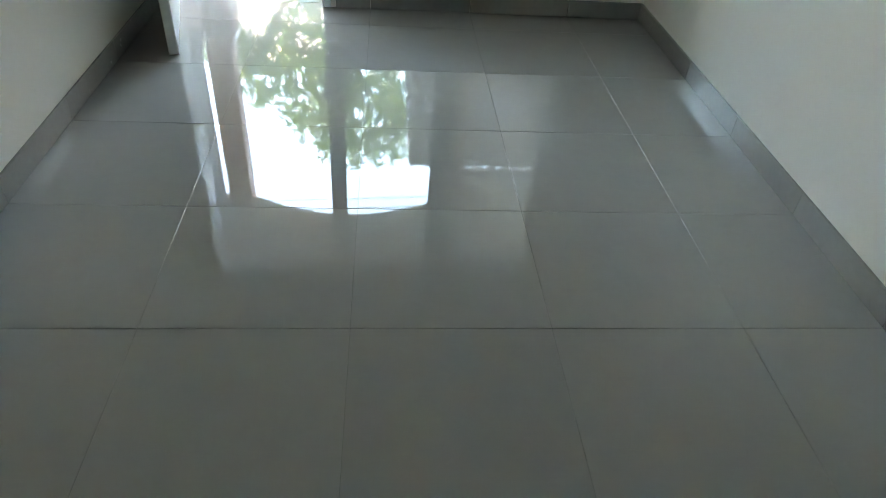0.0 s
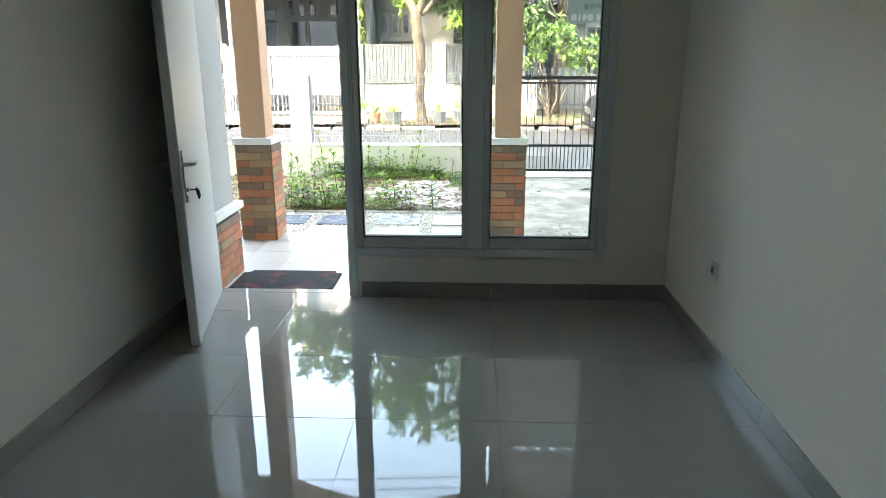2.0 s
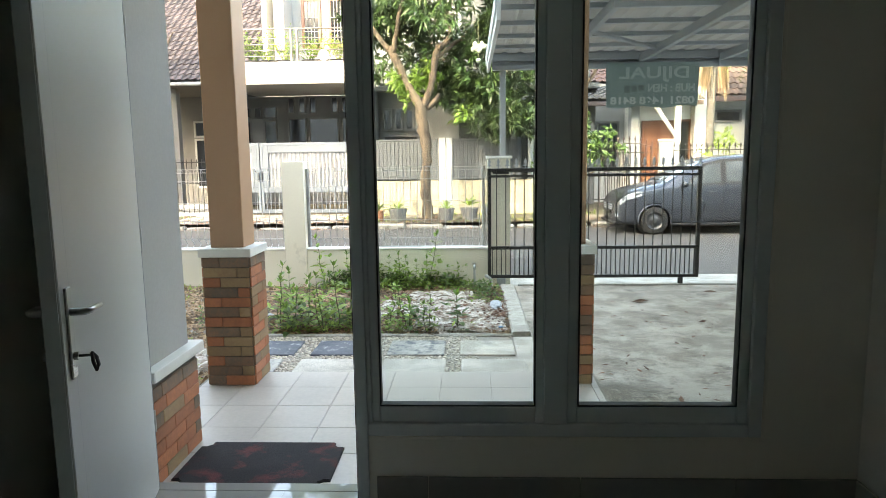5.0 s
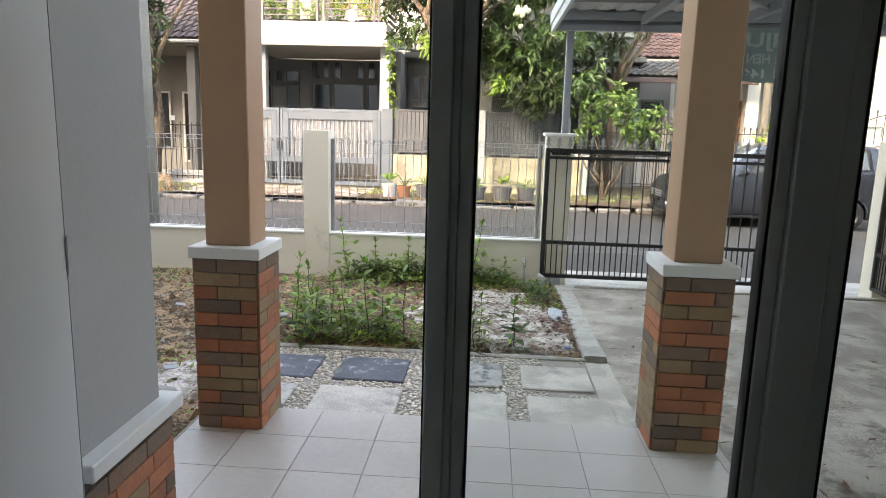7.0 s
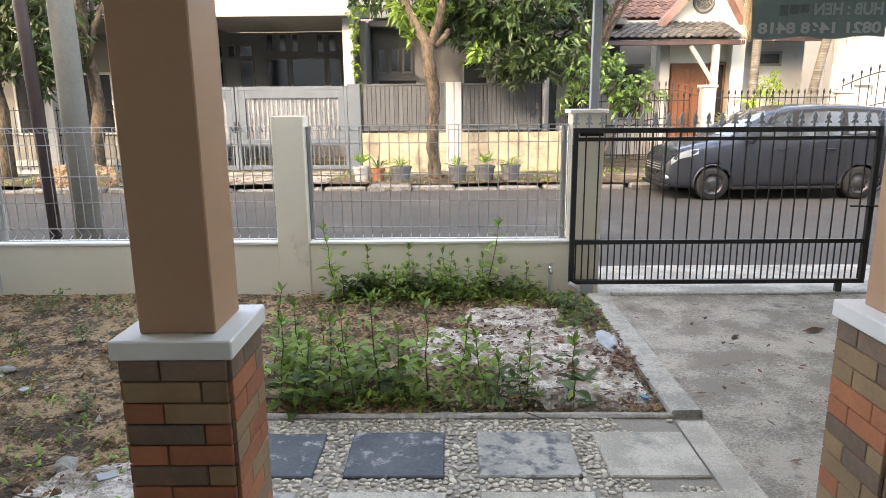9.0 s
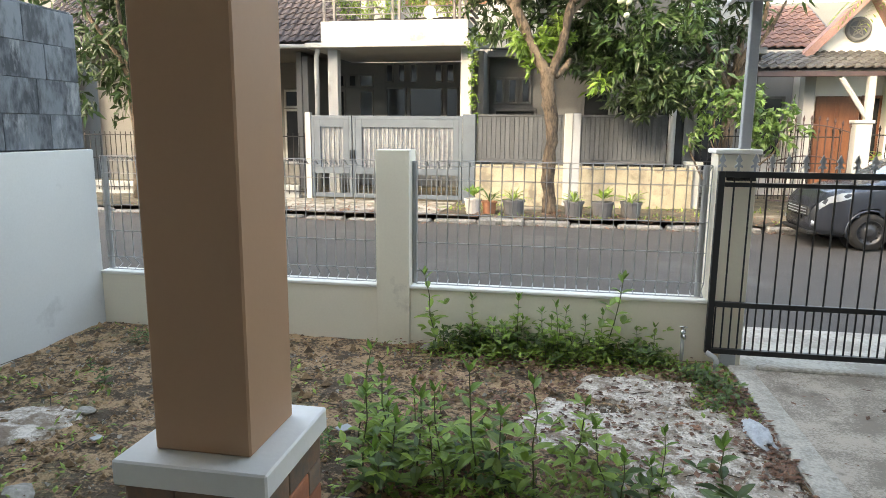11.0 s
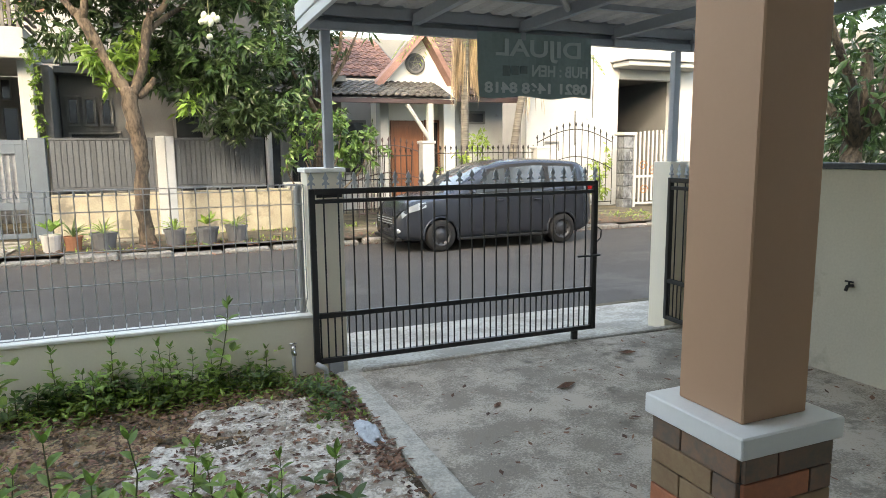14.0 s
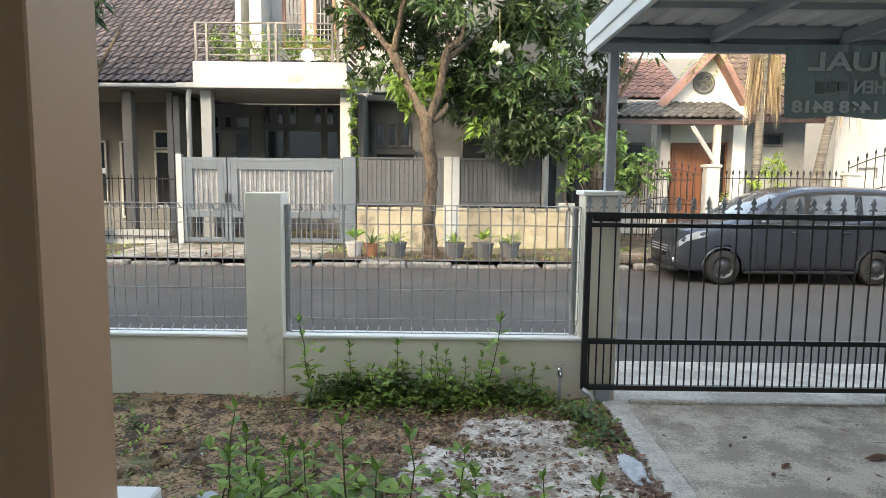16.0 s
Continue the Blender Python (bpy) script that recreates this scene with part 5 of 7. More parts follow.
# darker leaf colour stands for the shade inside the crown
add_crown(mango, crown_mesh(rng, [(1.5, 0.7, 3.3, 1.25, 0.7, 1.2), (0.6, 0.9, 3.9, 1.2, 0.6, 0.9), (2.1, 0.4, 2.6, 0.7, 0.6, 0.6), (1.7, 0.2, 4.7, 1.3, 0.8, 0.7), (-0.6, 0.9, 5.0, 1.6, 0.6, 0.9), (-1.0, 1.0, 4.3, 0.9, 0.5, 0.8), (0.0, 1.0, 3.5, 0.8, 0.4, 0.6), (2.6, 0.6, 3.2, 0.9, 0.5, 0.9), (2.3, 0.6, 2.3, 0.9, 0.4, 0.5), (-1.3, 0.9, 3.5, 0.45, 0.4, 0.45)], 820, 11, 0.22, 0.066, ragged=0.3), M_DARKLEAF, "inner leaves with crown shade put into their dark colour")
add_crown(mango, crown_mesh(rng, [(-0.42, 0.12, 3.42, 0.46, 0.25, 0.24), (-0.35, 0.2, 3.0, 0.22, 0.2, 0.3), (0.1, 0.3, 3.6, 0.3, 0.2, 0.25), (0.9, 0.2, 2.55, 0.2, 0.2, 0.15)], 60, 8, 0.24, 0.075), M_LEAF_Y, "bright young mango leaves")
for k, (x, y, z) in enumerate(((1.30, -0.7, 4.02), (1.38, -0.66, 4.08), (1.22, -0.68, 4.08), (1.33, -0.74, 3.95), (1.26, -0.72, 3.99), (1.44, -0.7, 4.03), (1.18, -0.66, 3.98), (1.30, -0.7, 3.72))):
    b = bmesh.new()
    bmesh.ops.create_uvsphere(b, u_segments=10, v_segments=7, radius=1)
    for v in b.verts:
        v.co = Vector((v.co.x * 0.052, v.co.y * 0.052, v.co.z * 0.076))
    part("fruit", b, M_MANGO, mango, "pale green hanging fruit", smooth=True, at=pose(x, y, z, 10 * k, 8 * k, 0))
part("fruit_stalk", tubes(([(1.30, -0.6, 4.75), (1.30, -0.7, 4.4), (1.30, -0.7, 3.8)], 0.01), n=5), M_STEM, mango)

shrub = thing("shrub", (2.75, 14.4, -0.2), "open leafy green shrub by the low wall", "shrub")
for q in ((-0.7, 0.0, 1.6), (-0.2, 0.1, 2.2), (0.5, 0, 2.1), (1.1, 0.1, 1.7), (-0.3, -0.1, 1.5)):
    part("stem", tubes((wobbly(rng, (0, 0, 0), q, 4, 0.1), [0.035, 0.03, 0.025, 0.018, 0.01]), n=6), M_BARK, shrub)
add_crown(shrub, crown_mesh(rng, [(0.1, 0, 2.1, 0.9, 0.6, 0.55), (0.9, 0.0, 1.75, 0.75, 0.5, 0.5), (-0.75, 0, 1.45, 0.35, 0.3, 0.3)], 130, 9, 0.17, 0.075), M_SHRUB)
ivy = thing("climbing_vine", (-2.62, 16.28, 0.0), "green vine climbing the white column", "vine")
add_crown(ivy, crown_mesh(rng, [(0.08, 0, 2.9, 0.10, 0.1, 0.9), (0.12, 0, 1.9, 0.08, 0.08, 0.7), (0.1, 0, 3.5, 0.25, 0.15, 0.2)], 70, 7, 0.09, 0.045, ragged=0.9), M_LEAF_Y)


def dark_tree(loc, blobs, n, mat, label, h=4.0, leaf=(0.3, 0.09)):
    t = thing("street_tree", loc, label, "tree", "street trees")
    r = random.Random(int(abs(loc[0] * 31 + loc[1] * 7)))
    part("trunk", tubes((wobbly(r, (0, 0, -0.2), (0.2, 0, h), 5, 0.12), [0.2, 0.17, 0.15, 0.13, 0.1, 0.06]), n=9), M_BARK, t, smooth=True)
    for k in range(4):
        a = k * 1.7
        part("limb", tubes((wobbly(r, (0.1, 0, h * 0.6), (1.2 * math.cos(a), 1.2 * math.sin(a), h + 0.8), 3, 0.12), [0.08, 0.06, 0.045, 0.02]), n=6), M_BARK, t, smooth=True)
    add_crown(t, crown_mesh(r, blobs, n, 9, *leaf), mat)
    return t


dark_tree((-10.2, 14.6, -0.2), [(0, 0, 4.2, 2.4, 1.6, 1.7), (1.6, -0.3, 3.0, 1.2, 0.9, 0.9), (-0.5, 0, 6.0, 2.4, 1.8, 1.4), (0.9, -0.4, 5.2, 1.6, 1.0, 1.2), (-0.3, -0.3, 2.9, 1.4, 0.8, 1.1), (1.0, -0.2, 2.6, 0.9, 0.6, 0.8)], 760, M_DARKLEAF, "dense dark green street tree")
dark_tree((-8.4, 15.0, -0.2), [(0, 0, 5.6, 0.9, 0.9, 1.0), (-0.6, 0, 4.6, 0.8, 0.8, 0.8), (-0.9, 0, 3.0, 0.8, 0.6, 1.2), (-1.3, -0.2, 4.4, 0.9, 0.7, 0.9)], 330, M_DARKLEAF, "dark green tree beside the tiled house")
dark_tree((3.2, 16.6, -0.2), [(0, 0, 5.0, 1.5, 1.0, 1.4), (-1.2, 0, 3.4, 1.3, 0.8, 1.2), (0.2, 0, 6.6, 1.6, 1.2, 1.0)], 380, M_DARKLEAF, "dark leafy tree against the house front")
dark_tree((7.9, 6.4, -0.3), [(0, 0, 3.2, 1.2, 1.0, 1.5), (0.4, 0.4, 1.6, 1.2, 1.0, 1.0), (-0.6, 0.2, 4.4, 1.4, 1.0, 1.0)], 260, M_LEAF, "fresh green tree beyond the driveway wall", h=3.0, leaf=(0.22, 0.07))
dark_tree((12.5, 8.5, -0.3), [(0, 0, 3.2, 2.2, 2.0, 2.2), (0.4, 0.4, 1.6, 2.2, 1.6, 1.2)], 380, M_DARKLEAF, "dark green tree beyond the driveway wall", h=3.0)


def palm(loc, lean, h, label, dead):
    p = thing("palm_tree", loc, label, "palm tree", "palms")
    r = random.Random(int(loc[0] * 10))
    part("trunk", tubes(([(0, 0, -0.1), (lean * 0.1, 0, h * 0.25), (lean * 0.45, 0, h * 0.6), (lean, 0, h)], [0.15, 0.11, 0.098, 0.09]), n=10), M_PALMBARK, p, smooth=True)
    b = bmesh.new()
    for k in range(13):
        a = 2 * math.pi * k / 13
        d = Vector((math.cos(a), math.sin(a), 0))
        top = Vector((lean, 0, h))
        for s in range(26):
            f = s / 26
            q = top + d * 1.9 * f + Vector((0, 0, 0.9 * f - 1.9 * f * f))
            for sg in (-1, 1):
                leaf_blade(b, q, d * 0.5 + Vector((-d.y, d.x, 0)) * sg + Vector((0, 0, -0.3)), (0, 0, 1), 0.5 * (1 - 0.6 * f), 0.035)
    part("fronds", b, M_WEED, p, "green arching fronds")
    b = bmesh.new()
    for k in range(dead):
        a = r.choice((0.0, math.pi)) + r.gauss(0, 0.5)
        q = Vector((lean, 0, h)) + Vector((math.cos(a), math.sin(a), 0)) * r.uniform(0.10, 0.32) + Vector((0, 0, r.uniform(-1.25, -0.2)))
        leaf_blade(b, q, (0.12 * math.cos(a), 0.12 * math.sin(a), -1), (1, 0, 0), r.uniform(0.5, 1.0), 0.045)
    part("dry_fronds", b, M_DRYFROND, p, "straw-coloured dead fronds hanging down")
    return p


palm((7.1, 16.6, -0.2), 0.05, 5.0, "palm with a ringed trunk and hanging dry fronds", 330)
palm((8.3, 16.4, -0.2), 0.75, 4.6, "leaning palm with a ringed trunk", 24)

# ---- utility poles and cables ----
up = thing("utility_pole", (-4.95, 8.15, ROAD), "tapering grey concrete utility pole", "pole")
part("shaft", tubes(([(0, 0, -0.2), (0, 0, 4), (-0.02, 0, 9)], [0.165, 0.14, 0.10]), n=12), M_POLE, up, smooth=True)
part("crossarm", boxes((-0.8, 0.8, -0.05, 0.05, 8.3, 8.4), bevel=0.01), M_STEEL, up)
sp = thing("steel_pole", (-5.20, 7.86, ROAD), "dark brown painted steel pole", "pole")
part("shaft", tubes(([(0.0, 0, -0.2), (-0.06, 0, 3), (-0.16, 0, 7.5)], 0.075), n=10), M_RUSTPOLE, sp, smooth=True)
for z, y in ((6.6, 8.15), (6.9, 8.2), (7.6, 8.1)):
    cb = thing("cable", (0, y, 0), "black overhead cable along the street", "cable", "overhead cables")
    part("strand", tubes(([(-40, 0, z + 0.6), (-22, 0, z - 0.2), (-4.95, 0, z + 0.7), (10, 0, z - 0.1), (30, 0, z + 0.8)], 0.012), n=5), M_GASKET, cb)

# ---- far side of the street: fences and gates ----
FY = 15.3
lw = thing("low_wall", (0, FY, -0.2), "flaking pale yellow low wall with grey panels above", "wall")
part("base", boxes((-2.32, 2.35, 0.0, 0.16, -0.2, 0.90), bevel=0.01), M_YELLOW, lw)
for x0, x1 in ((-2.28, -0.42), (-0.02, 1.78)):
    part("panel_backing", boxes((x0, x1, 0.07, 0.10, 1.0, 1.98)), M_FIBRE, lw)
    b = boxes((0, 0.085, -0.012, 0.0, 0, 0.92), bevel=0.004)
    me = bpy.data.meshes.new("slat")
    b.to_mesh(me)
    b.free()
    me.materials.append(M_FIBRE)
    k = int((x1 - x0) / 0.1)
    for i in range(k):
        shared("slat", me, lw, pose(x0 + 0.01 + i * (x1 - x0 - 0.02) / k, 0.068, 1.03))
    part("rail", boxes((x0, x1, 0.04, 0.12, 1.955, 2.0), (x0, x1, 0.04, 0.12, 0.94, 1.0), bevel=0.005), M_FIBRE, lw)
part("post", boxes((-0.38, -0.20, -0.02, 0.18, -0.2, 2.03), bevel=0.01), M_WHITE_LOW, lw, "white post")
part("post", boxes((-0.195, -0.03, -0.008, 0.168, -0.2, 2.03), bevel=0.01), M_STEEL, lw)
part("post", boxes((-2.62, -2.33, -0.02, 0.2, -0.2, 2.0), bevel=0.01), M_SHEETGATE, lw, "dark grey steel post")

sg = thing("house_gate", (-6.18, FY, -0.12), "grey steel double gate of the house opposite", "gate")
for x0, x1 in ((0.0, 0.98), (1.0, 3.55)):
    lf = part("leaf", boxes((x0, x0 + 0.07, -0.03, 0.03, 0, 1.88), (x1 - 0.07, x1, -0.03, 0.03, 0, 1.88), (x0 + 0.07, x1 - 0.07, -0.028, 0.028, 1.80, 1.88), (x0 + 0.07, x1 - 0.07, -0.028, 0.028, 0.0, 0.10),
              (x0 + 0.07, x1 - 0.07, -0.028, 0.028, 0.55, 0.70), (x0 + 0.07, x0 + 0.22, -0.027, 0.027, 0.7, 1.8), (x1 - 0.2, x1 - 0.07, -0.027, 0.027, 0.7, 1.8), bevel=0.006), M_SHEETGATE, sg)
    b = boxes((-0.012, 0.012, -0.012, 0.012, 0.70, 1.62), bevel=0.003)
    me = bpy.data.meshes.new("bar")
    b.to_mesh(me)
    b.free()
    me.materials.append(M_SHEETGATE)
    part("upper_rail", boxes((x0 + 0.22, x1 - 0.2, -0.025, 0.025, 1.62, 1.80), bevel=0.004), M_SHEETGATE, lf)
    k = int((x1 - x0 - 0.4) / 0.105)
    for i in range(k + 1):
        shared("bar", me, lf, pose(x0 + 0.2 + (x1 - x0 - 0.4) * i / k, -0.012, 0))
    bb = bpy.data.meshes.new("bar")
    b = boxes((-0.01, 0.01, -0.01, 0.01, 0.10, 0.55))
    b.to_mesh(bb)
    b.free()
    bb.materials.append(M_SHEETGATE)
    for i in range(k + 1):
        shared("bar", bb, lf, pose(x0 + 0.12 + (x1 - x0 - 0.24) * i / k, 0, 0))
    part("back_sheet", boxes((x0 + 0.08, x1 - 0.08, 0.03, 0.036, 0.62, 1.84)), material("ribbed pale sheet", (0.40, 0.41, 0.42), (0.22, 0.225, 0.23), rough=0.4, metal=0.2, scale=2, fine=12, var=0.9, bump=0.3, dist=0.02), lf, "pale sheet backing")
    part("latch", boxes((x1 - 0.05 if x0 < 0.5 else x0 + 0.02, x1 - 0.02 if x0 < 0.5 else x0 + 0.05, -0.06, -0.03, 0.85, 1.1), bevel=0.006), M_BLACK, lf)
part("gate_post", boxes((-0.14, -0.01, -0.05, 0.08, -0.2, 1.95), bevel=0.006), M_WHITE_LOW, sg, "white gate post")


def iron_fence(name, x0, x1, y, z0, z1, step, mat, label, arch=0.0, spear=True):
    f = thing(name, ((x0 + x1) / 2, y, -0.2), label, "fence")
    w = x1 - x0
    k = max(2, int(w / step))
    b = bmesh.new()
    tube(b, [(0, 0, z0), (0, 0, z1)], 0.010, n=5)
    if spear:
        tube(b, [(0, 0, z1 - 0.01), (0, 0, z1 + 0.05), (0, 0, z1 + 0.12)], [0.012, 0.028, 0.002], n=5)
    me = bpy.data.meshes.new("bar")
    b.to_mesh(me)
    b.free()
    me.materials.append(mat)
    for i in range(k + 1):
        x = -w / 2 + w * i / k
        shared("bar", me, f, pose(x, 0, arch * math.cos(math.pi * x / w)))
    for z in (z0 + 0.08, z0 + (z1 - z0) * 0.55, z1 - 0.08):
        part("rail", tubes(([(-w / 2 + w * i / 12, 0, z + (arch * math.cos(math.pi * (i / 12 - 0.5)) if z > z0 + 0.2 else 0)) for i in range(13)], 0.014), n=5), mat, f)
    return f


iron_fence("iron_fence", 2.4, 5.25, 15.6, 0.25, 1.65, 0.13, M_BLACK, "black spear-topped iron fence with plants behind", 0.0)
iron_fence("iron_gate", 3.9, 5.4, 15.5, 0.15, 1.75, 0.14, M_RUSTPOLE, "rusty arched iron gate", 0.15)
iron_fence("iron_fence", 5.85, 8.6, 15.6, 0.35, 1.7, 0.14, M_BLACK, "black spear-topped iron fence")
iron_fence("iron_gate", 8.9, 11.3, 15.9, 0.15, 1.95, 0.2, M_BLACK, "arched black iron gate", 0.35)
iron_fence("iron_fence", -13.5, -6.4, 15.4, 0.1, 1.55, 0.14, M_BLACK, "dark iron bar fence of the tiled house", 0.0, spear=False)
for x, h in ((5.62, 1.85), (8.75, 1.7), (2.38, 0.95)):
    g = thing("gate_pillar", (x, 15.55, -0.2), "white plastered gate pillar", "pillar", "street pillars")
    part("body", boxes((-0.15, 0.15, -0.15, 0.15, -0.2, h), bevel=0.01), M_WHITE_LOW, g)
    part("cap", boxes((-0.18, 0.18, -0.18, 0.18, h + 0.001, h + 0.07), bevel=0.01), M_WHITE_LOW, g)
setting("street_wall_left", boxes((-16, -6.6, 15.45, 15.6, -0.4, 0.12), (-9.6, -9.4, 15.3, 15.65, -0.4, 1.7), bevel=0.01), M_WHITE_LOW, "white street wall of the tiled house", "wall")
setting("street_wall_right", boxes((5.8, 8.6, 15.55, 15.68, -0.4, 0.2), bevel=0.01), M_WHITE_LOW, "low white street wall", "wall")

# white picket gate of the house on the right
wg = thing("picket_gate", (12.3, 16.2, -0.2), "white steel picket gate with scrollwork", "gate")
b = boxes((-0.03, 0.03, -0.015, 0.015, 0.12, 2.15), bevel=0.006)
me = bpy.data.meshes.new("picket")
b.to_mesh(me)
b.free()
me.materials.append(M_WHITE_LOW)
for i in range(13):
    shared("picket", me, wg, pose(0.05 + i * 0.15, 0, 0.06 * math.sin(i / 12 * math.pi)))
part("gate_frame", boxes((0, 1.9, -0.02, 0.02, 0.08, 0.14), (0, 1.9, -0.02, 0.02, 0.85, 0.92), (-0.03, 0.05, -0.03, 0.03, 0, 2.1), (0.92, 1.0, -0.03, 0.03, 0, 2.1), bevel=0.004), M_WHITE_LOW, wg)
M_GILT = material("rusty gilt scrolls", (0.42, 0.20, 0.06), (0.25, 0.10, 0.04), rough=0.5, metal=0.4, bump=0.1)
for cx, cz in ((0.35, 0.5), (0.65, 1.05), (1.3, 0.5), (1.55, 1.15), (0.3, 1.2)):
    part("scroll", tubes(([(cx + 0.16 * (1 - k / 20) * math.cos(k * 0.55), -0.03, cz + 0.16 * (1 - k / 20) * math.sin(k * 0.55)) for k in range(19)], 0.012), n=5), M_GILT, wg, "gilt scroll")
gp3 = thing("gate_pillar", (12.02, 16.25, -0.2), "dark stone-clad gate pillar with white cap", "pillar", "street pillars")
for k in range(6):
    part("stone", boxes((-0.17, 0.17, -0.17, 0.17, 0.36 * k - 0.1, 0.36 * k + 0.25), bevel=0.02), M_STONE, gp3)
part("cap", boxes((-0.23, 0.23, -0.23, 0.23, 2.062, 2.15), bevel=0.01), M_WHITE_LOW, gp3)

# ---- houses opposite ----
def window(parent, x0, x1, z0, z1, y, mat_frame, fw=0.07, name="window"):
    w = part(name, boxes((x0 - fw, x1 + fw, y - 0.05, y, z1, z1 + fw), (x0 - fw, x1 + fw, y - 0.05, y, z0 - fw, z0), (x0 - fw, x0, y - 0.05, y, z0, z1), (x1, x1 + fw, y - 0.05, y, z0, z1), bevel=0.006), mat_frame, parent)
    part("pane", boxes((x0, x1, y - 0.02, y - 0.008, z0, z1)), M_DARKWIN, w)
    return w


def tiled_roof(parent, x0, x1, y0, z0, y1, z1, mat, mat_joined, single_span, tw=0.22, th=0.3, wave=0.035):
    """Rows of curved clay tiles from the eave (y0, z0) up to the ridge (y1, z1)."""
    slope = math.hypot(y1 - y0, z1 - z0)
    nv, nu = int(slope / th), int((x1 - x0) / tw)
    ang = math.degrees(math.atan2(z1 - z0, y1 - y0))
    b = bmesh.new()
    prof = [(0, 0.0), (0.25, -0.3), (0.5, 0.0), (0.75, 0.9), (1.0, 0.9), (1.12, 0.2)]
    lo = [b.verts.new((u * tw, 0.0, wave * h + 0.03)) for u, h in prof]
    fr_ = [b.verts.new((u * tw, 0.0, wave * h)) for u, h in prof]
    hi = [b.verts.new((u * tw, th * 1.12, wave * h)) for u, h in prof]
    for i in range(len(prof) - 1):
        b.faces.new((lo[i], lo[i + 1], hi[i + 1], hi[i]))
        b.faces.new((fr_[i], fr_[i + 1], lo[i + 1], lo[i]))
    me = bpy.data.meshes.new("roof_tile")
    b.to_mesh(me)
    b.free()
    me.materials.append(mat)
    rest = bmesh.new()
    count = 0
    r = random.Random(4)
    for j in range(nv):
        for i in range(nu):
            x = x0 + i * tw
            m = Matrix.Translation((x, y0, z0)) @ pose(0, 0, 0, ang) @ pose(0, j * th, r.uniform(0, 0.01), r.uniform(-1, 1), r.uniform(-1.5, 1.5), r.uniform(-1, 1))
            if single_span[0] <= x <= single_span[1] and count < 290:
                shared("roof_tile", me, parent, m)
                count += 1
            else:
                n0 = len(rest.verts)
                rest.from_mesh(me)
                rest.verts.ensure_lookup_table()
                for v in rest.verts[n0:]:
                    v.co = m @ v.co
    if len(rest.verts):
        tagged(part("roof_tiles", rest, mat_joined, parent), kind="stuff")
    else:
        rest.free()
    b = bmesh.new()
    vs = [b.verts.new(p) for p in ((x0 - 0.05, y0 + 0.03, z0 - 0.05), (x1 + 0.05, y0 + 0.03, z0 - 0.05), (x1 + 0.05, y1, z1 - 0.05), (x0 - 0.05, y1, z1 - 0.05))]
    b.faces.new(vs)
    part("roof_deck", b, M_FIBRE, parent)


ha = thing("house", (0, 0, 0), "single-storey house with an old brown tiled roof", "house")
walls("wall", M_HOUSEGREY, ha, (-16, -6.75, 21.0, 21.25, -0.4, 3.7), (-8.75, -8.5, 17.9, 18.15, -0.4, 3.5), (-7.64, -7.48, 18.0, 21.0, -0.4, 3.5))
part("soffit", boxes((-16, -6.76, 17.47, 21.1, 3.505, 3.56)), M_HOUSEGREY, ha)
part("gutter", boxes((-16, -6.55, 17.32, 17.46, 3.52, 3.62), bevel=0.02), M_WHITE_LOW, ha, "white gutter board")
tiled_roof(ha, -16.0, -5.9, 17.36, 3.66, 22.6, 7.6, M_ROOFTILE, M_ROOFTILES, (-9.0, -6.2))
for x0, x1, z0, z1 in ((-9.22, -8.66, 0.4, 2.0), (-9.22, -8.66, 2.17, 2.61), (-8.33, -7.78, 0.06, 2.0), (-8.33, -7.78, 2.17, 2.61), (-10.27, -9.94, 0.06, 2.28), (-11.71, -10.82, 0.51, 2.28), (-13.81, -12.81, 0.51, 2.28)):
    window(ha, x0, x1, z0, z1, 20.99, M_WHITE_LOW)

hb = thing("house", (0, 0, 0), "two-storey white house with a planted balcony", "house")
# walls under the balcony: their shade is partly in the dark grey
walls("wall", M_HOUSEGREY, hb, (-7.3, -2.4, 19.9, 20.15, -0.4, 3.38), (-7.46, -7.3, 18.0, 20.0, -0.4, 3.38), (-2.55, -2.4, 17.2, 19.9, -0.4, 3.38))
walls("upper_wall", M_WHITE_LOW, hb, (-5.85, -1.2, 18.6, 18.85, 3.6, 8.6), (-5.3, -5.0, 17.6, 18.59, 3.9, 8.6))
part("side_parapet", boxes((-5.75, -5.6, 17.9, 21.0, 3.6, 7.2), bevel=0.01), M_WHITE_LOW, hb)
part("balcony_slab", boxes((-6.72, -2.62, 16.35, 20.0, 3.40, 3.52), bevel=0.015), M_WHITE_LOW, hb)
walls("balcony_front", M_WHITE_LOW, hb, (-6.35, -2.70, 16.5, 16.66, 3.53, 4.03), (-2.86, -2.70, 16.665, 18.59, 3.53, 4.03), (-6.35, -6.2, 16.665, 18.59, 3.53, 4.03), label="white balcony parapet with grey stains")
for x, w in ((-6.15, 0.13), (-2.78, 0.13)):
    part("column", boxes((x - w, x + w, 16.75, 17.0, -0.4, 3.4), bevel=0.012), M_WHITE_LOW, hb)
part("downpipe", tubes(([(-6.52, 16.62, -0.2), (-6.52, 16.62, 3.2), (-6.45, 16.55, 3.4)], 0.06), n=10), M_WHITE_LOW, hb, smooth=True)
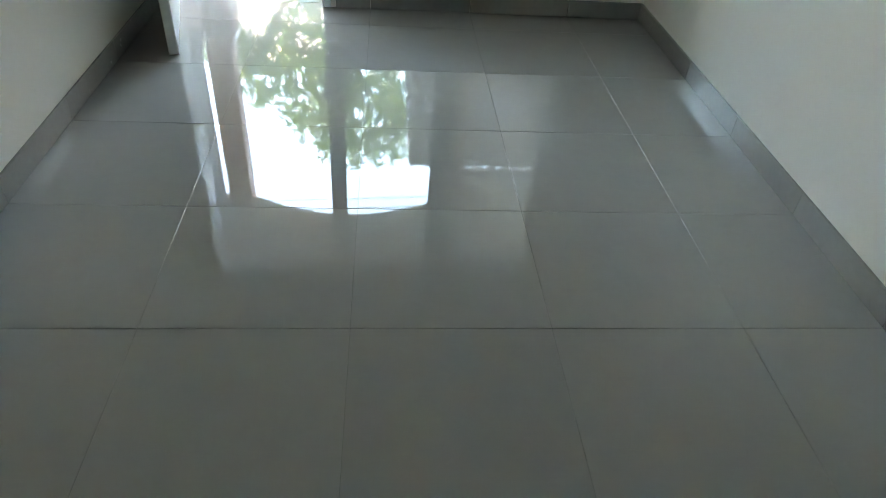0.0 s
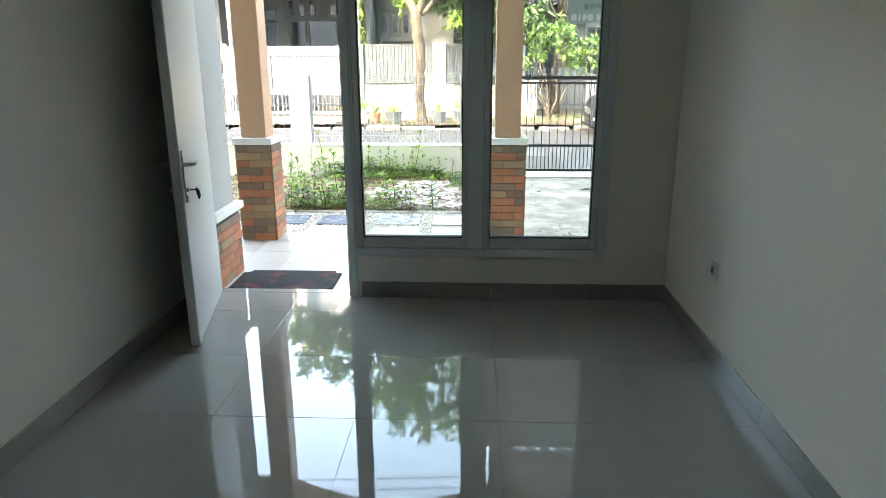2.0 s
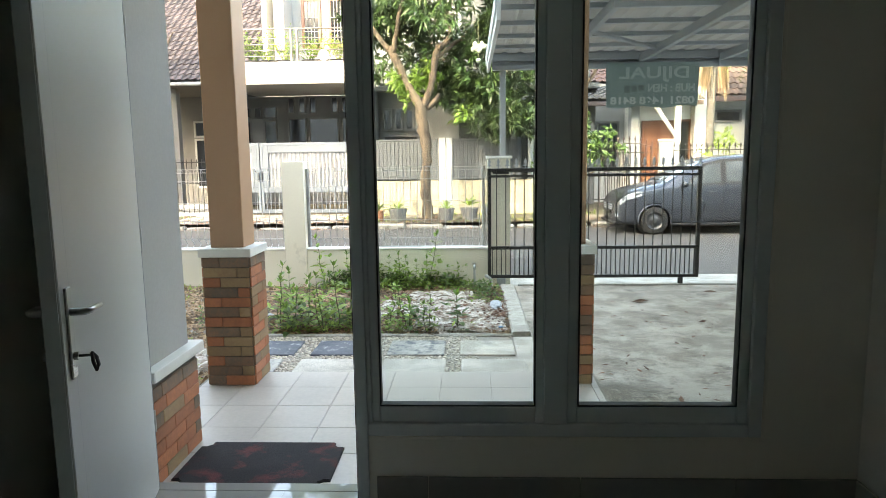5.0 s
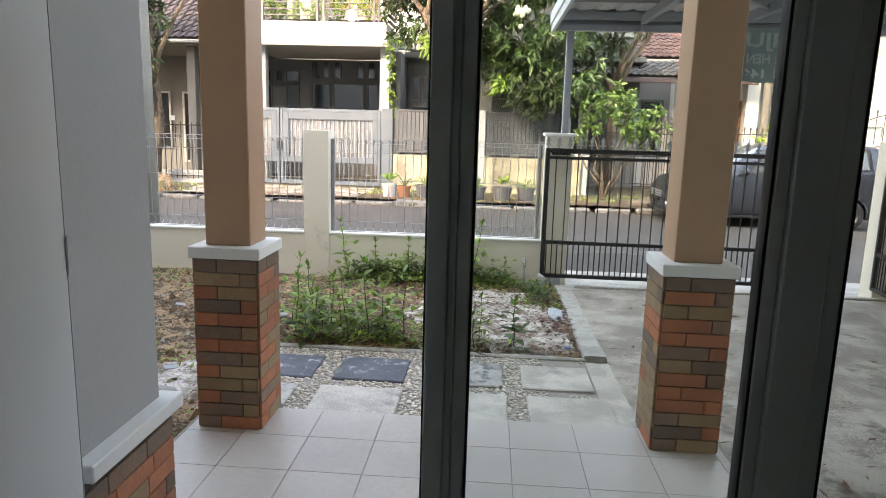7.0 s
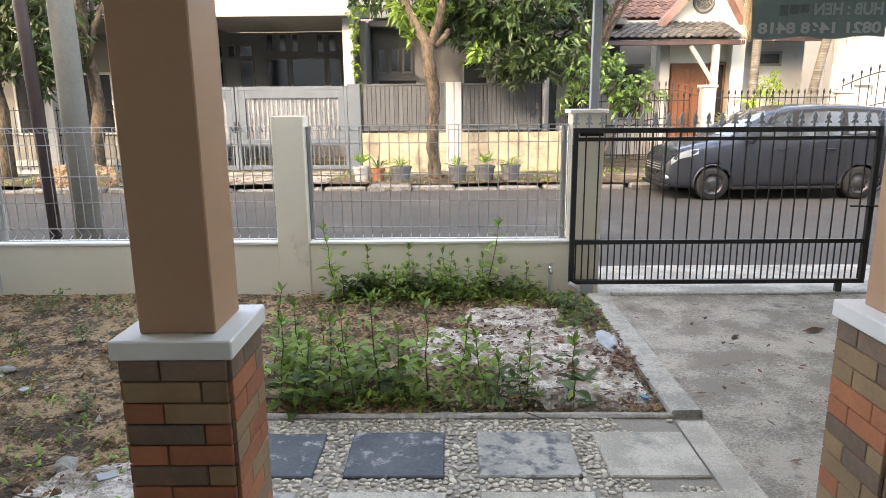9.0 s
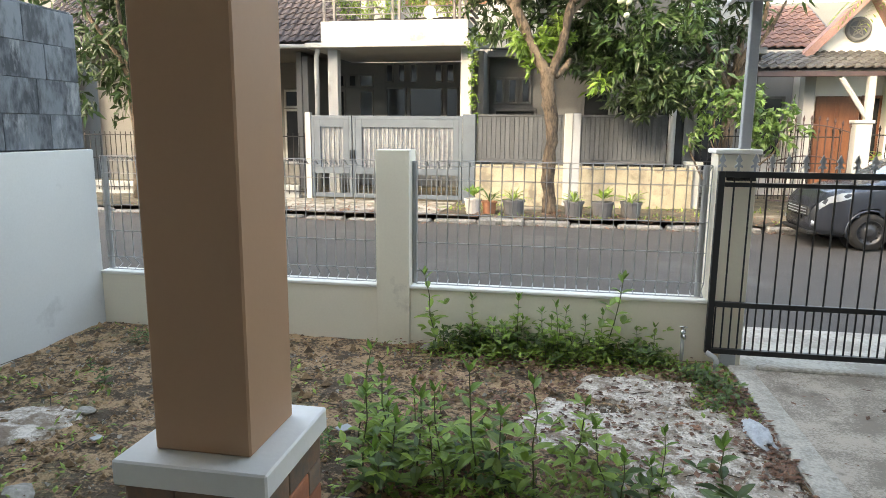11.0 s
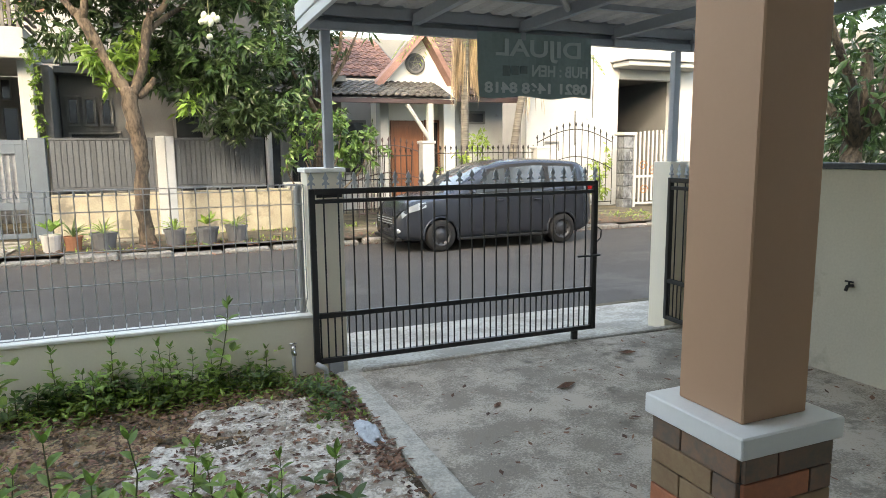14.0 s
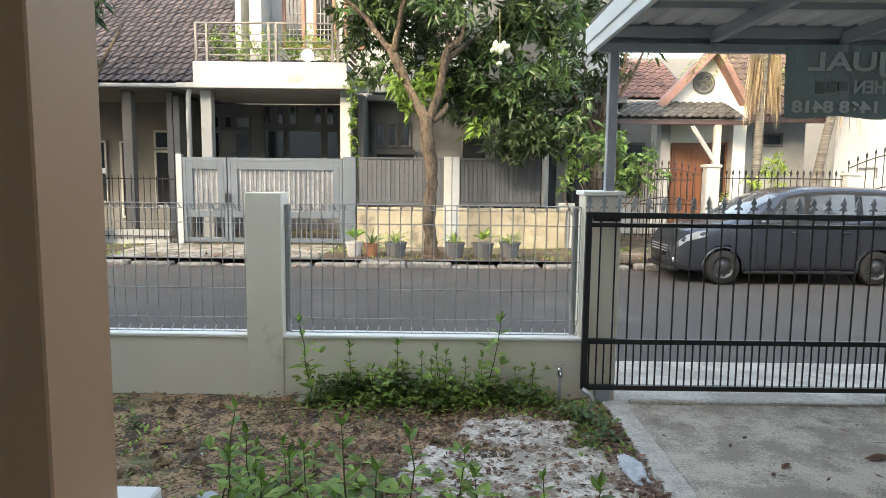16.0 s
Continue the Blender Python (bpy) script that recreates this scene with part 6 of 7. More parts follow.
for x0, x1, z0, z1 in ((-7.14, -6.92, 2.72, 3.0), (-7.14, -6.92, 1.0, 2.55), (-6.72, -6.55, 2.72, 3.0), (-6.4, -6.05, 2.72, 3.0), (-6.4, -6.05, 0.4, 2.55), (-5.58, -5.43, 2.85, 3.3), (-5.21, -5.06, 2.85, 3.3), (-4.85, -4.70, 2.85, 3.3), (-4.12, -3.97, 2.85, 3.3), (-3.78, -3.61, 2.85, 3.3), (-5.58, -5.05, 0.3, 2.62), (-4.88, -3.97, 0.3, 2.62), (-3.78, -3.5, 0.6, 2.62)):
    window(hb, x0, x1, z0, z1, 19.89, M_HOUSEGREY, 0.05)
M_BROWNFRAME = material("brown window frame", (0.34, 0.17, 0.12), rough=0.6, bump=0.05)
for x0 in (-4.62, -3.80, -2.98):
    w = window(hb, x0, x0 + 0.42, 4.8, 6.1, 18.59, M_BROWNFRAME, 0.09)
    part("grille", tubes(*[([(x0 + 0.1 * k, 18.55, 4.8), (x0 + 0.1 * k, 18.55, 6.1)], 0.012) for k in (1, 2, 3)], *[([(x0, 18.55, z), (x0 + 0.42, 18.55, z)], 0.012) for z in (5.2, 5.6)], n=5), M_WHITE_LOW, w)
M_RAILGREY = material("dull grey railing paint", (0.20, 0.19, 0.185), (0.14, 0.13, 0.125), rough=0.5, scale=4, fine=40, var=0.6, bump=0.05)
rl = thing("balcony_railing", (0, 16.58, 4.03), "grey steel balcony railing with horizontal bars", "railing")
for x in (-6.28, -6.02, -4.55, -4.38, -3.05, -2.92, -2.78):
    part("post", boxes((x - 0.03, x + 0.03, -0.03, 0.03, 0, 0.9), bevel=0.005), M_RAILGREY, rl)
for z in (0.16, 0.32, 0.48, 0.64, 0.9):
    part("rail", tubes(([(-6.28, 0, z), (-2.78, 0, z)], 0.022 if z > 0.8 else 0.014), n=6), M_RAILGREY, rl)
    part("rail", tubes(([(-2.78, 0, z), (-2.78, 2.0, z)], 0.022 if z > 0.8 else 0.014), n=6), M_RAILGREY, rl)
for k in range(8):
    part("louvre", boxes((-2.70, -2.62, 0.1, 1.2, 0.02 + 0.16 * k, 0.07 + 0.16 * k), bevel=0.006), M_RUSTPOLE, rl)


def potted(loc, r, h, mat, label, kind, leafmat, seed, flare=1.25):
    p = thing("potted_plant", loc, label, "potted plant", "potted plants")
    part("pot", lathe([(r / flare, 0), (r * 0.97, h * 0.85), (r * 1.06, h * 0.86), (r * 1.08, h), (r * 0.92, h), (r * 0.9, h * 0.9)], 16), mat, p, smooth=False)
    rg = random.Random(seed)
    b = bmesh.new()
    if kind == "spiky":
        for k in range(22):
            d = rnd_dir(rg, 0.25, 0.95)
            leaf_blade(b, (0, 0, h * 0.9), d, (0, 0, 1), rg.uniform(0.3, 0.5), 0.035, droop=0.25)
    elif kind == "broad":
        for k in range(10):
            d = rnd_dir(rg, 0.35, 0.95)
            leaf_blade(b, (0, 0, h * 0.9 + 0.08), d, (0, 0, 1), rg.uniform(0.25, 0.38), 0.13, droop=0.2)
    else:
        for k in range(9):
            d = rnd_dir(rg, 0.5, 1.0)
            tip_ = Vector((0, 0, h)) + d * rg.uniform(0.45, 0.95)
            tube(b, [(0, 0, h * 0.85), tip_], [0.010, 0.004], n=4)
            for j in range(26):
                q = Vector((0, 0, h)).lerp(tip_, rg.uniform(0.25, 1.05)) + rnd_dir(rg) * 0.09
                leaf_blade(b, q, rnd_dir(rg), (0, 0, 1), rg.uniform(0.07, 0.13), 0.045)
    part("foliage", b, leafmat, p)
    return p


for x, mat, kind, lm, r, h, lab in ((-2.12, M_POTWHITE, "broad", M_LEAF_Y, 0.17, 0.30, "chalky square-ish pot with a broad-leaved plant"), (-1.79, M_TERRACOTTA, "spiky", M_WEED_D, 0.15, 0.26, "terracotta pot with a small spiky plant"), (-1.31, M_POTGREY, "spiky", M_WEED, 0.22, 0.30, "wide grey pot with a spiky fern"),
                                   (-0.14, M_POTGREY, "spiky", M_WEED, 0.19, 0.30, "grey pot with a spiky plant"), (0.41, M_POTGREY, "broad", M_WEED, 0.21, 0.30, "wide grey pot with a leafy plant"), (0.94, M_POTGREY, "spiky", M_WEED, 0.2, 0.32, "grey pot with grassy leaves")):
    potted((x, 13.5, -0.19), r, h, mat, lab, kind, lm, int(x * 100) + 500)
for i, x in enumerate((-5.75, -5.35, -4.85, -4.1, -3.75, -3.3, -3.0)):
    potted((x, 16.95, 3.53), 0.24, 0.58, M_POTDARK, "dark pot with a yellow-green bushy plant on the balcony", "bush", M_WEED if i % 3 else M_LEAF_Y, 60 + i)

hc = thing("house", (0, 0, 0), "grey two-storey house front behind the trees", "house")
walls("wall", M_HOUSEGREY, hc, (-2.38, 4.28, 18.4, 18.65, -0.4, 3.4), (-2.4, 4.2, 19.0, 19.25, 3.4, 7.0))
part("floor_band", boxes((-2.4, 4.3, 17.9, 18.4, 3.30, 3.45), bevel=0.01), M_HOUSEGREY, hc)
for x0, x1, z0, z1 in ((-2.2, -2.05, 2.2, 2.75), (-1.85, -1.7, 2.2, 2.75), (-1.5, -1.35, 2.2, 2.75), (-2.2, -1.2, 0.6, 1.95), (0.1, 0.7, 0.4, 2.4), (0.95, 1.7, 0.4, 2.4), (1.95, 2.6, 0.4, 2.4), (2.9, 3.5, 0.5, 2.4)):
    window(hc, x0, x1, z0, z1, 18.39, M_HOUSEGREY)
walls("upper_cladding", M_WHITE_LOW, hc, (-2.3, 0.2, 18.93, 18.995, 3.9, 6.6), (2.6, 4.1, 18.93, 18.995, 4.1, 5.6), label="bright white upper wall")
for k in range(14):
    part("louvre", boxes((-1.4, 0.1, 18.86, 18.92, 3.95 + 0.17 * k, 4.0 + 0.17 * k), bevel=0.006), M_RUSTPOLE, hc)
part("downpipe", tubes(([(2.3, 18.3, -0.2), (2.3, 18.3, 6.5)], 0.09), n=10), M_FASCIA, hc, smooth=True)

M_BARGE = material("faded pink roof edge paint", (0.34, 0.20, 0.17), (0.24, 0.135, 0.115), rough=0.8, scale=4, fine=30, var=1.0, bump=0.2)
hd = thing("house", (0, 0, 0), "white gabled house with a round window and a tiled awning", "house")
walls("wall", M_WHITE_LOW, hd, (4.3, 5.34, 19.2, 19.45, -0.4, 3.2), (7.56, 9.6, 19.2, 19.45, -0.4, 3.2))
bm = bmesh.new()
prism(bm, [(5.35, -0.4), (7.55, -0.4), (7.55, 3.35), (6.72, 4.75), (5.35, 3.35)], 18.75, 19.3)
part("gable_wall", bm, M_WHITE, hd)
tagged(hd.children[-1], "white rendered gable wall")
for (xa, za), (xb, zb) in (((5.1, 3.2), (6.75, 4.98)), ((7.75, 3.25), (6.70, 4.98))):
    bm = bmesh.new()
    dz = 0.27
    prism(bm, [(xa, za), (xb, zb), (xb, zb - dz), (xa, za - dz)], 18.3, 18.74)
    part("bargeboard", bm, M_BARGE, hd, "faded pinkish red roof edge")
rw = part("round_window", tubes(([(6.54 + 0.25 * math.cos(k * math.pi / 12), 18.72, 3.94 + 0.25 * math.sin(k * math.pi / 12)) for k in range(25)], 0.05), n=6), M_HOUSEGREY, hd)
part("pane", tubes(([(6.54, 18.74, 3.94), (6.54, 18.71, 3.94)], 0.23), n=20), M_FIBRE, rw)
part("star", tubes(*[([(6.54 + 0.2 * math.cos(a), 18.70, 3.94 + 0.2 * math.sin(a)), (6.54 + 0.2 * math.cos(a + 2.513), 18.70, 3.94 + 0.2 * math.sin(a + 2.513))], 0.014) for a in [math.pi / 2 + k * 1.2566 for k in range(5)]], n=5), M_HOUSEGREY, rw)
M_ROOFBROWN = material("brown clay roof tile", (0.12, 0.078, 0.064), (0.06, 0.042, 0.036), rough=0.85, scale=2, fine=20, var=1.1, bump=0.3, rand=0.25)
M_AWNING = material("grey weathered awning tile", (0.135, 0.13, 0.122), (0.06, 0.057, 0.054), rough=0.85, scale=2, fine=20, var=1.0, bump=0.3, rand=0.25)
tiled_roof(hd, 2.05, 7.2, 17.4, 2.92, 18.75, 3.42, M_AWNING, M_AWNING, (2.0, 7.3), 0.2, 0.28)
part("awning_beam", boxes((2.0, 7.2, 17.45, 17.55, 2.74, 2.86), bevel=0.01), M_RUSTPOLE, hd)
part("awning_post", boxes((6.42, 6.58, 17.45, 17.6, -0.3, 2.75), bevel=0.01), M_WHITE_LOW, hd)
bm = bmesh.new()
tube(bm, [(6.45, 17.52, 1.85), (5.85, 17.52, 2.72)], 0.06, n=6)
part("awning_brace", bm, M_WHITE_LOW, hd)
part("column", boxes((7.25, 7.6, 18.35, 18.75, -0.4, 3.3), bevel=0.01), M_WHITE, hd)
part("column", boxes((5.35, 5.6, 18.35, 18.75, -0.4, 3.0), bevel=0.01), M_WHITE_LOW, hd)
part("front_door", boxes((5.75, 6.75, 18.66, 18.74, -0.1, 2.35), bevel=0.01), M_WOOD, hd, "varnished brown wooden double door")
part("door_panel", boxes((5.83, 6.2, 18.64, 18.66, 0.1, 2.2), (6.28, 6.65, 18.64, 18.66, 0.1, 2.2), bevel=0.006), M_WOOD, hd)
window(hd, 6.85, 7.2, 0.9, 2.3, 18.74, M_WOOD)
window(hd, 4.5, 5.1, 0.9, 2.3, 19.19, M_HOUSEGREY)
window(hd, 8.2, 8.9, 2.35, 2.6, 19.19, M_HOUSEGREY)
tiled_roof(hd, 7.65, 10.0, 18.2, 3.05, 21.5, 5.6, M_ROOFBROWN, M_ROOFBROWN, (7.6, 10.1))
tiled_roof(hd, 4.2, 6.5, 19.3, 3.6, 22.5, 5.2, M_ROOFRED, M_ROOFRED, (4.1, 6.6))
part("eave_board", boxes((7.6, 10.0, 18.1, 18.2, 2.86, 3.02), bevel=0.01), M_RUSTPOLE, hd)

he = thing("house", (0, 0, 0), "bright white two-storey house with a dark carport", "house")
walls("wall", M_WHITE_LOW, he, (9.3, 12.45, 17.2, 17.5, -0.4, 7.0), (14.5, 19, 17.2, 17.5, -0.4, 7.0), (12.452, 14.498, 17.203, 17.497, 3.55, 7.0))
# carport inside takes the same darkened grey to look shaded
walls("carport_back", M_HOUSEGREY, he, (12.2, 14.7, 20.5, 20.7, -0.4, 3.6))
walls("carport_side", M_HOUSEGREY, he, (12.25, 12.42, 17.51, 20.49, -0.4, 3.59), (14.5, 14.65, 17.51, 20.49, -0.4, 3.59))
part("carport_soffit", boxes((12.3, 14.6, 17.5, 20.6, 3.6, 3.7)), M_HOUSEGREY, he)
part("canopy", boxes((12.2, 15.2, 16.4, 17.2, 3.85, 4.0), (12.1, 15.3, 16.3, 17.2, 4.0, 4.22), bevel=0.02), M_WHITE_LOW, he)
window(he, 13.0, 14.0, 4.6, 5.9, 17.19, M_HOUSEGREY)
part("wall_pipe", tubes(([(10.9, 17.15, 1.6), (10.9, 17.15, 2.6)], 0.02), ([(9.9, 17.15, 1.7), (10.35, 17.15, 1.7), (10.35, 17.15, 1.45)], 0.02), ([(11.5, 17.15, 2.4), (11.5, 17.15, 4.2)], 0.018), n=5), M_HOUSEGREY, he)
hedge = thing("hedge", (11.2, 16.3, -0.2), "small hedge plants along the white wall", "hedge")
add_crown(hedge, crown_mesh(random.Random(77), [(0, 0, 1.0, 0.35, 0.25, 0.9), (-2.2, 0.2, 0.8, 0.7, 0.25, 0.6), (-4.4, 0, 1.0, 0.9, 0.3, 0.7), (-3.6, 0.3, 1.9, 0.4, 0.3, 0.4)], 190, 8, 0.17, 0.055), M_WEED)

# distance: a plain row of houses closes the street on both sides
setting("backdrop", boxes((-60, -16.5, 20, 24, -0.5, 5.5), (19.5, 60, 19, 24, -0.5, 6), (-16, 19, 30, 31, -0.5, 6.5), (12, 60, -3, 4.5, -0.5, 4.5), (-60, -13, -4, 4.5, -0.5, 4.5)), M_HOUSEGREY, "plain distant houses along the street", "backdrop")

# ---- garden plants ----
def weed_variant(seed, h, leaf, mat, pairs, bushy=0.0):
    """An upright weed: thin stem, crossed pairs of broad leaves, bright tip."""
    r = random.Random(seed)
    w = thing("weed", (0, 0, 0), "", "weed", "garden weeds")
    pts = wobbly(r, (0, 0, -0.03), (r.uniform(-0.1, 0.1) * h, r.uniform(-0.1, 0.1) * h, h), 4, 0.014)
    part("stem", tubes((pts, [0.0045, 0.004, 0.0035, 0.003, 0.002]), n=5), M_STEM, w)
    b, tip = bmesh.new(), bmesh.new()
    for k in range(pairs):
        f = (k + 0.7) / pairs
        q = pts[min(3, int(f * 4))].lerp(pts[min(4, int(f * 4) + 1)], f * 4 % 1)
        a = k * 1.57 + r.uniform(-0.5, 0.5)
        s = leaf * (1.12 - 0.5 * f) * r.uniform(0.8, 1.15)
        young = f > 0.82
        for sg in (0, math.pi):
            if r.random() < 0.08:
                continue
            up = r.uniform(0.0, 0.45) + 0.7 * f * f
            leaf_oval(tip if young else b, q, (math.cos(a + sg), math.sin(a + sg), up), s, s * 0.42, droop=r.uniform(0.1, 0.4), fold=r.uniform(0.05, 0.25))
            if f < 0.7 and r.random() < bushy:
                q2 = q + Vector((math.cos(a + sg), math.sin(a + sg), 0.9)) * leaf * r.uniform(0.5, 0.9)
                for t_ in range(4):
                    leaf_oval(b, q2, rnd_dir(r, 0.0, 0.8), s * 0.65, s * 0.3, droop=0.15)
    for k in range(3):
        leaf_oval(tip, pts[-1], (math.cos(k * 2.1), math.sin(k * 2.1), 1.5), leaf * 0.5, leaf * 0.2, droop=0)
    part("leaves", b, mat, w)
    part("young_leaves", tip, M_LEAF_Y, w, "bright young tip leaves")
    return w


VAR = [(weed_variant(1, 0.50, 0.125, M_WEED, 8, 0.45), "tall green weed with paired leaves"), (weed_variant(2, 0.32, 0.12, M_WEED, 7, 0.8), "bushy green leafy weed"), (weed_variant(3, 0.20, 0.12, M_WEED_D, 5, 0.9), "low dark green weed"),
       (weed_variant(4, 0.30, 0.14, M_WEED_D, 6, 0.2), "dark broad-leaved weed"), (weed_variant(6, 0.40, 0.115, M_WEED, 8, 0.4), "slim fresh green weed")]
for w, lab in VAR:
    tagged(w, lab + " growing in the bed")
rg = random.Random(15)
PLANTS = []
for _ in range(10):
    PLANTS.append((rg.uniform(-1.25, -0.55), 2.90 + abs(rg.gauss(0, 0.16)), rg.choice((2, 2, 1, 1, 3)), rg.uniform(0.7, 1.15)))
for x, y, v, s in ((-1.18, 3.0, 4, 1.1), (-1.05, 3.05, 0, 1.0), (-0.93, 2.98, 4, 1.15), (-0.80, 2.95, 0, 0.95), (-0.68, 3.05, 0, 1.1), (-0.55, 2.98, 1, 1.2), (-0.42, 3.0, 0, 1.05), (-0.26, 3.25, 1, 1.05), (-0.12, 3.1, 1, 1.0),
                   (-0.06, 2.95, 3, 0.9), (0.06, 2.97, 3, 0.75), (0.10, 3.02, 0, 0.7), (0.33, 2.96, 3, 1.05), (-1.30, 3.3, 0, 1.0), (-1.22, 3.45, 1, 0.9), (-1.0, 3.35, 4, 0.85)):
    PLANTS.append((x, y, v, s))
for _ in range(46):
    PLANTS.append((rg.uniform(-1.18, 0.33), 4.93 - abs(rg.gauss(0, 0.11)), rg.choice((4, 1, 2, 2, 1, 2)), rg.uniform(0.5, 0.9)))
for _ in range(8):
    PLANTS.append((rg.uniform(0.42, 0.70), rg.uniform(4.1, 4.75), 2, rg.uniform(0.4, 0.7)))
for _ in range(14):
    PLANTS.append((rg.uniform(-3.7, -1.4), rg.uniform(2.3, 4.9), 2, rg.uniform(0.25, 0.5)))
PLANTS += [(-1.20, 4.85, 0, 1.15), (-0.02, 4.86, 0, 1.2), (-0.93, 4.88, 4, 0.95), (-0.62, 4.88, 4, 1.0), (-0.33, 4.86, 4, 0.95)]
used = set()
for x, y, v, s in PLANTS:
    m = pose(x, y, YARD, rg.uniform(-6, 6), rg.uniform(-6, 6), rg.uniform(0, 360))
    if v in used:
        o = copy_thing(VAR[v][0], m)
    else:
        o = VAR[v][0]
        o.matrix_basis = m
        used.add(v)
    o.scale = (s, s, s)

verts = bmesh.new()
for _ in range(5200):
    k = rg.random()
    if k < 0.30:
        x, y = rg.uniform(-1.25, 0.45), 4.96 - abs(rg.gauss(0, 0.16))
    elif k < 0.42:
        x, y = rg.gauss(-0.65, 0.35), 2.88 + abs(rg.gauss(0, 0.22))
    elif k < 0.50:
        x, y = rg.uniform(0.45, 0.78), rg.uniform(3.9, 4.8)
    else:
        x, y = rg.uniform(-3.9, -0.2), rg.uniform(0.5, 4.95)
        if (x > -1.25 and y < 2.9) or noise.noise(Vector((x * 1.3, y * 1.3, 2))) < 0.02:
            continue
    if x > 0.78:
        continue
    leaf_blade(verts, (x, y, YARD + rg.uniform(-0.01, 0.07 if k < 0.42 else 0.025)), rnd_dir(rg, -0.1, 0.9), (0, 0, 1), rg.uniform(0.03, 0.08), rg.uniform(0.012, 0.028))
gc = part("ground_cover", verts, M_WEED)
tagged(gc, "low green ground cover of small leaves in the bed", "ground cover", "", "stuff")

lit = bmesh.new()
for _ in range(4200):
    k = rg.random()
    if k < 0.55:
        x, y, z = rg.uniform(-1.6, 0.76), rg.uniform(2.86, 4.95), YARD + 0.022
    elif k < 0.88:
        x, y, z = rg.uniform(-3.9, -1.25), rg.uniform(0.5, 4.95), YARD + 0.02
    else:
        x, y, z = 0.68 + rg.gauss(0, 0.06), rg.uniform(3.3, 4.7), YARD + 0.028
        x = min(x, 0.77)
    if -0.2 < x < 0.62 and 2.86 < y < 4.5 and rg.random() < 0.3:
        continue
    leaf_blade(lit, (x, y, z + rg.uniform(0, 0.01)), rnd_dir(rg, -0.1, 0.25), (0, 0, 1), rg.uniform(0.02, 0.062) * (1 if x > -1.25 else 0.7), rg.uniform(0.01, 0.035) * (1 if x > -1.25 else 0.6), droop=0.02, fold=rg.uniform(-0.3, 0.3))
ll = part("leaf_litter", lit, M_DRYLEAF)
tagged(ll, "dry brown fallen leaves over the bed", "leaf litter", "", "stuff")
tw = bmesh.new()
for _ in range(70):
    x, y = rg.uniform(-3.8, 0.7), rg.uniform(2.0, 4.9)
    if x > -1.25 and y < 2.86:
        continue
    a = rg.uniform(0, 6.28)
    ln = rg.uniform(0.08, 0.3)
    tube(tw, [(x, y, YARD + 0.02), (x + ln * 0.5 * math.cos(a), y + ln * 0.5 * math.sin(a), YARD + 0.035), (x + ln * math.cos(a + 0.3), y + ln * math.sin(a + 0.3), YARD + 0.02)], 0.003, n=4)
tagged(part("twigs", tw, M_BARK), "thin dry twigs scattered on the bed", "twigs", "", "stuff")
gr = bmesh.new()
for _ in range(2600):
    x, y = rg.uniform(-3.9, 0.76), rg.uniform(0.5, 4.95)
    if x > -1.25 and y < 2.86:
        continue
    n0 = len(gr.verts)
    s = rg.uniform(0.006, 0.02) if rg.random() < 0.93 else rg.uniform(0.02, 0.035)
    vs = [gr.verts.new(Vector((x, y, YARD + 0.008 + 0.02 * noise.noise(Vector((x, y, 0)) * 2.2))) + rnd_dir(rg) * s * rg.uniform(0.6, 1.1)) for _ in range(4)]
    for q in ((0, 1, 2), (0, 3, 1), (1, 3, 2), (0, 2, 3)):
        gr.faces.new([vs[i] for i in q])
cl = bmesh.new()
for _ in range(4200):
    x, y = rg.uniform(-3.9, 0.76), rg.uniform(0.5, 4.95)
    if x > -1.25 and y < 2.86:
        continue
    s = rg.uniform(0.009, 0.026) if rg.random() < 0.9 else rg.uniform(0.026, 0.05)
    c = Vector((x, y, YARD + 0.004 + 0.02 * noise.noise(Vector((x, y, 0)) * 2.2)))
    vs = [cl.verts.new(c + Vector(d_) * s * rg.uniform(0.6, 1.2)) for d_ in ((1, 0, 0), (-0.3, 0.9, 0), (-0.5, -0.8, 0), (0, 0, 0.8), (0.4, 0.4, 0.5))]
    for q in ((0, 4, 3), (4, 1, 3), (1, 2, 3), (2, 0, 3), (0, 1, 4)):
        cl.faces.new([vs[i] for i in q])
cp_ = bmesh.new()
for _ in range(1500):
    x, y = rg.uniform(-0.15, 0.76), rg.uniform(2.88, 4.5)
    if noise.noise(Vector((x * 3, y * 3, 9))) < -0.1:
        continue
    s = rg.uniform(0.006, 0.018)
    c = Vector((x, y, YARD + 0.018))
    vs = [cp_.verts.new(c + Vector(d_) * s * rg.uniform(0.5, 1.3)) for d_ in ((1, 0, 0), (-0.3, 0.9, 0), (-0.5, -0.8, 0), (0, 0, 0.8), (0.4, 0.4, 0.5))]
    for q in ((0, 4, 3), (4, 1, 3), (1, 2, 3), (2, 0, 3), (0, 1, 4)):
        cp_.faces.new([vs[i] for i in q])
M_CRUMB = material("mortar crumbs", (0.64, 0.58, 0.51), (0.36, 0.31, 0.26), rough=0.95, scale=9, fine=60, var=1.3, bump=0.4, island=0.35)
tagged(part("mortar_crumbs", cp_, M_CRUMB), "pale mortar crumbs lying on the crust", "mortar crumbs", "", "stuff")
M_CLOD = material("crumbled soil clods", (0.38, 0.24, 0.13), (0.14, 0.09, 0.054), rough=0.97, scale=9, fine=60, var=1.3, bump=0.5, island=0.5)
tagged(part("soil_clods", cl, M_CLOD), "crumbled brown clods of dry soil", "soil clods", "", "stuff")
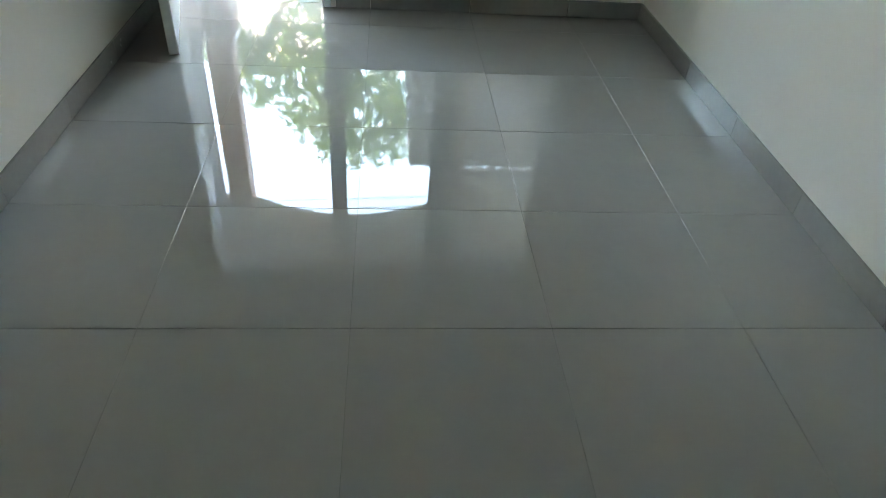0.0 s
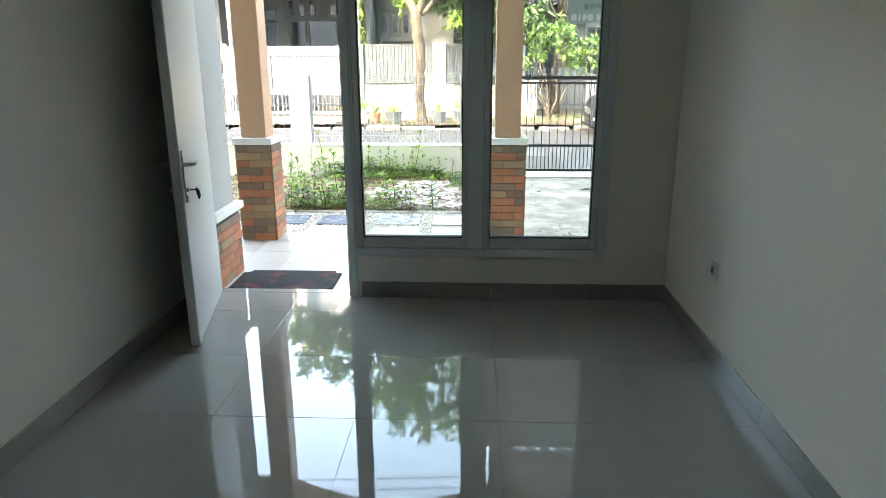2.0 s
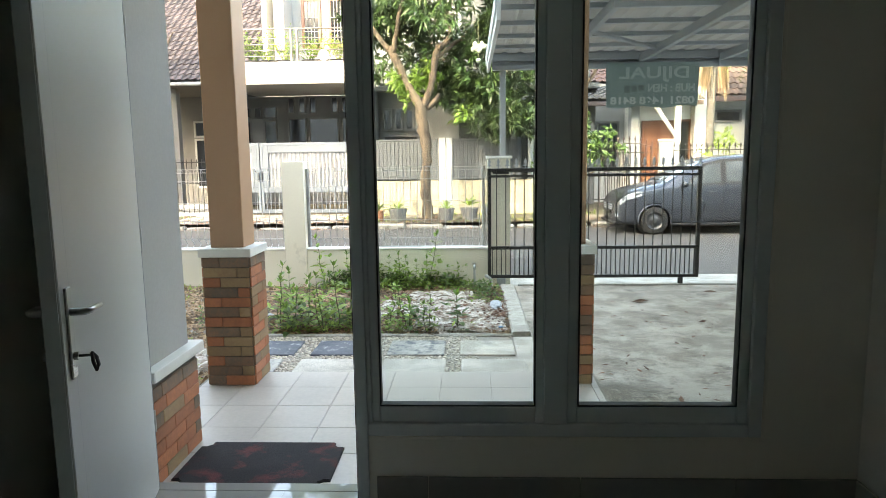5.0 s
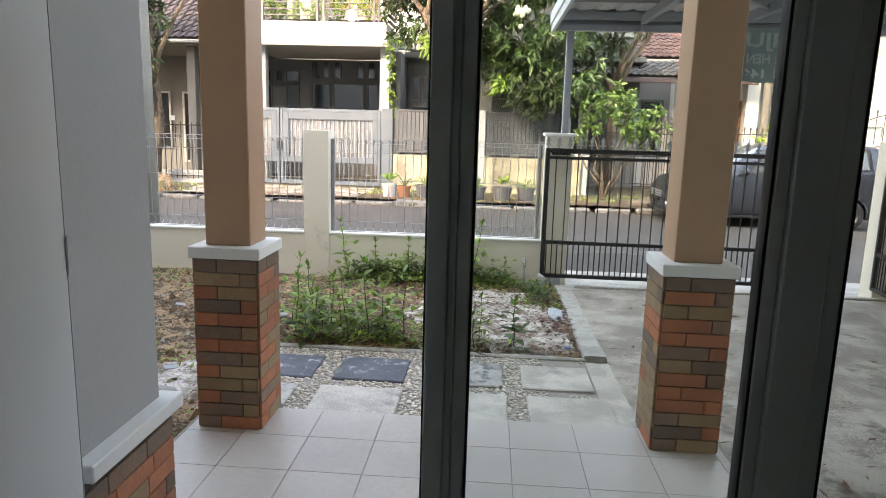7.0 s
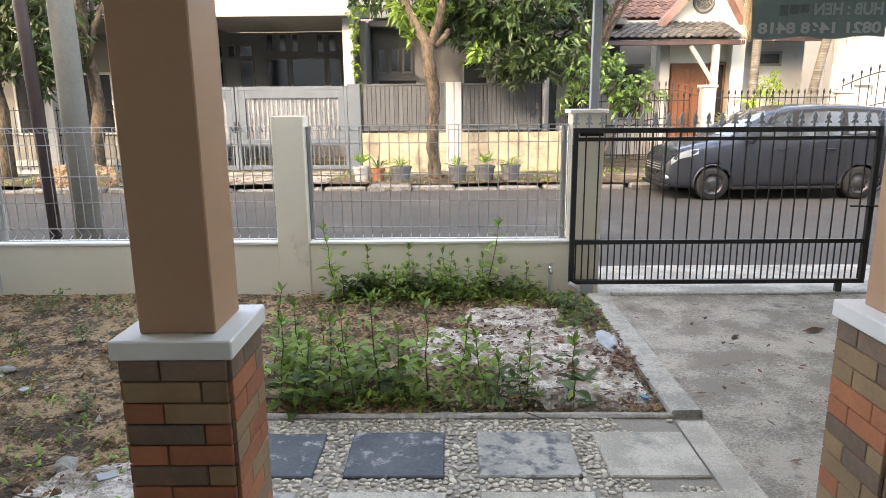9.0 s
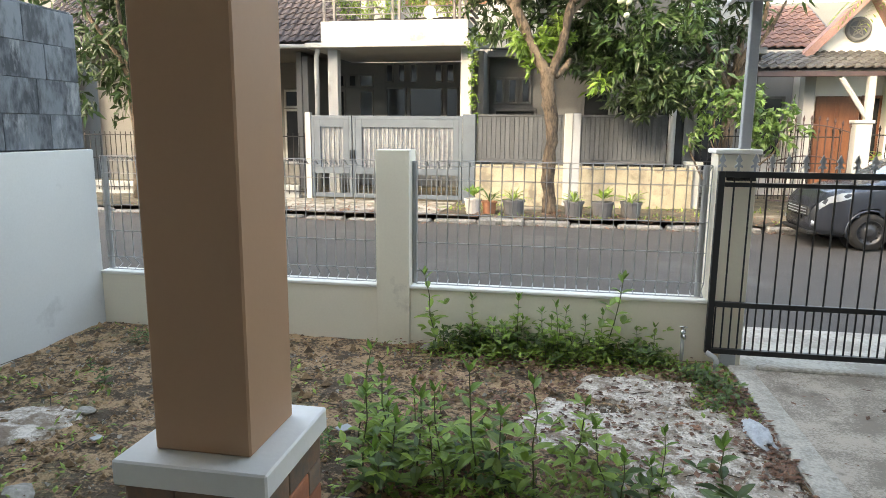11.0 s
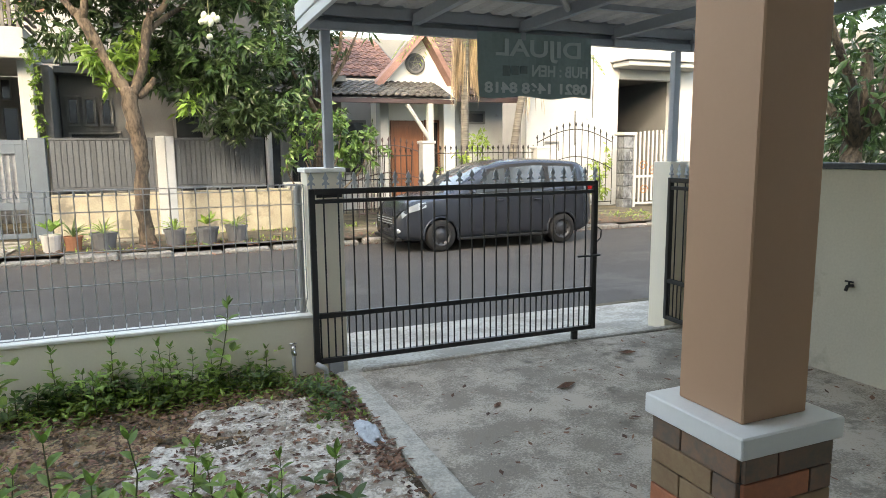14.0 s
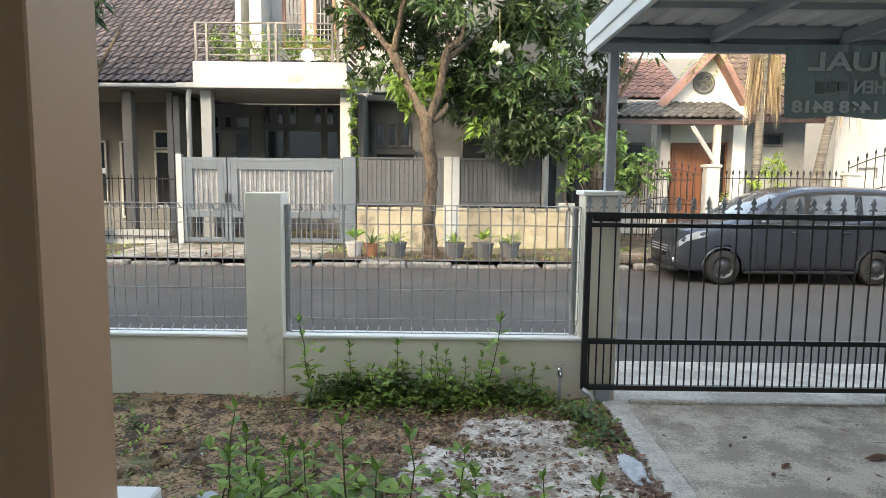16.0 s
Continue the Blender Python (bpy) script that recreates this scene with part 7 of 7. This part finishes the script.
M_GRIT = material("grit and rubble crumbs", (0.42, 0.39, 0.34), (0.22, 0.19, 0.15), rough=0.95, scale=8, fine=50, var=0.9, bump=0.2, island=0.5)
tagged(part("grit", gr, M_GRIT), "grit and rubble crumbs over the bare earth", "grit", "", "stuff")

def crust(cx, cy, rx, ry, seed):
    """A thin irregular crust of spilt mortar on the earth."""
    b = bmesh.new()
    N, K = 40, 7
    rings = []
    for k in range(1, K + 1):
        ring = []
        for i in range(N):
            a = 2 * math.pi * i / N
            f = (k / K) * (0.8 + 0.35 * noise.noise(Vector((math.cos(a) * 1.6, math.sin(a) * 1.6, seed))) + 0.15 * noise.noise(Vector((math.cos(a) * 6, math.sin(a) * 6, seed))))
            x, y = min(0.785, cx + rx * f * math.cos(a)), max(2.83, cy + ry * f * math.sin(a)) if cx > -1 else cy + ry * f * math.sin(a)
            z = YARD + 0.022 * (1 if k < K else 0) - (0.03 if k == K else 0) + 0.014 * noise.noise(Vector((x * 7, y * 7, seed)))
            ring.append(b.verts.new((x, y, z)))
        rings.append(ring)
    b.faces.new(rings[0])
    for p, q in zip(rings, rings[1:]):
        for i in range(N):
            b.faces.new((p[i], q[i], q[(i + 1) % N], p[(i + 1) % N]))
    o = part("mortar_crust", b, M_PATCH)
    return tagged(o, "pale spilt mortar crust spread over the earth", "mortar", "mortar patches")


crust(0.42, 3.55, 0.62, 0.85, 1)
crust(-0.22, 3.75, 0.42, 0.40, 2)
crust(0.15, 4.35, 0.50, 0.30, 3)
crust(-1.75, 2.05, 0.42, 0.50, 4)
crust(-2.7, 1.6, 0.6, 0.6, 5)
crust(-3.1, 3.2, 0.4, 0.3, 6)
rs = random.Random(9)
for i, (x, y, s) in enumerate(((-1.75, 2.9, 0.07), (-1.95, 2.35, 0.07), (-1.55, 3.2, 0.06), (-2.2, 2.0, 0.08), (-1.6, 1.9, 0.09), (-2.6, 2.6, 0.08), (-1.45, 2.2, 0.08), (-2.9, 3.4, 0.06), (-1.32, 2.55, 0.07), (-1.25, 4.85, 0.08), (-2.05, 3.7, 0.05), (-1.8, 1.5, 0.08))):
    b = bmesh.new()
    bmesh.ops.create_icosphere(b, subdivisions=2, radius=1)
    for v in b.verts:
        v.co = Vector((v.co.x * s, v.co.y * s * 0.8, v.co.z * s * 0.42)) * (0.8 + 0.5 * abs(noise.noise(v.co * 1.7 + Vector((i * 5, 0, 0)))))
    o = part("rubble_stone", b, M_STONEPIECE)
    o.location = (x, y, YARD + s * 0.2)
    o.rotation_euler = (0, 0, rs.uniform(0, 6))
    tagged(o, "chalky lump of rubble lying on the earth", "stone", "rubble stones")
for x, y, w, rot in ((-1.62, 2.62, 0.05, 20), (-1.42, 3.45, 0.045, 60), (-1.72, 2.25, 0.04, 40), (-2.3, 3.6, 0.035, 10), (-2.6, 3.1, 0.03, 75)):
    o = part("tile_shard", boxes((-w, w, -w * 0.6, w * 0.6, 0, 0.008), bevel=0.002), M_WHITE_LOW)
    o.matrix_world = pose(x, y, YARD + 0.024, 8, 6, rot)
    tagged(o, "broken white tile shard on the earth", "tile shard")
b = bmesh.new()
bmesh.ops.create_icosphere(b, subdivisions=4, radius=1)
for v in b.verts:
    c = v.co.copy()
    f = 1 + 0.35 * noise.noise(c * 1.6) + 0.12 * noise.noise(c * 6)
    v.co = Vector((c.x * 0.062 * f, c.y * 0.17 * f, max(-0.2, c.z) * 0.04 * f * (1 + 0.6 * noise.noise(c * 5 + Vector((4, 0, 0))))))
bag = part("plastic_bag", b, M_BAG, smooth=True)
bag.matrix_world = pose(0.695, 3.78, YARD + 0.024, 0, 0, 4)
tagged(bag, "crumpled pale plastic bag lying in the bed", "plastic bag")
for x, y, r_, lab in ((0.70, 2.98, 0.03, "scrap of blue plastic on the earth"), (-1.35, 2.05, 0.025, "scrap of blue plastic on the earth")):
    b = bmesh.new()
    bmesh.ops.create_icosphere(b, subdivisions=1, radius=r_)
    for v in b.verts:
        v.co.z *= 0.3
        v.co *= 0.7 + 0.6 * abs(noise.noise(v.co * 40))
    o = part("plastic_scrap", b, M_BLUE)
    o.location = (x, y, YARD + 0.028)
    tagged(o, lab, "scrap")

# fallen leaves and twigs on the driveway
dl = bmesh.new()
for k in range(520):
    x, y = rg.uniform(1.0, 3.9), rg.uniform(1.2, 4.8)
    big = 1.0 if k < 130 else 0.4
    leaf_blade(dl, (x, y, YARD + 0.010), rnd_dir(rg, -0.05, 0.2), (0, 0, 1), big * rg.uniform(0.03, 0.09), big * rg.uniform(0.012, 0.035), droop=0.0)
tagged(part("driveway_leaves", dl, M_DRYLEAF), "dry leaves and seed pods scattered on the driveway", "leaf litter", "", "stuff")
for x, y, ln, rot in ((2.12, 4.02, 0.17, 10), (2.95, 4.45, 0.14, -30), (1.55, 3.9, 0.10, 40), (2.45, 3.2, 0.10, 20)):
    b = bmesh.new()
    for k in range(2):
        leaf_blade(b, (-ln / 2, 0.004 * k, 0.0), (1, 0.05 * k, 0.03), (0, 0, 1), ln, ln * 0.34, droop=0.0, fold=0.35)
    o = part("fallen_leaf", b, M_DRYLEAF)
    o.matrix_world = pose(x, y, YARD + 0.012, 0, 0, rot)
    tagged(o, "large curled brown leaf on the concrete", "leaf", "fallen leaves")

# earth mound and litter by the far left verge
b = bmesh.new()
bmesh.ops.create_icosphere(b, subdivisions=3, radius=1)
for v in b.verts:
    v.co = Vector((v.co.x * 0.9, v.co.y * 0.5, max(-0.1, v.co.z) * 0.42)) * (1 + 0.25 * noise.noise(v.co * 3))
mound = part("earth_mound", b, M_SOIL)
mound.location = (-7.9, 13.4, -0.2)
tagged(mound, "heap of brown earth and leaves on the verge", "earth heap")
vg = bmesh.new()
for _ in range(4200):
    x, y = rg.uniform(-9.5, 11.5), rg.uniform(13.0, 15.3)
    if noise.noise(Vector((x * 0.8, y * 0.8, 4))) < 0.0 or -6.2 < x < -3.0:
        continue
    leaf_blade(vg, (x, y, -0.2), rnd_dir(rg, 0.3, 1.0), (0, 0, 1), rg.uniform(0.06, 0.16), rg.uniform(0.015, 0.04))
tagged(part("verge_grass", vg, M_WEED), "tufts of grass and weeds on the far verge", "grass", "", "stuff")
vl = bmesh.new()
for _ in range(2200):
    x, y = rg.uniform(-9.5, 11.5), 12.55 + abs(rg.gauss(0, 1.0))
    if y > 15.2:
        continue
    leaf_blade(vl, (x, y, -0.295 if y < 12.75 else -0.165), rnd_dir(rg, -0.1, 0.35), (0, 0, 1), rg.uniform(0.06, 0.17), rg.uniform(0.025, 0.06), droop=0.02)
tagged(part("verge_litter", vl, M_DRYLEAF), "dry brown leaves along the far kerb and verge", "leaf litter", "", "stuff")

# small fittings on the houses opposite
dish = thing("round_dish", (-3.62, 16.55, 4.03), "round white dish leaning on the balcony railing", "dish")
part("bowl", lathe([(0.02, 0.0), (0.09, 0.012), (0.145, 0.045), (0.150, 0.050), (0.140, 0.050), (0.085, 0.022), (0.02, 0.010)], 22), M_WHITE, dish, smooth=True, at=pose(0, -0.03, 0.155, 96))
plate = thing("fence_plate", (-8.0, 15.37, 1.38), "small white plate fixed on the dark iron fence", "plate")
part("face", boxes((-0.055, 0.055, -0.006, 0.006, 0.0, 0.12), bevel=0.003), M_WHITE, plate)
